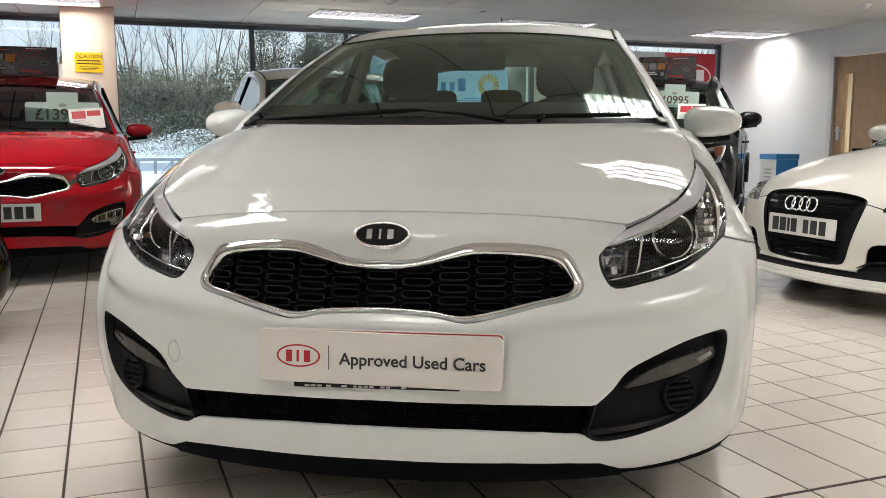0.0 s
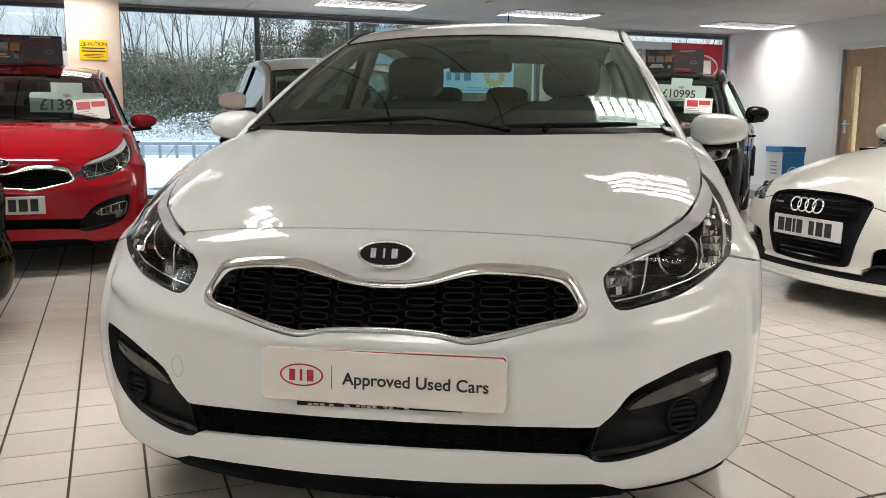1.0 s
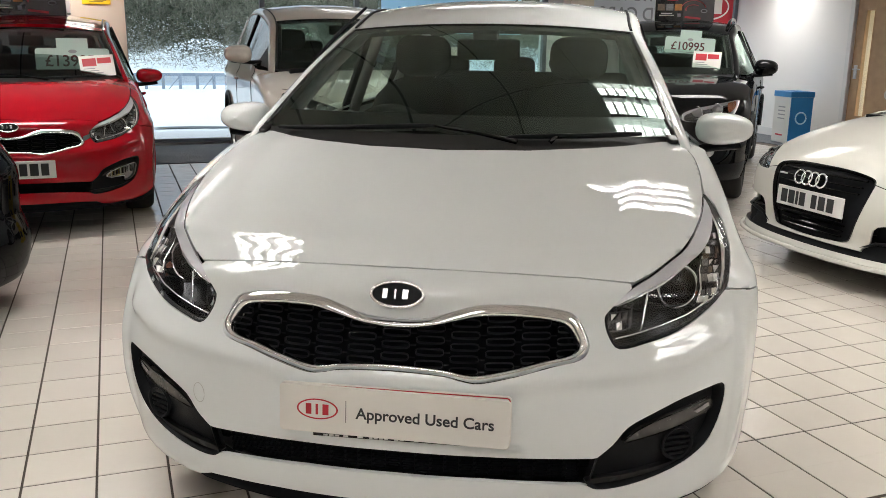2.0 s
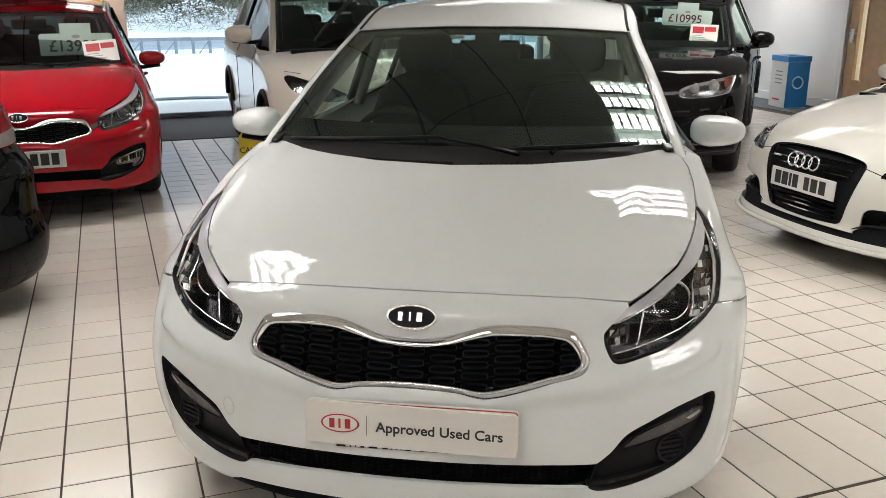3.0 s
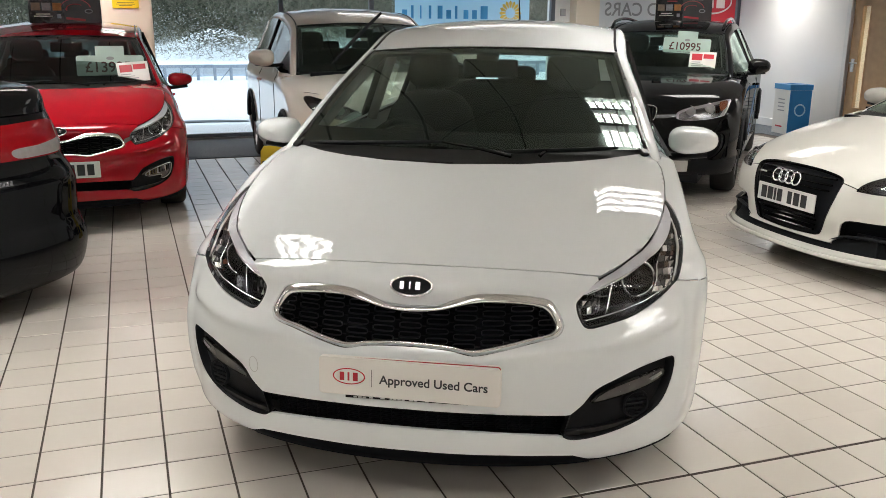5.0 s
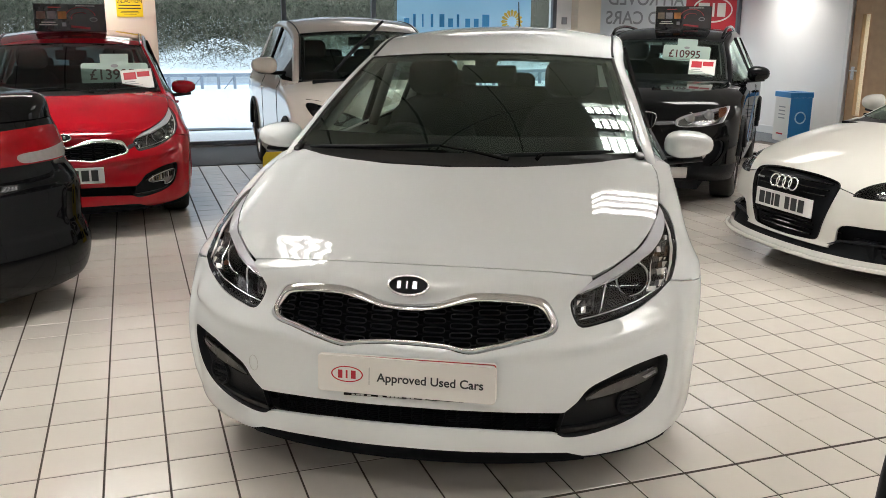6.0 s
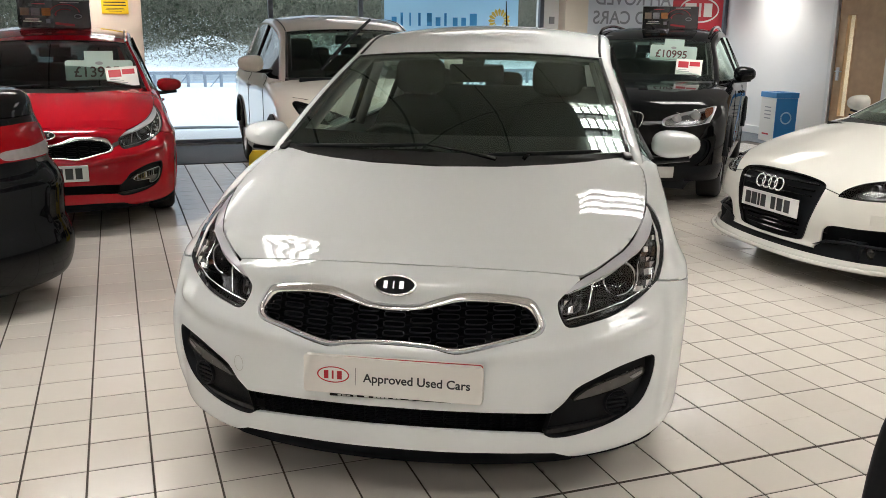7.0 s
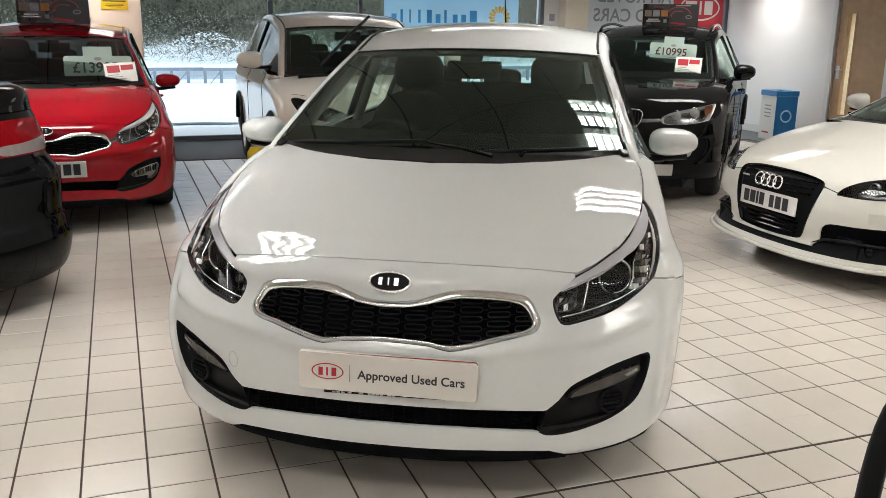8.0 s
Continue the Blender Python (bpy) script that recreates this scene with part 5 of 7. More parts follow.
    part("chin_lip", merge(sheet(sk, -0.42, 0.42, 0.0, 0.095, 40, 8, -0.006), sheet(sk, 0.40, 0.74, 0.01, 0.06, 16, 5, -0.006), sheet(sk, -0.74, -0.40, 0.01, 0.06, 16, 5, -0.006), sheet(sk, 0.74, 1.0, 0.02, 0.10, 14, 5, -0.008), sheet(sk, -1.0, -0.74, 0.02, 0.10, 14, 5, -0.008)), M_GRILLE_BACK, car, "black chin lip", smooth=True)
    th = np.linspace(0, 2 * math.pi, 25)[:-1]
    q = sk(-0.366 + 0.0142 * np.cos(th), 0.252 + 0.0165 * np.sin(th))
    part("tow_cover", tube([tuple(a) for a in q], 0.0009, 5, closed=True), M_GREYLINE, car, "round towing eye cover")
    emblem(car, Matrix.Translation((0, -0.029, 0.714)) @ pose(0, 0, 0, -30, 0, 0))
    # cowl and wipers
    k = 41
    us = np.linspace(-0.56, 0.56, k)
    rear = np.interp(np.abs(us), [0, 0.167, 0.3, 0.41, 0.5, 0.56], [0.872, 0.882, 0.905, 0.932, 0.967, 0.99])
    a = sk(us, rear) - np.array([0, 0, 0.012])
    b = KIA_SCREEN(us / 0.56, np.full(k, 0.0)) - np.array([0, 0.0, 0.004])
    rows = [a, a * 0.6 + b * 0.4 - np.array([0, 0, 0.012]), b]
    vs = [tuple(p) for r in rows for p in r]
    fs = [(r * k + i, r * k + i + 1, (r + 1) * k + i + 1, (r + 1) * k + i) for r in range(2) for i in range(k - 1)]
    cowl = part("cowl", (vs, fs), M_COWL, car, "black plastic cowl with air vents", smooth=True)
    bm = bmesh.new()
    for x in np.arange(-0.30, 0.40, 0.016):
        for j in range(4):
            if int((x + 1) / 0.09) % 6 == 5:
                continue
            i = int(np.argmin(np.abs(a[:, 0] - x)))
            t = 0.42 + 0.15 * j
            p = a[i] * (1 - t) + rows[1][i] * t if t < 1 else rows[1][i]
            box(bm, x - 0.005, x + 0.005, p[1] - 0.005, p[1] + 0.005, p[2] - 0.002, p[2] + 0.006)
    tagged(part("vent_grid", bm, M_GLOSS_BLACK, cowl), kind="stuff")
    for sd in (1, -1):
        q = KIA_SCREEN(np.array([0.985 * sd]), np.array([0.004]))[0]
        part("corner_cap", pad(0.018, 0.034, 0.008, pose(q[0] - 0.004 * sd, q[1] - 0.02, q[2] - 0.016, 22, 0, 18 * sd)), M_BLACK_SATIN, cowl, "black rubber corner cap", smooth=True)
    S = lambda u, v, l: KIA_SCREEN(np.array([u]), np.array([v]))[0] + np.array([0, -0.03 - l * 0.7, l - 0.012])
    # the long blade's arm reaches over from the middle; the short one's pivots at the side
    for (u0, v0), (u1, v1), piv, at in (((-0.88, 0.0), (-0.10, 0.016), (0.20, 0.80, 0.972), 8), ((0.24, 0.0), (0.84, 0.006), (0.30, 0.84, 0.968), 3)):
        n = 9
        pts = [tuple(S(u0 + (u1 - u0) * i / (n - 1), v0 + (v1 - v0) * i / (n - 1), 0.010)) for i in range(n)]
        w = part("wiper", tube(pts, [0.005] + [0.009] * (n - 2) + [0.006], 6), M_BLACK_PLASTIC, car, "black windscreen wiper", smooth=True)
        md = pts[at]
        part("wiper_arm", tube([piv, ((piv[0] + md[0]) / 2, (piv[1] + md[1]) / 2 - 0.008, (piv[2] + md[2]) / 2 + 0.005), md], [0.013, 0.010, 0.008], 6, flat=0.6), M_GLOSS_BLACK, w, smooth=True)
    shell(car, sk, KIA_SCREEN, 4.08, paint, roof_v=(0.25, 0.76), belt=0.94, tumble=0.96, glass=M_TINTED if fog_lamps else None, rear_glass=M_PRIVACY if fog_lamps else None)
    cabin(car, KIA_SCREEN, 0.86, 0.965, 4.08)
    for s in (-1, 1):
        door_mirror(car, s * 0.905, 1.40, 0.975, paint, s * 0.76)
    part("aerial", tube([(0.0, 3.36, 1.42), (-0.012, 3.40, 1.53), (-0.02, 3.44, 1.63)], [0.007, 0.0045, 0.003], 6), M_BLACK_PLASTIC, car)
    # rain sensor patch at the top of the screen
    p = KIA_SCREEN(np.array([0.0]), np.array([0.235]))[0]
    part("sensor_cover", cushion(-0.05, 0.05, -0.03, 0.05, -0.02, 0.01, 0.008, pose(p[0], p[1] + 0.03, p[2] - 0.02, 25, 0, 0)), M_INTERIOR, car)
    return car


M_BLACK_SATIN = mat("black_satin_plastic", (0.012, 0.012, 0.0125), 0.3, spec=0.4, vary=0.1)
M_CELL = mat("grille_cell_plastic", (0.012, 0.013, 0.016), 0.42, spec=0.22, vary=0.1)
M_SILVER = mat("lamp_silver", (0.72, 0.71, 0.75), 0.32, 0.35, vary=0.03)
M_DARKCHROME = mat("dark_chrome", (0.22, 0.22, 0.23), 0.18, 1.0, vary=0.1)
M_LAMPTINT = mat("brown_tinted_reflector", (0.20, 0.13, 0.09), 0.15, 0.9, vary=0.3, scale=40)
M_BRIGHTREF = mat("bright_reflector", (0.80, 0.77, 0.73), 0.3, 0.35, vary=0.2, scale=40)
M_GREYLINE = mat("fine_shut_line", (0.5, 0.5, 0.49), 0.6, vary=0.05)
M_SMOKE = mat("smoky_lamp_plastic", (0.055, 0.052, 0.048), 0.25, vary=0.5, scale=25, coat=0.4)

white_hatch = hatchback(pose(0.924, -0.934, 0, 0, 0, -29.5), M_WHITE_PAINT, "glossy white hatchback with a chrome edged black grille", "")
red_hatch = hatchback(pose(-0.32, 3.28, 0, 0, 0, 0), M_RED_PAINT, "glossy red hatchback with fog lamps and a roof topper", "", fog_lamps=True)


def rounded_outline(w, h, r, n=6):
    """Outline of a rectangle of half sizes w, h with round corners."""
    pts = []
    for cx, cz, a0 in ((w - r, h - r, 0), (r - w, h - r, 90), (r - w, r - h, 180), (w - r, r - h, 270)):
        for k in range(n + 1):
            a = radians(a0 + 90 * k / n)
            pts.append((cx + r * math.cos(a), cz + r * math.sin(a)))
    return pts


def rounded_slab(w, h, r, y0, y1):
    """A thin upright slab with round corners and softened front edges."""
    rings = [(rounded_outline(w - 0.0012, h - 0.0012, r), y0), (rounded_outline(w, h, r), y0 + 0.0012), (rounded_outline(w, h, r), y1)]
    n = len(rings[0][0])
    vs = [(x, y, z) for ring, y in rings for x, z in ring]
    fs = [tuple(range(n)), tuple(range(3 * n - 1, 2 * n - 1, -1))]
    fs += [(a * n + k, (a + 1) * n + k, (a + 1) * n + (k + 1) % n, a * n + (k + 1) % n) for a in range(2) for k in range(n)]
    return vs, fs


def showroom_plate(m):
    t = thing("showroom_plate", m, "white plastic display plate over the number plate", "sign")
    part("plate", rounded_slab(0.262, 0.056, 0.010, -0.004, 0.004), M_CARD, t)
    back = pose(0.0015, 0, 0.0042, 0, -0.75, 0)
    bk = part("backing_plate", moved(rounded_slab(0.262, 0.056, 0.010, 0.006, 0.010), back), M_CARD, t, "white plate with a red border behind")
    outer, inner = rounded_outline(0.2595, 0.0535, 0.0085), rounded_outline(0.2568, 0.0508, 0.007)
    n = len(outer)
    part("red_border", moved(([(x, 0.0054, z) for x, z in outer + inner], [(k, (k + 1) % n, n + (k + 1) % n, n + k) for k in range(n)]), back), M_RED_PRINT, bk)
    bp = part("dealer_plate", box_bm(-0.19, 0.17, 0.012, 0.018, -0.067, 0.02, 0.002, pose(0, 0, 0, 0, -1.2, 0)), M_GLOSS_BLACK, t, "black dealer plate behind")
    for x0, x1 in ((-0.165, -0.155), (-0.152, -0.141), (-0.138, -0.128), (-0.118, -0.107), (-0.085, -0.072), (-0.058, -0.05), (-0.047, -0.038), (-0.035, -0.026), (-0.023, -0.014), (0.0, 0.01), (0.013, 0.022), (0.046, 0.056)):
        part("small_print", box_bm(x0, x1, 0.0112, 0.0118, -0.0648, -0.0608, 0.0, pose(0, 0, 0, 0, -1.2, 0)), M_STEEL, bp)
    text_mesh("Approved Used Cars", 0.0362, pose(0.072, -0.0046, -0.003, 90, 0, 0), M_DARK_PRINT, t, bold=0.015)
    n = 40
    vs = oval(0.048, 0.0245, n, -0.0048) + oval(0.044, 0.0212, n, -0.0048)
    part("logo_ring", moved((vs, [(k, (k + 1) % n, n + (k + 1) % n, n + k) for k in range(n)]), pose(-0.173, 0, 0.001)), M_RED_PRINT, t)
    bm = bmesh.new()
    for x0, x1 in ((-0.200, -0.187), (-0.177, -0.1715), (-0.161, -0.147)):
        box(bm, x0, x1, -0.0052, -0.0043, -0.012, 0.013)
    part("logo_bars", bm, M_RED_PRINT, t)
    part("divider", box_bm(-0.1075, -0.1062, -0.0052, -0.0043, -0.026, 0.026), M_DARK_PRINT, t)
    return t


showroom_plate(pose(0.924, -0.934, 0, 0, 0, -29.5) @ pose(0.01, -0.122, 0.461, -3, 0.6, 0))


# ---- signs and small things ----
def front_text(words, size, x, y, z, material, parent, name="lettering", flipx=False):
    return text_mesh(words, size, pose(x, y, z, 90, 0, 0), material, parent, name, flipx=flipx)


def rounded_board(hw, hh, r, d):
    """A thin board with rounded corners."""
    pts = []
    for cx, cz, a0 in ((hw - r, hh - r, 0), (r - hw, hh - r, 90), (r - hw, r - hh, 180), (hw - r, r - hh, 270)):
        for k in range(6):
            a = radians(a0 + 18 * k)
            pts.append((cx + r * math.cos(a), cz + r * math.sin(a)))
    n = len(pts)
    vs = [(x, -d, z) for x, z in pts] + [(x, d, z) for x, z in pts]
    return vs, [tuple(range(n))[::-1], tuple(range(n, 2 * n))] + [(k, (k + 1) % n, n + (k + 1) % n, n + k) for k in range(n)]


M_PRICE = mat("dark_red_figures", (0.09, 0.028, 0.025), 0.5, vary=0.08)


def price_card(m, digits, label, ghost=True):
    """A hanging price card: pale board, dark figures, a plain logo mark and small print bars."""
    t = thing("price_card", m, label, "price sign", "price signs in the windscreens")
    part("board", rounded_board(0.26, 0.085, 0.022, 0.003), M_MINT, t)
    part("hanger", box_bm(-0.11, 0.11, 0.0, 0.004, 0.085, 0.16), M_MINT, t)
    front_text(digits, 0.118, -0.02, -0.0036, -0.012, M_PRICE, t)
    part("logo_mark", (oval(0.03, 0.014, 24, -0.0036), [tuple(range(24))]), M_GREYPRINT, t).location = (0, 0, 0.062)
    part("small_print", box_bm(-0.10, 0.10, -0.0036, -0.003, -0.075, -0.068), M_GREYPRINT, t)
    return t


def offer_card(m, label):
    t = thing("offer_card", m, label, "card", "offer cards in the windscreens")
    part("sheet", box_bm(-0.135, 0.135, -0.0015, 0.0015, -0.095, 0.095), M_CARD, t)
    part("red_block", box_bm(-0.112, -0.005, -0.0024, -0.0016, 0.0, 0.07), M_RED_PRINT, t)
    part("red_block", box_bm(0.005, 0.112, -0.0024, -0.0016, 0.02, 0.07), M_RED_PRINT, t)
    for k in range(3):
        part("small_print", box_bm(-0.11, -0.02 + 0.03 * k, -0.0024, -0.0016, -0.025 - 0.02 * k, -0.019 - 0.02 * k), M_GREYPRINT, t)
    return t


M_GREYPRINT = mat("grey_print", (0.30, 0.30, 0.31), 0.5, vary=0.05)
M_BANNER = cloth_material("banner_white", (0.74, 0.75, 0.77), 0.25)
M_BLUE_CLOTH = cloth_material("banner_pale_blue", (0.60, 0.79, 0.90), 0.7)
M_SKIN_PRINT = mat("dull_photo_print", (0.30, 0.22, 0.17), 0.5, vary=0.4, scale=30)
M_GREY_PHOTO = mat("grey_photo_print", (0.28, 0.28, 0.30), 0.5, vary=0.5, scale=30)
M_ORANGE_PHOTO = mat("orange_photo_print", (0.50, 0.20, 0.05), 0.5, vary=0.5, scale=30)
M_TOPPER = mat("topper_black", (0.012, 0.011, 0.012), 0.25, vary=0.3)
M_BLUE_PRINT = mat("blue_print", (0.05, 0.30, 0.62), 0.5, vary=0.04)
M_SUN_PRINT = mat("golden_print", (0.75, 0.50, 0.06), 0.5, vary=0.04)

CAR_R = pose(-0.32, 3.28, 0)
CAR_B = pose(4.03, 3.05, 0, 0, 0, -42)
pc = price_card(CAR_R @ pose(0.36, 1.19, 1.10, -6, 0, 0), "\u00a313995", "pale mint price card hanging inside the red windscreen")
offer_card(CAR_R @ pose(0.53, 1.03, 1.06, -28, -4, 4) @ Matrix.Diagonal((0.9, 0.9, 0.9, 1)), "white and red offer card on the red dashboard")
price_card(CAR_B @ pose(0.29, 1.43, 1.255, -6, 3, 4) @ Matrix.Diagonal((0.84, 0.84, 0.84, 1)), "\u00a310995", "pale mint price card hanging inside the black windscreen")
offer_card(CAR_B @ pose(0.465, 1.24, 1.128, -24, 2, 4) @ Matrix.Diagonal((0.88, 0.88, 0.88, 1)), "white and red offer card on the black dashboard")


def roof_topper(m, label):
    """A folded roof sign: dark panel with small photos, and a picture panel with red sweeps."""
    t = thing("roof_topper", m, label, "roof sign", "roof toppers")
    part("panel", box_bm(-0.335, 0.335, -0.006, 0.006, 0.0, 0.275, 0.003, pose(0, 0, 0, -8, 0, 0)), M_TOPPER, t)
    part("panel", box_bm(-0.335, 0.335, -0.006, 0.006, 0.0, 0.275, 0.003, pose(0, 0.16, 0, 20, 0, 0)), M_CARD, t)
    f = pose(0, -0.0075, 0, -8, 0, 0)
    for k, mt in enumerate((M_SKIN_PRINT, M_GREY_PHOTO, M_ORANGE_PHOTO)):
        part("photo", box_bm(-0.31 + 0.098 * k, -0.228 + 0.098 * k, -0.001, 0.0, 0.125, 0.20, 0.0, f), mt, t)
    part("photo", box_bm(-0.08, -0.04, -0.001, 0.0, 0.05, 0.09, 0.0, f), M_GREY_PHOTO, t)
    for x0, x1, z in ((-0.27, -0.14, 0.085), (-0.29, -0.12, 0.062)):
        part("slogan_bar", box_bm(x0, x1, -0.001, 0.0, z, z + 0.012, 0.0, f), M_CARD, t)
    part("title_bar", box_bm(-0.2, -0.08, -0.001, 0.0, 0.235, 0.244, 0.0, f), M_RED_PRINT, t)
    part("picture", box_bm(-0.01, 0.33, -0.001, 0.0, 0.005, 0.27, 0.0, f), M_DARKPIC, t)
    for a0, r in ((0.2, 0.10), (0.9, 0.05)):
        pts = [f @ Vector((0.10 + (r + 0.03) * math.cos(a) * 1.1, -0.002, 0.14 + r * math.sin(a))) for a in np.linspace(a0, a0 + 2.6, 14)]
        part("red_sweep", tube(pts, 0.016, 6, flat=0.3), M_RED_PRINT, t)
    part("red_band", box_bm(0.0, 0.18, -0.0015, -0.001, 0.04, 0.062, 0.0, f @ pose(0, 0, 0, 0, 6, 0)), M_RED_PRINT, t)
    ring = [f @ Vector((0.22 + 0.034 * math.cos(a), -0.003, 0.12 + 0.018 * math.sin(a))) for a in np.linspace(0, 6.283, 20)[:-1]]
    part("pale_ring", tube(ring, 0.005, 5, closed=True), M_GREYPRINT, t)
    part("title_bar", box_bm(0.06, 0.24, -0.0016, -0.001, 0.252, 0.26, 0.0, f), M_CARD, t)
    return t


M_DARKPIC = mat("dark_picture", (0.035, 0.028, 0.03), 0.3, vary=0.5, scale=12)
roof_topper(CAR_R @ pose(0.0, 2.12, 1.437) @ Matrix.Diagonal((0.89, 0.89, 0.89, 1)), "black roof topper sign with small photos on the red roof")
roof_topper(CAR_B @ pose(0.12, 2.35, 1.487, 0, 0, 42) @ pose(0, 0, 0, 0, 0, -30) @ Matrix.Diagonal((0.85, 0.85, 0.85, 1)), "black roof topper sign with small photos on the black roof")

# plate of the red car
number_plate(red_hatch, pose(0.0, -0.118, 0.455, -3, 0, 0), [(-0.225, -0.18), (-0.165, -0.12), (-0.11, -0.065), (-0.05, -0.005), (0.05, 0.095), (0.11, 0.16), (0.175, 0.22)])

# caution notice on the column
t = thing("caution_sign", pose(0.19, 7.346, 1.71), "yellow caution notice screwed to the cream column", "sign")
part("board", box_bm(-0.14, 0.14, -0.004, 0.0, -0.105, 0.105, 0.001), M_YELLOW, t)
front_text("CAUTION", 0.05, 0.025, -0.0046, 0.062, M_DARK_PRINT, t)
part("triangle", ([(-0.13, -0.0046, 0.04), (-0.075, -0.0046, 0.04), (-0.1025, -0.0046, 0.09), (-0.12, -0.0046, 0.046), (-0.085, -0.0046, 0.046), (-0.1025, -0.0046, 0.079)], [(0, 1, 4, 3), (1, 2, 5, 4), (2, 0, 3, 5)]), M_DARK_PRINT, t)
for x0, x1, z, hh in ((-0.115, 0.115, 0.012, 0.012), (-0.12, 0.12, -0.02, 0.012), (-0.09, 0.09, -0.05, 0.006), (-0.1, 0.1, -0.065, 0.006), (-0.07, 0.07, -0.08, 0.006)):
    part("small_print", box_bm(x0, x1, -0.0046, -0.004, z, z + hh), M_DARK_PRINT, t)
t = thing("wall_box", pose(-0.10, 7.8, 1.62), "small pale electrical box on the column side", "switch box")
part("case", box_bm(-0.05, 0.03, -0.05, 0.05, -0.1, 0.1, 0.006), M_TRIM, t)
t = thing("wall_switch", pose(6.07, 8.196, 1.62), "small grey switch box on the white pier", "switch box")
part("case", box_bm(-0.04, 0.04, -0.03, 0.0, -0.05, 0.05, 0.006), M_GREYPRINT, t)

# banners hung against the glass, seen from behind
t = thing("window_banner", pose(4.525, 8.11, 0), "pale blue window banner with a golden sun emblem, seen reversed", "banner")
part("sheet", box_bm(-0.98, 0.98, -0.002, 0.002, 1.36, 2.16), M_BLUE_CLOTH, t)
for x in (-0.9, 0.9):
    part("cord", tube([(x, 0, 2.15), (x, 0, CEIL)], 0.003, 5), M_GREYPRINT, t)
for k, w in enumerate((0.10, 0.05, 0.03, 0.05, 0.10, 0.10, 0.05, 0.10, 0.10, 0.15)):
    x = -0.88 + 0.125 * k
    hgt = 0.17 if k in (1, 2, 3, 4, 6, 9) else 0.115
    part("letter_bar", box_bm(x, x + w * 0.7, -0.005, -0.002, 1.52, 1.52 + hgt), M_BLUE_PRINT, t)
for k in range(16):
    a = 2 * math.pi * k / 16
    mm = pose(0.69, -0.004, 1.60) @ Matrix.Rotation(a, 4, "Y")
    part("sun_petal", ([mm @ Vector(p) for p in ((0.07, 0, -0.008), (0.14, 0, -0.024), (0.17, 0, 0.0), (0.14, 0, 0.024), (0.07, 0, 0.008))], [(0, 1, 2, 3, 4)]), M_SUN_PRINT, t)
for k in range(2):
    part("small_print", box_bm(0.3 - 0.2 * k, 0.8, -0.005, -0.002, 1.42 - 0.03 * k, 1.432 - 0.03 * k), M_BLUE_PRINT, t)

t = thing("window_banner", pose(0, 8.10, 0), "white and red used car banner, seen reversed", "banner")
for x in (6.8, 8.9):
    part("cord", tube([(x, 0, 2.13), (x, 0, CEIL)], 0.003, 5), M_GREYPRINT, t)
part("white_sheet", box_bm(6.58, 8.05, -0.002, 0.002, 1.42, 2.14), M_BANNER, t)
part("red_sheet", box_bm(8.05, 8.96, -0.002, 0.002, 1.42, 2.14), M_RED_PRINT, t)
for words, z in (("APPROVED", 1.93), ("USED CARS", 1.66)):
    text_mesh(words, 0.26, pose(7.36, -0.004, z, 90, 0, 0), M_GREYPRINT, t, flipx=True)
n = 48
vs = oval(0.36, 0.19, n, -0.004) + oval(0.335, 0.165, n, -0.004)
part("logo_ring", moved((vs, [(k, (k + 1) % n, n + (k + 1) % n, n + k) for k in range(n)]), pose(8.53, 0, 1.80)), M_CARD, t)
for x0, x1 in ((8.27, 8.47), (8.52, 8.56), (8.61, 8.76)):
    part("logo_bar", box_bm(x0, x1, -0.005, -0.003, 1.70, 1.90), M_CARD, t)

# recycling bin by the side wall
t = thing("recycling_bin", pose(8.74, 6.42, 0.004, 0, 0, -100), "white and blue cardboard recycling bin with a slotted lid", "bin")
part("body", box_bm(-0.19, 0.19, -0.16, 0.16, 0.0, 0.60, 0.004), M_CARD, t)
part("blue_side", box_bm(0.1905, 0.194, -0.159, 0.159, 0.004, 0.598), M_BLUE, t, "bright blue printed side")
ringp = [Vector((0.197, 0.075 * math.cos(a), 0.33 + 0.075 * math.sin(a))) for a in np.linspace(0, 6.283, 25)[:-1]]
part("print_ring", tube(ringp, 0.01, 5, closed=True), M_PALEBLUE, t)
for k in range(4):
    part("print_bar", box_bm(-0.08, 0.08, -0.163, -0.1605, 0.46 - 0.05 * k, 0.475 - 0.05 * k), M_GREYPRINT, t)
part("red_mark", box_bm(-0.10, 0.06, -0.163, -0.1605, 0.09, 0.11), M_RED_PRINT, t)
bm = bmesh.new()
for a in ((-0.2, 0.2, -0.17, -0.06), (-0.2, 0.2, 0.06, 0.17), (-0.2, -0.11, -0.06, 0.06), (0.11, 0.2, -0.06, 0.06)):
    box(bm, *a, 0.60, 0.672, 0.003)
part("lid", bm, M_BLUE, t, "blue lid with an open slot")
part("slot", box_bm(-0.11, 0.11, -0.06, 0.06, 0.60, 0.61), M_TOPPER, t)

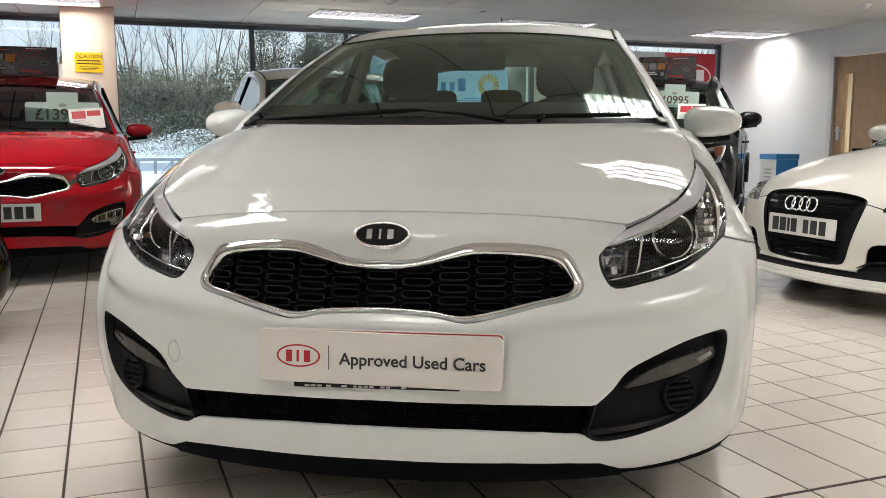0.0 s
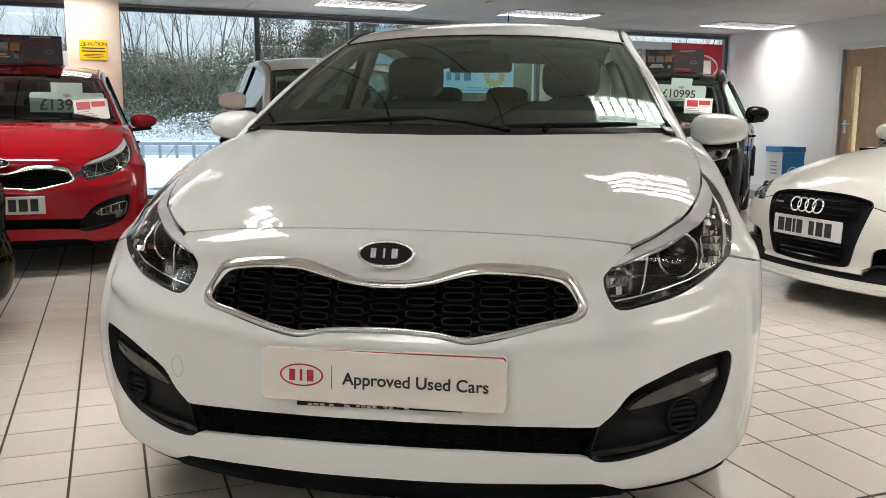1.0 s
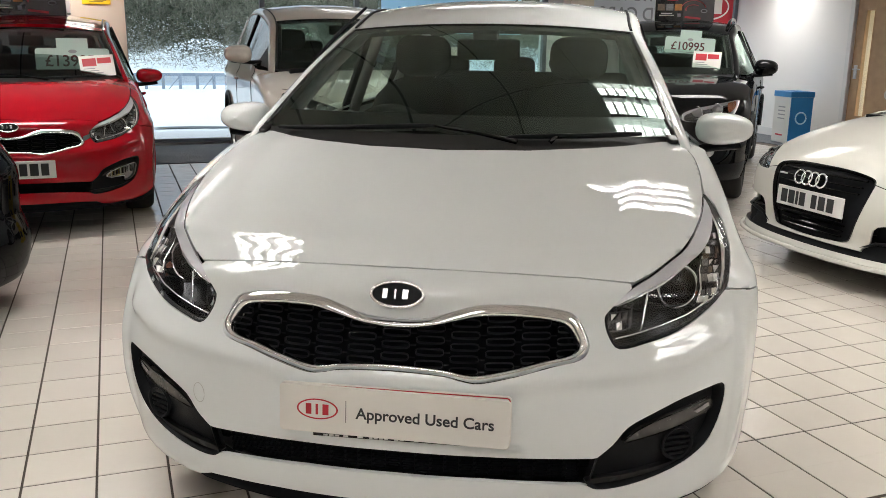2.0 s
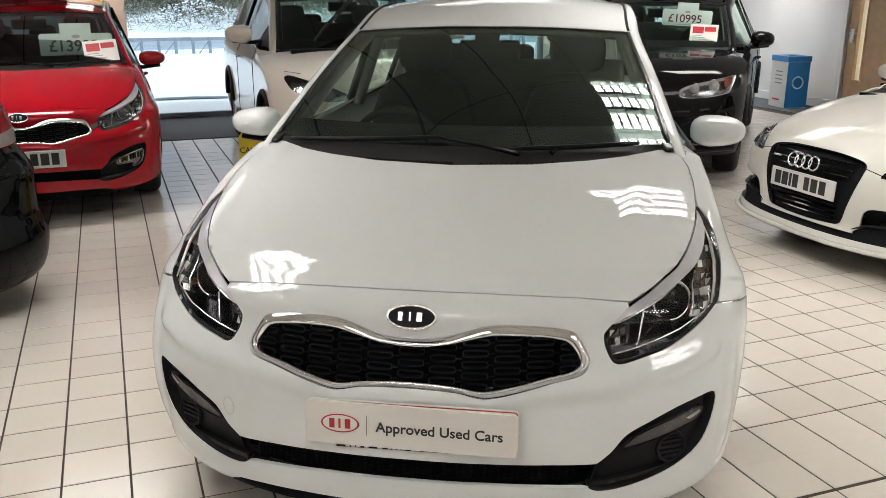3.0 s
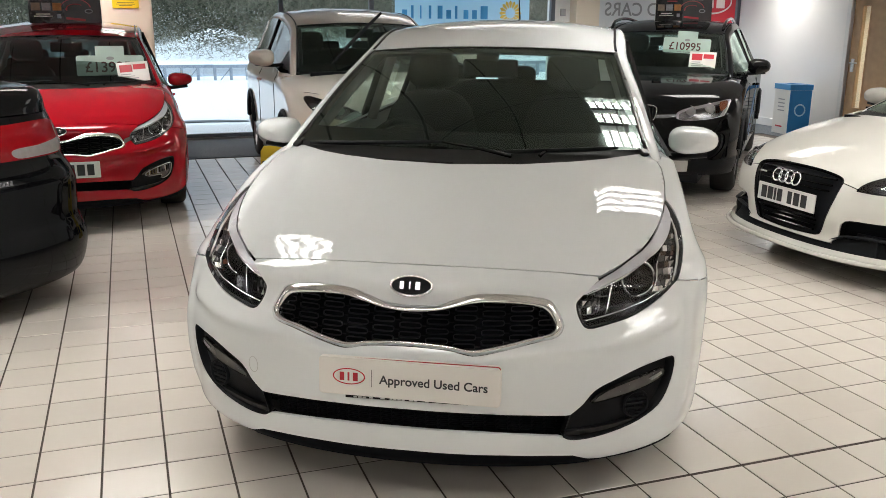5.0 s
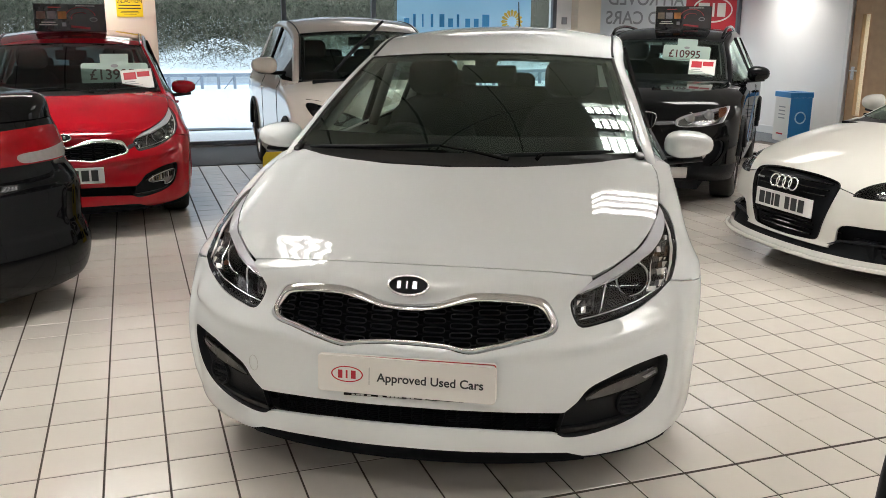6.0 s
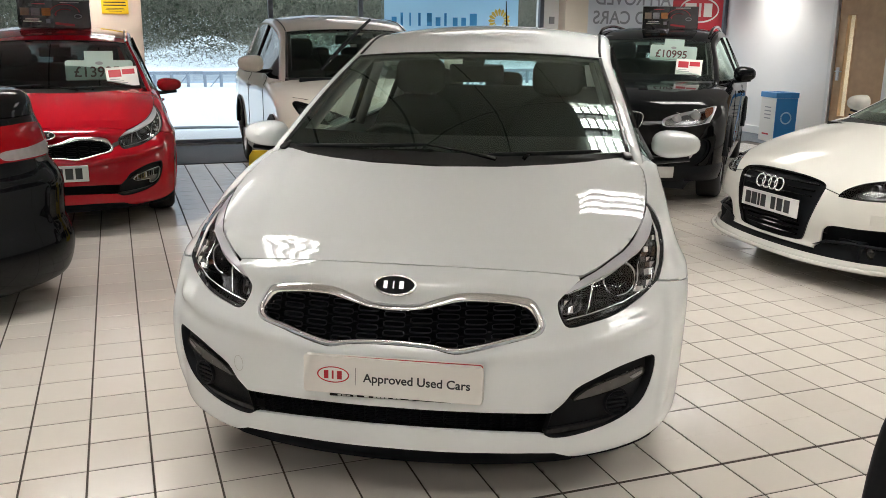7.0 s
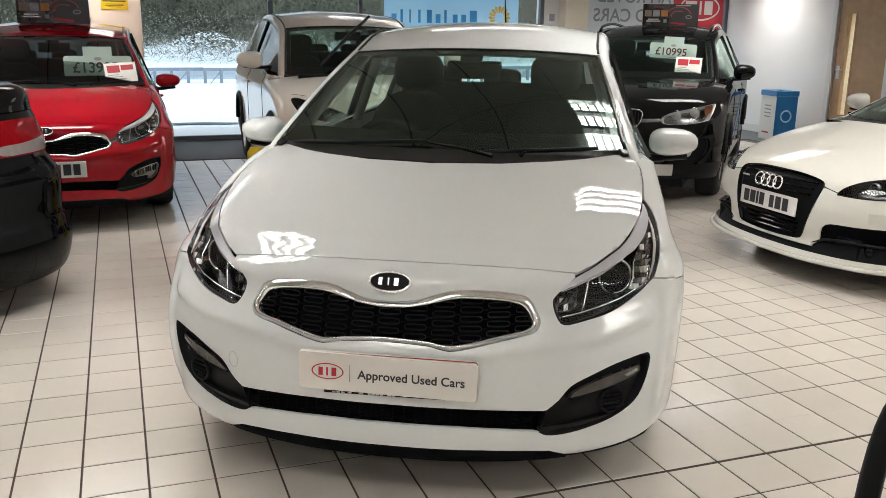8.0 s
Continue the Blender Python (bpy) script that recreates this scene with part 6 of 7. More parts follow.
# folding wet floor sign
t = thing("wet_floor_sign", pose(1.12, 2.85, 0, 0, 0, -8), "yellow plastic folding wet floor sign", "floor sign")
for s, nm in ((-1, "front_leaf"), (1, "back_leaf")):
    mm = pose(0, s * 0.13, 0, s * 11.5, 0, 0)
    bm = bmesh.new()
    pts = [(-0.14, 0.0), (0.14, 0.0), (0.115, 0.58), (0.09, 0.62), (-0.09, 0.62), (-0.115, 0.58)]
    f = bm.faces.new([bm.verts.new((x, 0, z)) for x, z in pts])
    r = bmesh.ops.extrude_face_region(bm, geom=[f])
    bmesh.ops.translate(bm, vec=(0, 0.012, 0), verts=[v for v in r["geom"] if isinstance(v, bmesh.types.BMVert)])
    bmesh.ops.recalc_face_normals(bm, faces=bm.faces)
    bmesh.ops.transform(bm, matrix=mm, verts=bm.verts)
    leaf = part(nm, bm, M_YELLOW, t)
    if s < 0:
        text_mesh("CAUTION", 0.05, mm @ pose(0, -0.001, 0.5, 90, 0, 0), M_DARK_PRINT, leaf)
        part("figure_panel", box_bm(-0.07, 0.07, -0.002, 0.0, 0.22, 0.42, 0.0, mm), M_DARK_PRINT, leaf)

# black framed floor stand near the visitor
t = thing("display_stand", pose(1.70, -2.325, 0, 0, 0, -48), "black framed floor display stand with a grey panel", "display stand")
fr = [(-0.25, 0, 0.02), (-0.27, 0, 0.40), (-0.25, 0, 0.70), (-0.19, 0, 0.82), (-0.08, 0, 0.87), (0.08, 0, 0.87), (0.19, 0, 0.82), (0.25, 0, 0.70), (0.27, 0, 0.40), (0.25, 0, 0.02)]
part("frame", tube([tuple(p) for p in spline(fr, 5)], 0.022, 8), M_BLACK_PLASTIC, t, smooth=True)
part("panel", box_bm(-0.235, 0.235, -0.004, 0.004, 0.06, 0.70, 0.002), M_GREYPRINT, t)
part("foot", box_bm(-0.28, 0.28, -0.16, 0.16, 0.0, 0.02, 0.006), M_BLACK_PLASTIC, t)

# smoke detector on the ceiling
t = thing("smoke_detector", pose(7.88, 4.34, CEIL), "round white ceiling smoke detector", "smoke detector")
part("base", lathe([(0.0, -0.05), (0.03, -0.05), (0.045, -0.035), (0.06, -0.02), (0.062, 0.0)], 24, "z"), M_TRIM, t, smooth=True)

# ---- beyond the windows ----
def knee_rail(m):
    t = thing("timber_rail", m, "snow dusted low timber knee rail fence", "fence", "knee rail bays")
    for x in (0.0, 0.45, 0.9, 1.35):
        part("post", box_bm(x - 0.04, x + 0.04, -0.04, 0.04, -0.15, 0.40, 0.008), M_TIMBER, t)
    for x in (0.12, 1.02):
        part("brace", tube([(x, 0, -0.05), (x + 0.3, 0, 0.30)], 0.014, 6), M_TIMBER, t)
    part("rail", box_bm(-0.05, 1.8, -0.04, 0.04, 0.33, 0.42, 0.008), M_TIMBER, t)
    part("snow_cap", box_bm(-0.05, 1.8, -0.04, 0.04, 0.42, 0.445, 0.01), M_SNOW, t)
    return t


M_SLUSH = mat("grey_slush", (0.30, 0.35, 0.42), 0.7, vary=0.3, scale=0.8, bump=0.3)
M_TIMBER = mat("grey_timber", (0.17, 0.20, 0.25), 0.9, vary=0.3, scale=6, bump=0.3)
bay = knee_rail(pose(-3.0, 22.6, -0.1))
for k in range(1, 9):
    copy_thing(bay, pose(-3.0 + 1.8 * k, 22.6 + 0.25 * math.sin(k * 1.7), -0.1))


def winter_tree(seed, height, label):
    """A bare tree: tapered trunk, forking limbs and a haze of fine twigs."""
    rng = random.Random(seed)
    t = thing("bare_tree", pose(0, 0, 0), label, "tree", "bare trees on the bank")
    trunk, limbs, twigs = [], [], []

    def grow(p, d, length, r, level, into):
        pts, rad = [p], [r]
        q = p.copy()
        for k in range(4):
            d = (d + Vector((rng.gauss(0, 0.12), rng.gauss(0, 0.12), rng.gauss(0.04, 0.08)))).normalized()
            q = q + d * length / 4
            pts.append(q.copy())
            rad.append(r * (1 - 0.17 * (k + 1)))
        into.append(tube([tuple(a) for a in pts], rad, 5 if level < 2 else 3))
        if level < 5:
            for k in range(4 if level < 2 else 3):
                i = rng.randint(1, 4)
                nd = (d + Vector((rng.gauss(0, 0.55), rng.gauss(0, 0.55), rng.gauss(0.15, 0.3)))).normalized()
                grow(pts[i], nd, length * rng.uniform(0.45, 0.72), rad[i] * 0.62, level + 1, limbs if level < 1 else twigs)

    grow(Vector((0, 0, -0.3)), Vector((rng.gauss(0, 0.05), rng.gauss(0, 0.05), 1)), height * 0.6, height * 0.0085, 0, trunk)
    part("trunk", merge(*trunk), M_BARK, t)
    part("limb", merge(*limbs), M_BARK, t)
    part("crown", merge(*twigs), M_BARK, t)
    return t


rng = random.Random(5)
kinds = [winter_tree(11 + k, 9.0, "bare winter tree standing on the wooded bank") for k in range(4)]
count = 0
for k in range(110):
    x = -24 + 74 * (k + rng.random()) / 110
    y = 42 + rng.uniform(0, 12)
    s = rng.uniform(0.6, 1.15)
    m = pose(x, y, 1.0 + 0.12 * (y - 42), 0, 0, rng.uniform(0, 360))
    if k < 4:
        kinds[k].matrix_world = m
    else:
        o = copy_thing(kinds[k % 4], m)
        o.scale = (s, s, s)


def brush(name, x0, x1, y0, y1, z0, hgt, n, material, label, seed, length, width, upright):
    """A thicket of short twigs at every height, thinning out towards an uneven top."""
    r = random.Random(seed)
    vs, fs = [], []
    for _ in range(n):
        x, y = r.uniform(x0, x1), r.uniform(y0, y1)
        lump = 0.75 + 0.45 * noise.noise((x * 0.22, y * 0.3, seed)) + 0.25 * noise.noise((x * 0.9, y * 0.9, seed + 5))
        z = z0 + max(0, (y - 36) * 0.17) + hgt * lump * r.random() ** 0.8
        d = Vector((r.gauss(0, 1), r.gauss(0, 1), abs(r.gauss(0, 1)) * upright)).normalized() * length * r.uniform(0.4, 1.3)
        s = d.orthogonal().normalized() * width * r.uniform(0.5, 1.5)
        s.rotate(Matrix.Rotation(r.uniform(0, 6.28), 3, d))
        o = len(vs)
        vs += [(x - s.x, y - s.y, z - s.z), (x + s.x, y + s.y, z + s.z), (x + d.x, y + d.y, z + d.z)]
        fs.append((o, o + 1, o + 2))
    return tagged(part(name, (vs, fs), material, None), label, "undergrowth", kind="stuff")


M_STEM = mat("winter_stems", (0.14, 0.135, 0.105), 0.95, vary=0.4, scale=0.4, random_piece=0.5)
M_GREENBRUSH = mat("ivy_green_brush", (0.06, 0.07, 0.046), 0.95, vary=0.5, scale=0.4, random_piece=0.4)
brush("thicket", -25, 50, 37.5, 44, 0.0, 3.9, 150000, M_STEM, "dense bare winter thicket on the bank", 3, 0.65, 0.0095, 2.0)
brush("evergreen_brush", -25, 50, 38, 45, 0.0, 3.4, 80000, M_GREENBRUSH, "dark evergreen brush on the bank", 4, 0.24, 0.05, 0.6)
brush("snowy_bramble", -25, 50, 35, 38.5, -0.1, 1.3, 20000, M_STEM, "low brambles in the snow", 6, 0.5, 0.012, 1.0)


def flakes(name, x0, x1, y0, y1, top, n, material, label, seed):
    """Small uneven clumps scattered through a low thicket."""
    r = random.Random(seed)
    vs, fs = [], []
    for _ in range(n):
        x, y = r.uniform(x0, x1), r.uniform(y0, y1)
        z = -0.05 + top * r.random() ** 1.6 * (0.75 + 0.6 * noise.noise((x * 0.4, 1, seed)))
        s = r.uniform(0.012, 0.05)
        o = len(vs)
        for k in range(4):
            a = k * 2.094 + r.uniform(-0.4, 0.4)
            vs.append((x + s * math.cos(a) * 1.4, y + s * math.sin(a), z + r.uniform(-0.02, 0.02)) if k < 3 else (x, y, z + s * 0.7))
        fs += [(o, o + 1, o + 3), (o + 1, o + 2, o + 3), (o + 2, o, o + 3)]
    return tagged(part(name, (vs, fs), material, None), label, "snow", kind="stuff")


flakes("snow_on_bramble", -30, 60, 34.6, 38.0, 1.3, 52000, M_SNOW, "snow lying on low brambles", 7)
bank = bmesh.new()
for i in range(60):
    for j in range(2):
        bank.verts.new((-60 + 2.6 * i, 50.0, -1 + j * (4.6 + 1.6 * noise.noise((i * 0.35, 2, 0)) + 0.8 * noise.noise((i * 1.3, 5, 0)))))
bank.verts.ensure_lookup_table()
for i in range(59):
    bank.faces.new((bank.verts[2 * i], bank.verts[2 * i + 2], bank.verts[2 * i + 3], bank.verts[2 * i + 1]))
def ivy_tree(seed, height, label):
    """A tree overgrown with dark leaves: trunk, limbs, and clumps of small leaves with gaps."""
    r = random.Random(seed)
    t = thing("ivy_tree", pose(0, 0, 0), label, "tree", "ivy clad trees on the bank")
    part("trunk", tube([(0, 0, -0.4), (0.1, 0, height * 0.4), (0.0, 0.1, height * 0.8)], [0.16, 0.11, 0.03], 7), M_BARK, t)
    limbs, vs, fs = [], [], []
    for k in range(26):
        z = height * r.uniform(0.15, 0.95)
        a, l = r.uniform(0, 6.283), height * 0.2 * r.uniform(0.4, 1.0) * (1.1 - 0.5 * z / height)
        tip = Vector((l * math.cos(a), l * math.sin(a), z + l * 0.5))
        limbs.append(tube([(0, 0, z), tuple(tip * 0.5 + Vector((0, 0, z * 0.5 - 0.05))), tuple(tip)], [0.04, 0.025, 0.01], 4))
        for _ in range(260):
            f = r.uniform(0.35, 1.15)
            c = Vector((tip.x * f, tip.y * f, z + (tip.z - z) * f)) + Vector((r.gauss(0, 0.28), r.gauss(0, 0.28), r.gauss(0, 0.3)))
            s = r.uniform(0.025, 0.065)
            n = Vector((r.gauss(0, 1), r.gauss(0, 1), r.gauss(0, 1))).normalized()
            u = n.orthogonal().normalized() * s
            w = n.cross(u) * 0.7
            o = len(vs)
            vs += [c - u, c + w, c + u, c - w]
            fs.append((o, o + 1, o + 2, o + 3))
    part("limb", merge(*limbs), M_BARK, t)
    part("crown", ([tuple(v) for v in vs], fs), M_GREENBRUSH, t)
    return t


ivies = [ivy_tree(40 + k, 7.0, "ivy clad dark tree standing on the bank") for k in range(2)]
for k, (x, y, s) in enumerate(((8.2, 45, 0.9), (10.6, 44, 1.05), (12.4, 46, 1.0), (14.2, 44.5, 1.1), (16.0, 46, 1.0), (18.5, 45, 1.1), (21, 46, 0.95), (24, 45, 1.05), (27.5, 46, 1.0), (-6, 45, 0.9), (9.4, 47, 1.0), (11.5, 48, 1.1), (13.3, 47.5, 1.15), (15.1, 48, 1.05), (17.2, 47, 1.2), (19.8, 48, 1.1), (22.5, 47.5, 1.2), (26, 48, 1.1))):
    m = pose(x, y, 0.9, 0, 0, 77 * k) @ Matrix.Diagonal((s, s, s, 1))
    if k < 2:
        ivies[k].matrix_world = m
    else:
        copy_thing(ivies[k % 2], m)

structure("road", box_bm(-60, 70, 24.3, 31.0, -0.3, -0.055), M_SLUSH, "slushy grey access road beyond the rail", "road")
# a trodden streak where wet ground shows through the snow
M_WETGROUND = mat("wet_slush", (0.07, 0.09, 0.11), 0.35, vary=0.5, scale=5, bump=0.4, bump_scale=20)
vs, n = [], 40
for ring in (0.0, 0.55, 1.0):
    for k in range(n):
        a = 2 * math.pi * k / n
        r = ring * (1 + 0.7 * noise.noise((2.2 * math.cos(a), 2.2 * math.sin(a), 5.0)))
        x, y = 1.42 + 0.62 * r * math.cos(a), 11.2 + 0.16 * r * math.sin(a) - 0.06 * r * math.cos(a)
        vs.append((x, y, -0.12 + 0.05 * noise.noise((x * 0.15, y * 0.15, 0)) + 0.035 - 0.02 * ring))
structure("ground", (vs, [(a * n + k, a * n + (k + 1) % n, (a + 1) * n + (k + 1) % n, (a + 1) * n + k) for a in range(2) for k in range(n)]), M_WETGROUND, "dark wet streak in the snow", "slush", smooth=True)
structure("backdrop", bank, M_HEDGE, "dark distant wood behind the bank", "wood")

# ---- the other cars ----
def patch_part(name, skin, pts, material, parent, lift=0.0, depth=0.0, label="", step=(0.025, 0.02), n=4, holes=()):
    return part(name, mapped_patch(skin, loop_xz(skin, pts, n), holes, step, lift, depth), material, parent, label, smooth=True)


def both(pts):
    """A symmetrical outline in front view from its right half, top to bottom."""
    return pts + [(-x, z) for x, z in reversed(pts) if abs(x) > 1e-6]


def mirrored(pts):
    return [(-x, z) for x, z in reversed(pts)]


def simple_lamp(car, skin, pts, sd, label, balls, rad, housing=None, rim=None, ball=None):
    pts = pts if sd > 0 else mirrored(pts)
    lp = loop_xz(skin, pts)
    lens = part("headlamp", mapped_patch(skin, lp, (), (0.03, 0.02), 0.001, 0.004), M_LENS, car, label, smooth=True)
    lens.visible_shadow = False
    part("housing", mapped_patch(skin, lp, (), (0.03, 0.02), -0.045, 0.0), housing or M_GLOSS_BLACK, lens, smooth=True)
    ring_strip(skin, lp, shrunk(lp, 0.9), [0.0, -0.004, -0.02, -0.045], "lamp_rim", rim or M_SILVER, lens)
    for x, z in balls:
        u, v = uv_of(skin, x * sd, z)
        p = skin(np.array([u]), np.array([v]))[0]
        mm = pose(p[0] - 0.01 * sd, p[1] + 0.035, p[2])
        part("projector_ring", moved(lathe([(rad, 0.0), (rad + 0.006, -0.01), (rad + 0.01, 0.0), (rad + 0.006, 0.02)], 28, "y"), mm), M_DARKCHROME if ball else M_CHROME, lens, smooth=True)
        part("projector", moved(lathe([(0.0, -0.01), (rad * 0.6, -0.004), (rad, 0.015)], 24, "y"), mm), ball or M_STEEL, lens, smooth=True)
    return lens


def cowl_strip(car, skin, screen):
    k = 31
    us = np.linspace(-0.56, 0.56, k)
    a = skin(us, np.full(k, 0.99)) - np.array([0, 0, 0.012])
    b = screen(us / 0.58, np.zeros(k)) - np.array([0, 0, 0.004])
    vs = [tuple(p) for r in (a, b) for p in r]
    part("cowl", (vs, [(i, i + 1, k + i + 1, k + i) for i in range(k - 1)]), M_BLACK_PLASTIC, car, "black plastic cowl", smooth=True)


# white coupe with a deep single grille
COUPE = Skin([
    (0.07, 0.125, 0.86, 0.70, 0.125, 0.9, 0.7, 1), (-0.03, 0.15, 0.90, 0.70, 0.155, 0.9, 0.6, 1), (-0.02, 0.19, 0.905, 0.70, 0.20, 0.9, 0.6, 1), (0.008, 0.25, 0.905, 0.70, 0.27, 0.9, 0.6, 1), (0.0, 0.36, 0.91, 0.70, 0.38, 0.9, 0.62, 1),
    (0.008, 0.47, 0.915, 0.70, 0.49, 0.9, 0.65, 1), (0.03, 0.56, 0.915, 0.72, 0.57, 0.92, 0.7, 1), (0.07, 0.615, 0.915, 0.78, 0.60, 0.94, 0.75, 1), (0.15, 0.665, 0.915, 0.86, 0.62, 0.95, 0.8, 0.8), (0.32, 0.725, 0.915, 0.95, 0.64, 0.95, 0.8, 0.55), (0.62, 0.80, 0.915, 1.10, 0.66, 0.95, 0.8, 0.45), (0.95, 0.86, 0.915, 1.32, 0.68, 0.95, 0.8, 0.42)])
COUPE_SCREEN = Screen([(0.70, 0.98, 0.875, 0.2, 0.01), (0.63, 1.42, 1.08, 0.18, 0.02), (0.57, 1.86, 1.235, 0.12, 0.03), (0.575, 2.25, 1.30, 0.05, 0.05), (0.56, 2.7, 1.29, 0.0, 0.06), (0.54, 3.1, 1.21, 0.0, 0.06), (0.56, 3.5, 1.04, 0.0, 0.05), (0.6, 3.75, 0.90, 0.0, 0.03)])


def coupe(m):
    car = thing("coupe_car", m, "glossy warm white sports coupe with a deep black grille", "car")
    sk = COUPE
    gr = loop_xz(sk, both([(0.0, 0.626), (0.18, 0.622), (0.315, 0.608), (0.368, 0.588), (0.378, 0.552), (0.355, 0.45), (0.305, 0.29), (0.275, 0.25), (0.2, 0.24), (0.0, 0.237)]), 4)
    gin = shrunk(gr, 0.965)
    side_in = [(0.375, 0.235), (0.41, 0.262), (0.445, 0.362), (0.62, 0.38), (0.80, 0.385), (0.845, 0.34), (0.82, 0.245), (0.70, 0.215), (0.5, 0.205), (0.40, 0.21)]
    holes = [gr] + [loop_xz(sk, side_in if s > 0 else mirrored(side_in)) for s in (1, -1)]
    lamp = [(0.472, 0.545), (0.50, 0.59), (0.57, 0.632), (0.68, 0.655), (0.785, 0.65), (0.835, 0.615), (0.838, 0.57), (0.76, 0.55), (0.62, 0.538), (0.50, 0.537)]
    holes += [loop_xz(sk, lamp if s > 0 else mirrored(lamp)) for s in (1, -1)]
    body = mirror_loop([(0.0, 1.0), (0.3, 1.0), (0.6, 1.0), (1.0, 1.0), (1.0, 0.6), (1.0, 0.175), (0.7, 0.175), (0.45, 0.175), (0.0, 0.175)])
    part("front_body", mapped_patch(sk, body, holes, (0.022, 0.016), 0.0, 0.014), M_IVORY_PAINT, car, "white bumper, wings and bonnet", smooth=True)
    part("splitter", sheet(sk, -0.92, 0.92, 0.03, 0.135, 50, 8, 0.004), M_IVORY_PAINT, car, "white splitter blade", smooth=True)
    part("splitter_gap", sheet(sk, -0.98, 0.98, 0.12, 0.21, 50, 4, -0.02), M_BLACK_PLASTIC, car, smooth=True)
    xs = np.linspace(-0.86, 0.86, 25)
    lip = [sk(np.array([uv_of(sk, x, 0.155)[0]]), np.array([uv_of(sk, x, 0.155)[1]]))[0] for x in xs]
    part("splitter_lip", tube([(a, b - 0.03, c) for a, b, c in lip], [0.008] + [0.0135] * 23 + [0.008], 10), M_IVORY_PAINT, car, "white lower lip", smooth=True)
    # bonnet shut line
    for s in (1, -1):
        pts = [uv_of(sk, x * s, z) for x, z in ((0.36, 0.575), (0.475, 0.55))] + [uv_of(sk, 0.83 * s, 0.62), ]
        q = sk(np.array([p[0] for p in pts[:2]]), np.array([p[1] for p in pts[:2]]))
        part("shut_line", tube([tuple(a) for a in q], 0.003, 5), M_GLOSS_BLACK, car)
    ring_strip(sk, gr, gin, [0.0, 0.004, 0.002, -0.02], "grille_frame", M_GLOSS_BLACK, car, "gloss black grille surround")
    gb = part("grille", mapped_patch(sk, gin, (), (0.03, 0.02), -0.028, 0.0), M_BLACK_PLASTIC, car, "black slatted grille", smooth=True)
    for z in (0.27, 0.30, 0.33, 0.51, 0.545, 0.58):
        w = 0.22 + (z - 0.25) * 0.30
        q = [sk(np.array([uv_of(sk, x, z)[0]]), np.array([uv_of(sk, x, z)[1]]))[0] for x in np.linspace(-w, w, 9)]
        part("grille_slat", tube([(a, b + 0.012, c) for a, b, c in q], 0.009, 6, flat=0.6), M_GLOSS_BLACK, gb)
    mm = pose(0, -0.004, 0.427, -2, 0, 0)
    number_plate(car, mm, [(-0.225, -0.175), (-0.165, -0.115), (-0.105, -0.085), (-0.075, -0.03), (0.02, 0.06), (0.075, 0.125), (0.14, 0.19)])
    part("plate_holder", box_bm(-0.255, 0.255, -0.002, 0.01, 0.35, 0.372, 0.003), M_GLOSS_BLACK, car)
    for k in range(4):
        ring = [Vector((-0.084 + 0.056 * k + 0.038 * math.cos(a), 0.0, 0.038 * math.sin(a))) for a in np.linspace(0, 2 * math.pi, 29)[:-1]]
        part("badge_ring", tube([pose(0, -0.012, 0.552, -14, 0, 0) @ p for p in ring], 0.0055, 8, closed=True), M_CHROME, car, smooth=True)
    part("model_badge", box_bm(-0.26, -0.20, -0.006, 0.0, 0.548, 0.558, 0.002), M_STEEL, car)
    for s in (1, -1):
        lens = simple_lamp(car, sk, lamp, s, "dark tinted headlamp", [(0.62, 0.59), (0.72, 0.6)], 0.026, rim=M_GLOSS_BLACK, ball=M_GLOSS_BLACK)
        li = loop_xz(sk, side_in if s > 0 else mirrored(side_in))
        ib = part("side_intake", mapped_patch(sk, li, (), (0.03, 0.02), -0.055, 0.0), M_GRILLE_BACK, car, "black side air intake", smooth=True)
        q = [sk(np.array([uv_of(sk, x * s, z)[0]]), np.array([uv_of(sk, x * s, z)[1]]))[0] for x, z in ((0.36, 0.24), (0.44, 0.275), (0.55, 0.285), (0.70, 0.285), (0.83, 0.285))]
        part("intake_fin", tube([(a, b + 0.006, c) for a, b, c in q], [0.006, 0.014, 0.016, 0.016, 0.012], 8, flat=0.6), M_BLACK_PLASTIC, ib, smooth=True)
        c = sk(np.array([uv_of(sk, 0.66 * s, 0.25)[0]]), np.array([uv_of(sk, 0.66 * s, 0.25)[1]]))[0]
        part("fog_lamp", moved(lathe([(0.0, -0.002), (0.035, 0.0), (0.042, 0.012)], 24, "y"), pose(c[0], c[1] + 0.02, c[2])), M_GLOSS_BLACK, ib, smooth=True)
        tw = sk(np.array([uv_of(sk, 0.70 * s, 0.44)[0]]), np.array([uv_of(sk, 0.70 * s, 0.44)[1]]))[0]
        part("tow_cap", box_bm(-0.04, 0.04, -0.0015, 0.002, -0.03, 0.03, 0.001, pose(tw[0], tw[1], tw[2], 0, 0, 38 * s)), M_IVORY_PAINT, car)
    cowl_strip(car, sk, COUPE_SCREEN)
    shell(car, sk, COUPE_SCREEN, 4.1, M_IVORY_PAINT, axle=0.88, base=2.47, belt=0.87, roof_v=(0.285, 0.70), wheel_r=0.325)
    cabin(car, COUPE_SCREEN, 0.98, 0.87, 4.1)
    for s in (-1, 1):
        door_mirror(car, s * 0.93, 1.5, 0.94, M_IVORY_PAINT, s * 0.78, 0.19, 0.12)
    return car


coupe(pose(3.925, 0.96, 0, 0, 0, -92.6))

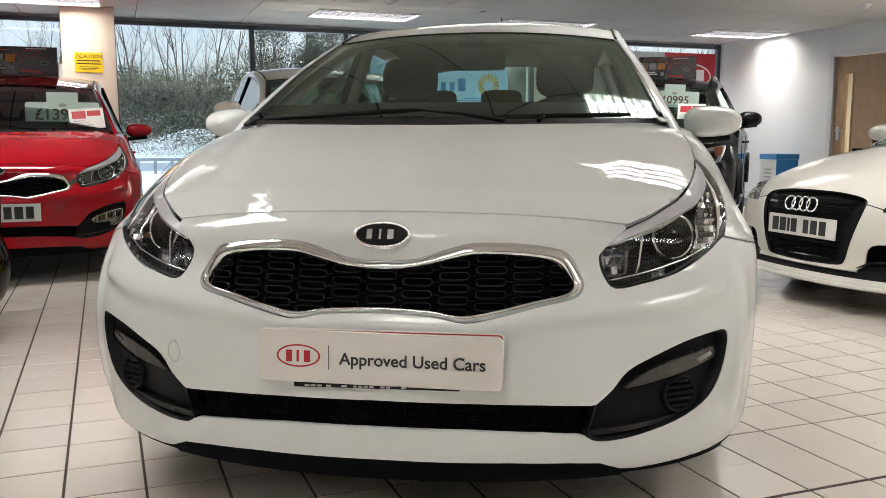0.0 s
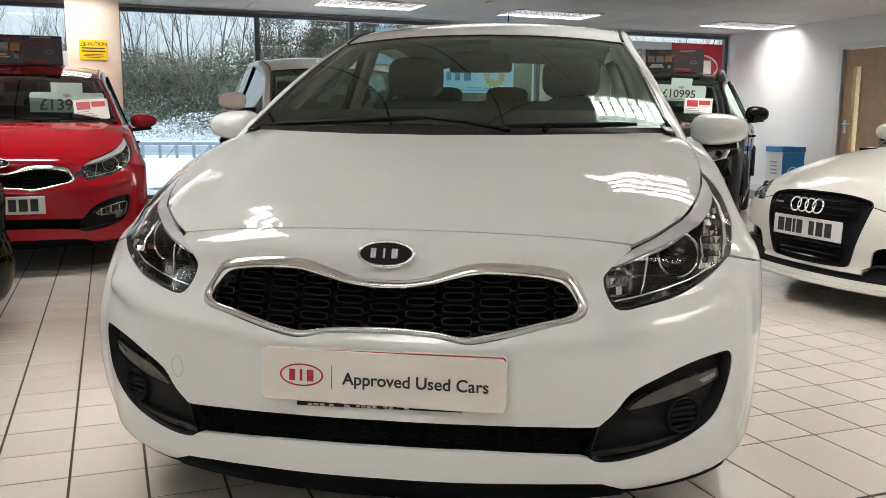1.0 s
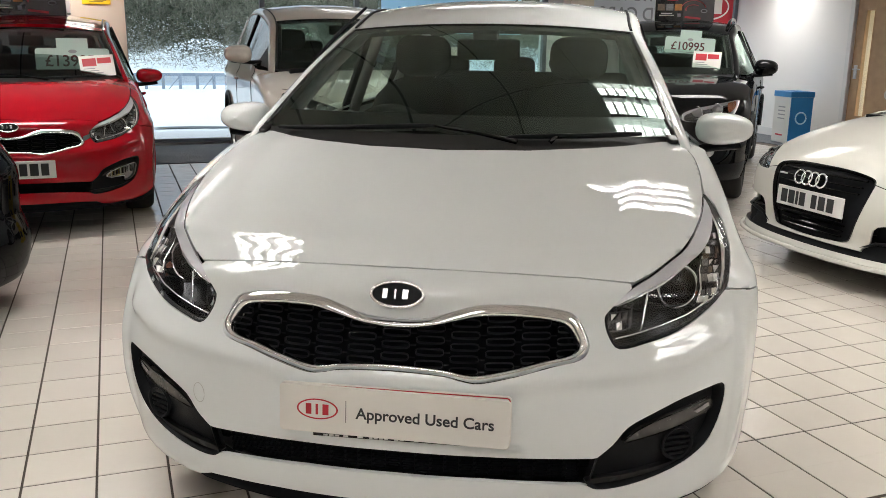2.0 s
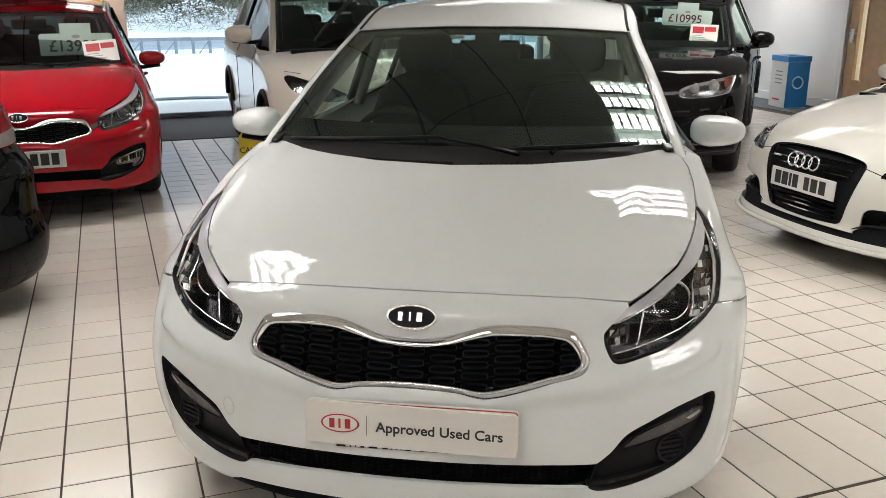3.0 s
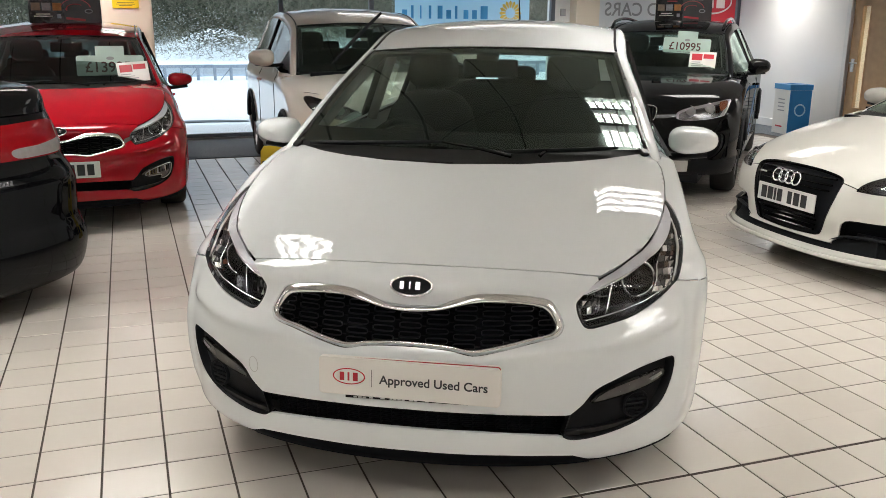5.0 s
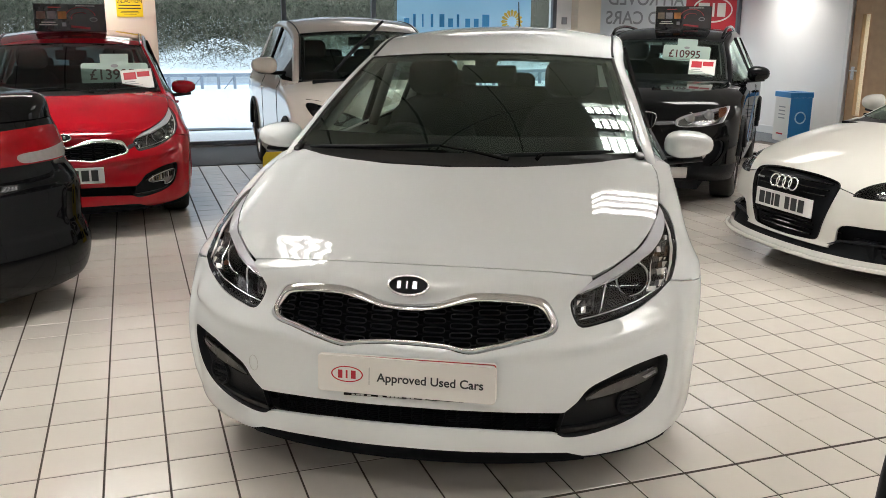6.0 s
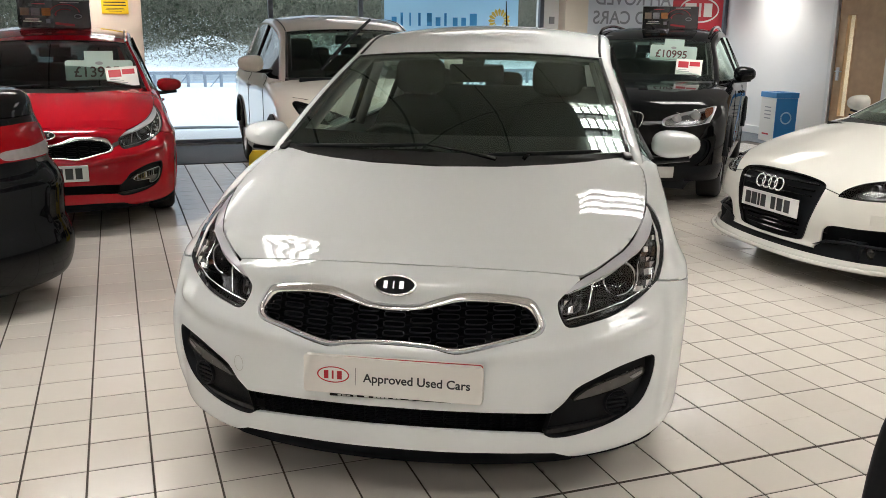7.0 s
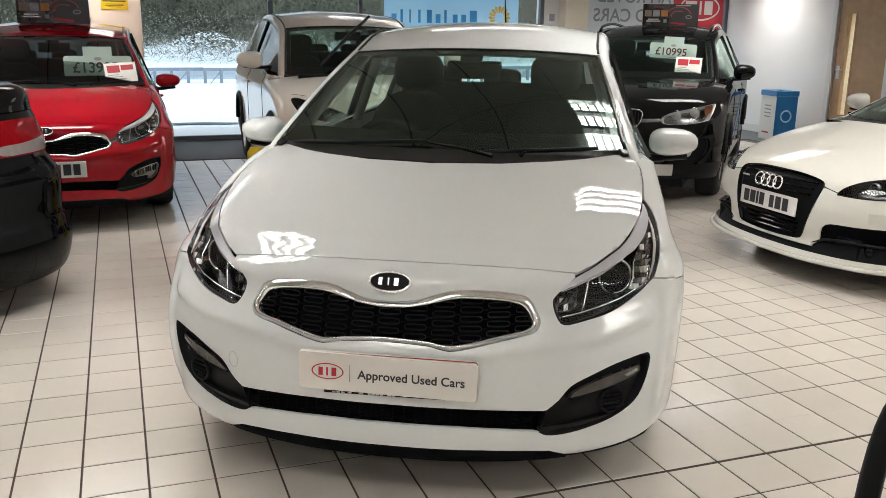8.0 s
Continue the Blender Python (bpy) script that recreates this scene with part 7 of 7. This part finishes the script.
# black crossover
SUV_A = Skin([
    (0.02, 0.23, 0.86, 0.52, 0.23, 0.95, 0.85, 1), (-0.05, 0.30, 0.885, 0.52, 0.31, 0.95, 0.8, 1), (-0.06, 0.42, 0.89, 0.52, 0.43, 0.95, 0.8, 1), (-0.05, 0.55, 0.895, 0.53, 0.56, 0.95, 0.8, 1), (-0.025, 0.66, 0.895, 0.54, 0.66, 0.95, 0.85, 1),
    (0.005, 0.76, 0.895, 0.56, 0.74, 0.96, 0.9, 1), (0.05, 0.84, 0.895, 0.62, 0.79, 0.97, 0.95, 1), (0.14, 0.895, 0.895, 0.70, 0.81, 0.95, 0.9, 0.7), (0.35, 0.95, 0.895, 0.86, 0.83, 0.95, 0.85, 0.5), (0.65, 0.99, 0.895, 1.02, 0.85, 0.95, 0.8, 0.42), (1.0, 1.02, 0.895, 1.35, 0.87, 0.95, 0.8, 0.40)])
SUV_SCREEN = Screen([(0.71, 1.0, 1.02, 0.2, 0.0), (0.65, 1.40, 1.22, 0.16, 0.012), (0.585, 1.80, 1.39, 0.12, 0.03), (0.59, 2.2, 1.475, 0.05, 0.04), (0.59, 2.7, 1.51, 0.02, 0.045), (0.58, 3.2, 1.50, 0.0, 0.05), (0.565, 3.75, 1.45, 0.0, 0.055), (0.58, 4.0, 1.27, 0.02, 0.05), (0.62, 4.15, 1.06, 0.04, 0.03)])


def roof_rails(car, screen, v0, v1, material):
    for s in (-1, 1):
        e = screen(np.full(14, 0.96 * s), np.linspace(v0, v1, 14))
        lift = np.concatenate([[0.0, 0.03], np.full(10, 0.045), [0.03, 0.0]])
        part("roof_rail", tube([(a, b, c + l) for (a, b, c), l in zip(e, lift)], 0.016, 8), material, car, "raised roof rail", smooth=True)


def crossover(m):
    car = thing("crossover_car", m, "glossy black crossover with roof rails and twin grilles", "car")
    sk = SUV_A
    kid = [(0.03, 0.80), (0.12, 0.812), (0.235, 0.80), (0.265, 0.76), (0.24, 0.68), (0.16, 0.625), (0.06, 0.62), (0.03, 0.65)]
    lamp = [(0.415, 0.72), (0.425, 0.755), (0.50, 0.788), (0.62, 0.815), (0.74, 0.84), (0.795, 0.85), (0.808, 0.838), (0.80, 0.79), (0.78, 0.735), (0.762, 0.72), (0.65, 0.698), (0.50, 0.688), (0.43, 0.70)]
    low = [(0.44, 0.42), (0.5, 0.50), (0.66, 0.56), (0.78, 0.58), (0.80, 0.50), (0.74, 0.40), (0.6, 0.36)]
    mid = both([(0.0, 0.50), (0.25, 0.50), (0.33, 0.47), (0.30, 0.38), (0.2, 0.34), (0.0, 0.335)])
    holes = []
    for pts in (kid, lamp, low):
        holes += [loop_xz(sk, pts), loop_xz(sk, mirrored(pts))]
    holes.append(loop_xz(sk, mid))
    body = mirror_loop([(0.0, 1.0), (0.3, 1.0), (0.6, 1.0), (1.0, 1.0), (1.0, 0.6), (1.0, 0.13), (0.6, 0.13), (0.0, 0.13)])
    part("front_body", mapped_patch(sk, body, holes, (0.024, 0.018), 0.0, 0.014), M_BLACK_PAINT, car, "black bumper, wings and bonnet", smooth=True)
    part("chin", sheet(sk, -1, 1, 0.0, 0.14, 40, 6, -0.004), M_BLACK_PLASTIC, car, smooth=True)
    part("skid_plate", sheet(sk, -0.4, 0.4, 0.05, 0.13, 20, 4, 0.004), M_STEEL, car, "silver skid plate", smooth=True)
    for s in (1, -1):
        lp = loop_xz(sk, kid if s > 0 else mirrored(kid))
        ring_strip(sk, lp, shrunk(lp, 0.9), [0.0, 0.012, 0.012, -0.02], "grille_frame", M_CHROME, car, "chrome kidney shaped grille frame")
        gb = part("grille", mapped_patch(sk, shrunk(lp, 0.95), (), (0.03, 0.02), -0.03, 0.0), M_BLACK_PLASTIC, car, smooth=True)
        for x in np.linspace(0.06, 0.235, 8):
            part("grille_slat", box_bm(x * s - 0.004, x * s + 0.004, -0.02, 0.01, 0.64, 0.79), M_GLOSS_BLACK, gb)
        simple_lamp(car, sk, lamp, s, "clear headlamp with twin round lights", [(0.52, 0.755), (0.66, 0.775)], 0.042, M_DARKCHROME)
        am = loop_xz(sk, [(0.735, 0.835), (0.785, 0.845), (0.79, 0.80), (0.75, 0.765)] if s > 0 else mirrored([(0.735, 0.835), (0.785, 0.845), (0.79, 0.80), (0.75, 0.765)]))
        part("indicator", mapped_patch(sk, am, (), (0.02, 0.015), -0.01, 0.0), M_AMBER, car, "amber indicator", smooth=True)
        li = loop_xz(sk, low if s > 0 else mirrored(low))
        ib = part("lower_intake", mapped_patch(sk, li, (), (0.03, 0.02), -0.04, 0.0), M_BLACK_PLASTIC, car, smooth=True)
        c = sk(np.array([uv_of(sk, 0.62 * s, 0.47)[0]]), np.array([uv_of(sk, 0.62 * s, 0.47)[1]]))[0]
        part("fog_lamp", moved(lathe([(0.0, -0.006), (0.04, 0.0), (0.048, 0.01), (0.05, 0.03)], 24, "y"), pose(c[0], c[1] + 0.02, c[2])), M_STEEL, ib, smooth=True)
    part("centre_intake", mapped_patch(sk, loop_xz(sk, mid), (), (0.03, 0.02), -0.04, 0.0), M_BLACK_PLASTIC, car, smooth=True)
    number_plate(car, pose(0, -0.068, 0.47, -4, 0, 0), [(-0.22, -0.17), (-0.155, -0.11), (-0.09, -0.05), (-0.03, 0.01), (0.05, 0.1), (0.12, 0.16), (0.18, 0.22)])
    cowl_strip(car, sk, SUV_SCREEN)
    shell(car, sk, SUV_SCREEN, 4.4, M_BLACK_PAINT, axle=0.85, base=2.76, belt=1.02, roof_v=(0.25, 0.76), wheel_r=0.335, arch_trim=M_BLACK_PLASTIC, sill=0.24)
    cabin(car, SUV_SCREEN, 1.02, 1.02, 4.4)
    roof_rails(car, SUV_SCREEN, 0.30, 0.74, M_GLOSS_BLACK)
    for s in (-1, 1):
        mi = door_mirror(car, s * 0.95, 1.62, 1.07, M_BLACK_PAINT, s * 0.8, 0.20, 0.14)
    # blue film on the near flank
    for s in (1,):
        part("blue_decal", merge(*[([(0.899, y0, z0), (0.899, y1, z1), (0.899, y1 + 0.2, z1 + 0.06), (0.899, y0 + 0.25, z0 + 0.05)], [(0, 1, 2, 3)]) for y0, z0, y1, z1 in ((1.5, 0.42, 2.3, 0.78), (1.7, 0.36, 2.9, 0.70), (1.95, 0.55, 2.5, 0.82))]), M_BLUE, car, "bright blue side graphic")
    return car


crossover(pose(4.03, 3.05, 0, 0, 0, -42))

# pearl white family crossover by the window
SUV_B = Skin([
    (0.02, 0.22, 0.86, 0.55, 0.22, 0.95, 0.85, 1), (-0.05, 0.30, 0.89, 0.55, 0.31, 0.95, 0.8, 1), (-0.06, 0.44, 0.90, 0.55, 0.45, 0.95, 0.8, 1), (-0.045, 0.58, 0.90, 0.56, 0.59, 0.95, 0.85, 1), (-0.015, 0.70, 0.90, 0.58, 0.70, 0.95, 0.9, 1),
    (0.02, 0.80, 0.90, 0.60, 0.77, 0.96, 0.95, 1), (0.08, 0.875, 0.90, 0.66, 0.81, 0.97, 0.95, 1), (0.2, 0.93, 0.90, 0.76, 0.83, 0.95, 0.9, 0.7), (0.45, 0.975, 0.90, 0.92, 0.85, 0.95, 0.85, 0.5), (0.75, 1.01, 0.90, 1.10, 0.87, 0.95, 0.8, 0.45), (1.02, 1.035, 0.90, 1.38, 0.89, 0.95, 0.8, 0.42)])
SUV_B_SCREEN = Screen([(0.72, 1.0, 1.035, 0.22, 0.0), (0.66, 1.38, 1.255, 0.18, 0.012), (0.605, 1.76, 1.455, 0.14, 0.03), (0.61, 2.2, 1.565, 0.05, 0.045), (0.61, 2.7, 1.605, 0.02, 0.05), (0.60, 3.2, 1.595, 0.0, 0.055), (0.575, 3.7, 1.535, 0.0, 0.06), (0.58, 3.98, 1.35, 0.02, 0.05), (0.62, 4.15, 1.08, 0.04, 0.03)])


def family_crossover(m):
    car = thing("family_crossover_car", m, "pearl white family crossover with dark tinted windows", "car")
    sk = SUV_B
    lamp = [(0.38, 0.74), (0.48, 0.80), (0.62, 0.845), (0.76, 0.885), (0.80, 0.86), (0.77, 0.79), (0.66, 0.735), (0.50, 0.71)]
    gr = both([(0.0, 0.80), (0.28, 0.80), (0.36, 0.74), (0.27, 0.62), (0.15, 0.58), (0.0, 0.575)])
    low = both([(0.0, 0.46), (0.5, 0.46), (0.6, 0.42), (0.5, 0.34), (0.0, 0.33)])
    holes = [loop_xz(sk, lamp), loop_xz(sk, mirrored(lamp)), loop_xz(sk, gr), loop_xz(sk, low)]
    body = mirror_loop([(0.0, 1.0), (0.3, 1.0), (0.6, 1.0), (1.0, 1.0), (1.0, 0.6), (1.0, 0.13), (0.6, 0.13), (0.0, 0.13)])
    part("front_body", mapped_patch(sk, body, holes, (0.028, 0.02), 0.0, 0.014), M_PEARL_PAINT, car, "pearl white bumper, wings and bonnet", smooth=True)
    part("chin", sheet(sk, -1, 1, 0.0, 0.14, 40, 6, -0.004), M_BLACK_PLASTIC, car, smooth=True)
    part("grille", mapped_patch(sk, loop_xz(sk, gr), (), (0.03, 0.02), -0.03, 0.0), M_BLACK_PLASTIC, car, smooth=True)
    part("lower_grille", mapped_patch(sk, loop_xz(sk, low), (), (0.03, 0.02), -0.03, 0.0), M_BLACK_PLASTIC, car, smooth=True)
    for s in (1, -1):
        simple_lamp(car, sk, lamp, s, "swept back clear headlamp", [(0.56, 0.775)], 0.04, M_DARKCHROME, rim=M_GLOSS_BLACK)
        # bonnet shut line
        us = [(0.36 * s, 0.82), (0.55 * s, 0.865), (0.70 * s, 0.90), (0.78 * s, 0.905)]
        q = [sk(np.array([uv_of(sk, x, z)[0]]), np.array([uv_of(sk, x, z)[1]]))[0] for x, z in us]
        part("shut_line", tube([tuple(a) for a in q], 0.003, 5), M_GLOSS_BLACK, car)
    cowl_strip(car, sk, SUV_B_SCREEN)
    shell(car, sk, SUV_B_SCREEN, 4.35, M_PEARL_PAINT, axle=0.84, base=2.50, side_glass=M_PRIVACY, belt=1.07, roof_v=(0.25, 0.76), wheel_r=0.34, arch_trim=M_BLACK_PLASTIC, sill=0.24)
    cabin(car, SUV_B_SCREEN, 1.02, 1.035, 4.35)
    for s in (-1, 1):
        door_mirror(car, s * 0.985, 1.52, 1.145, M_PEARL_PAINT, s * 0.8, 0.23, 0.15)
    # one wiper left standing out from the glass
    part("raised_wiper", tube([(-0.43, 1.08, 1.10), (-0.17, 1.22, 1.33), (0.08, 1.30, 1.54)], [0.012, 0.018, 0.012], 6), M_BLACK_PLASTIC, car, "black wiper arm lifted off the glass")
    return car


M_PEARL_PAINT = mat("pearl_white_paint", (0.76, 0.715, 0.64), 0.35, spec=0.0, coat=1.0, vary=0.02, scale=3)
family_crossover(pose(2.27, 3.28, 0, 0, 0, -1))

# tail of a black hatchback
def raised(rows, k=1.035):
    return Skin([(a, b * k, w, c, d * k, e, f, g) for a, b, w, c, d, e, f, g in rows])


TAIL = Skin([
    (0.10, 0.10, 0.74, 0.50, 0.10, 0.95, 0.8, 1), (0.0, 0.135, 0.82, 0.50, 0.135, 0.95, 0.78, 1), (-0.05, 0.18, 0.855, 0.50, 0.18, 0.95, 0.75, 1), (-0.075, 0.26, 0.877, 0.50, 0.26, 0.95, 0.72, 1), (-0.08, 0.345, 0.888, 0.50, 0.345, 0.95, 0.72, 1),
    (-0.07, 0.42, 0.868, 0.50, 0.42, 0.95, 0.72, 1), (-0.06, 0.47, 0.855, 0.50, 0.47, 0.95, 0.74, 1), (-0.055, 0.56, 0.860, 0.50, 0.56, 0.95, 0.74, 1), (-0.05, 0.655, 0.862, 0.50, 0.655, 0.95, 0.74, 1), (-0.03, 0.725, 0.832, 0.50, 0.725, 0.95, 0.75, 1),
    (-0.035, 0.79, 0.795, 0.50, 0.79, 0.95, 0.75, 1), (-0.035, 0.86, 0.785, 0.50, 0.86, 0.95, 0.75, 1), (-0.02, 0.94, 0.765, 0.50, 0.94, 0.95, 0.75, 1), (0.02, 1.0, 0.75, 0.50, 1.0, 0.95, 0.75, 1)])
TAIL_TOP = raised([(0.02, 0.972, 0.74, 0.5, 0.972, 0.9, 0.7, 1), (0.04, 1.03, 0.735, 0.5, 1.03, 0.9, 0.7, 1), (0.075, 1.07, 0.72, 0.5, 1.07, 0.9, 0.7, 1), (0.14, 1.09, 0.70, 0.55, 1.09, 0.9, 0.7, 1), (0.5, 1.10, 0.69, 0.9, 1.10, 0.9, 0.7, 1)])


def black_tail_car(m):
    car = thing("saloon_car", m, "glossy black saloon seen from its tail with red lamps", "car")
    lamp = [(0.10, 0.945), (0.20, 0.958), (0.40, 0.965), (0.60, 0.968), (0.70, 0.955), (0.745, 0.91), (0.765, 0.815), (0.72, 0.796), (0.55, 0.796), (0.36, 0.797), (0.18, 0.80), (0.10, 0.81)]
    white = [(0.40, 0.848), (0.55, 0.856), (0.66, 0.866), (0.735, 0.868), (0.752, 0.82), (0.71, 0.803), (0.55, 0.803), (0.42, 0.808)]
    holes = [loop_xz(TAIL, lamp), loop_xz(TAIL, mirrored(lamp))]
    outline = mirror_loop([(0.0, 1.0), (0.5, 1.0), (1.0, 1.0), (1.0, 0.5), (1.0, 0.12), (0.5, 0.12), (0.0, 0.12)])
    part("tail_panel", mapped_patch(TAIL, outline, holes, (0.025, 0.02), 0.0, 0.01), M_BLACK_PAINT, car, smooth=True)
    part("bumper_lip", sheet(TAIL, -1, 1, 0.0, 0.13, 40, 6, -0.003), M_BLACK_PAINT, car, "dark plastic lower bumper", smooth=True)
    for s in (1, -1):
        lp = loop_xz(TAIL, lamp if s > 0 else mirrored(lamp))
        tl = part("tail_lamp", mapped_patch(TAIL, lp, (), (0.02, 0.015), 0.006, 0.012), M_REDLENS, car, "red tail lamp with a clear lower section", smooth=True)
        part("clear_section", mapped_patch(TAIL, loop_xz(TAIL, white if s > 0 else mirrored(white)), (), (0.02, 0.015), 0.0075, 0.0), M_CLEARLENS, tl, smooth=True)
        q = [TAIL(np.array([uv_of(TAIL, x * s, z)[0]]), np.array([uv_of(TAIL, x * s, z)[1]]))[0] for x, z in ((0.2, 0.68), (0.4, 0.68), (0.6, 0.682), (0.74, 0.685), (0.83, 0.69))]
        part("shut_line", tube([(a, b - 0.001, c) for a, b, c in q], 0.003, 5), M_GLOSS_BLACK, car)
        wheel(car, s * 0.84, 0.78)
    part("boot_lid", sheet(TAIL_TOP, -1, 1, 0.0, 1.0, 40, 16), M_BLACK_PAINT, car, "rounded black boot lid", smooth=True)
    bm = bmesh.new()
    box(bm, -0.80, 0.80, 0.46, 3.3, 0.2, 1.0, 0.06)
    box(bm, -0.84, 0.84, 1.15, 3.3, 0.22, 0.94, 0.08)
    part("body", bm, M_BLACK_PAINT, car)
    part("cabin", cushion(-0.62, 0.62, 0.62, 2.9, 0.98, 1.45, 0.18), M_GLOSS_BLACK, car, smooth=True)
    for s in (1, -1):
        wheel(car, s * 0.84, 2.9)
    return car


black_tail_car(pose(-0.705, 1.12, 0.0, 0, 0, 30))


# ---- floor tiles, last ----
SHEAR_X, SHEAR_Y = -0.008, -0.0155     # the rows were laid a little out of square


def tile_mesh():
    bm = box_bm(0, TX - 0.007, 0, TY - 0.0062, -0.0035, 0.0)
    top = [e for e in bm.edges if all(v.co.z > -0.001 for v in e.verts)]
    bmesh.ops.bevel(bm, geom=top, offset=0.0012, segments=1, affect="EDGES")
    for v in bm.verts:
        v.co.x, v.co.y = v.co.x + SHEAR_X * v.co.y, v.co.y + SHEAR_Y * v.co.x
    me = bpy.data.meshes.new("tile")
    bm.to_mesh(me)
    bm.free()
    me.materials.append(M_TILE)
    return me


TILE = tile_mesh()
JOINT = -5        # row at whose near edge a wide movement joint runs
rest_v, rest_f = [], []
tv = [tuple(v.co) for v in TILE.vertices]
tf = [tuple(p.vertices) for p in TILE.polygons]
for i in range(int(X0 / TX) + 1, int(WALL_X / TX) + 1):
    for j in range(int((Y0 - TY0) / TY) + 1, 32):
        gx, gy = i * TX + 0.0055, TY0 + j * TY + 0.003
        if j == JOINT:
            gy += 0.008
        x, y = gx + SHEAR_X * gy * max(0.0, min(1.0, 1.2 - gx / 2.0)), gy + SHEAR_Y * gx
        if y + TY > 6.53 or (x + TX > 8.35 and y + TY > 4.9) or x + TX > WALL_X:
            continue
        if -1.0 <= x <= 3.1 and -2.2 <= y <= 0.75:
            o = new("tile", TILE)
            o.location = (x, y, random.uniform(-0.0006, 0.0))
            o.parent = floor
        else:
            k, dz = len(rest_v), random.uniform(-0.0006, 0.0)
            rest_v += [(x + a, y + b, c + dz) for a, b, c in tv]
            rest_f += [tuple(q + k for q in f) for f in tf]
tagged(part("tiling", (rest_v, rest_f), M_TILE, floor), kind="stuff")
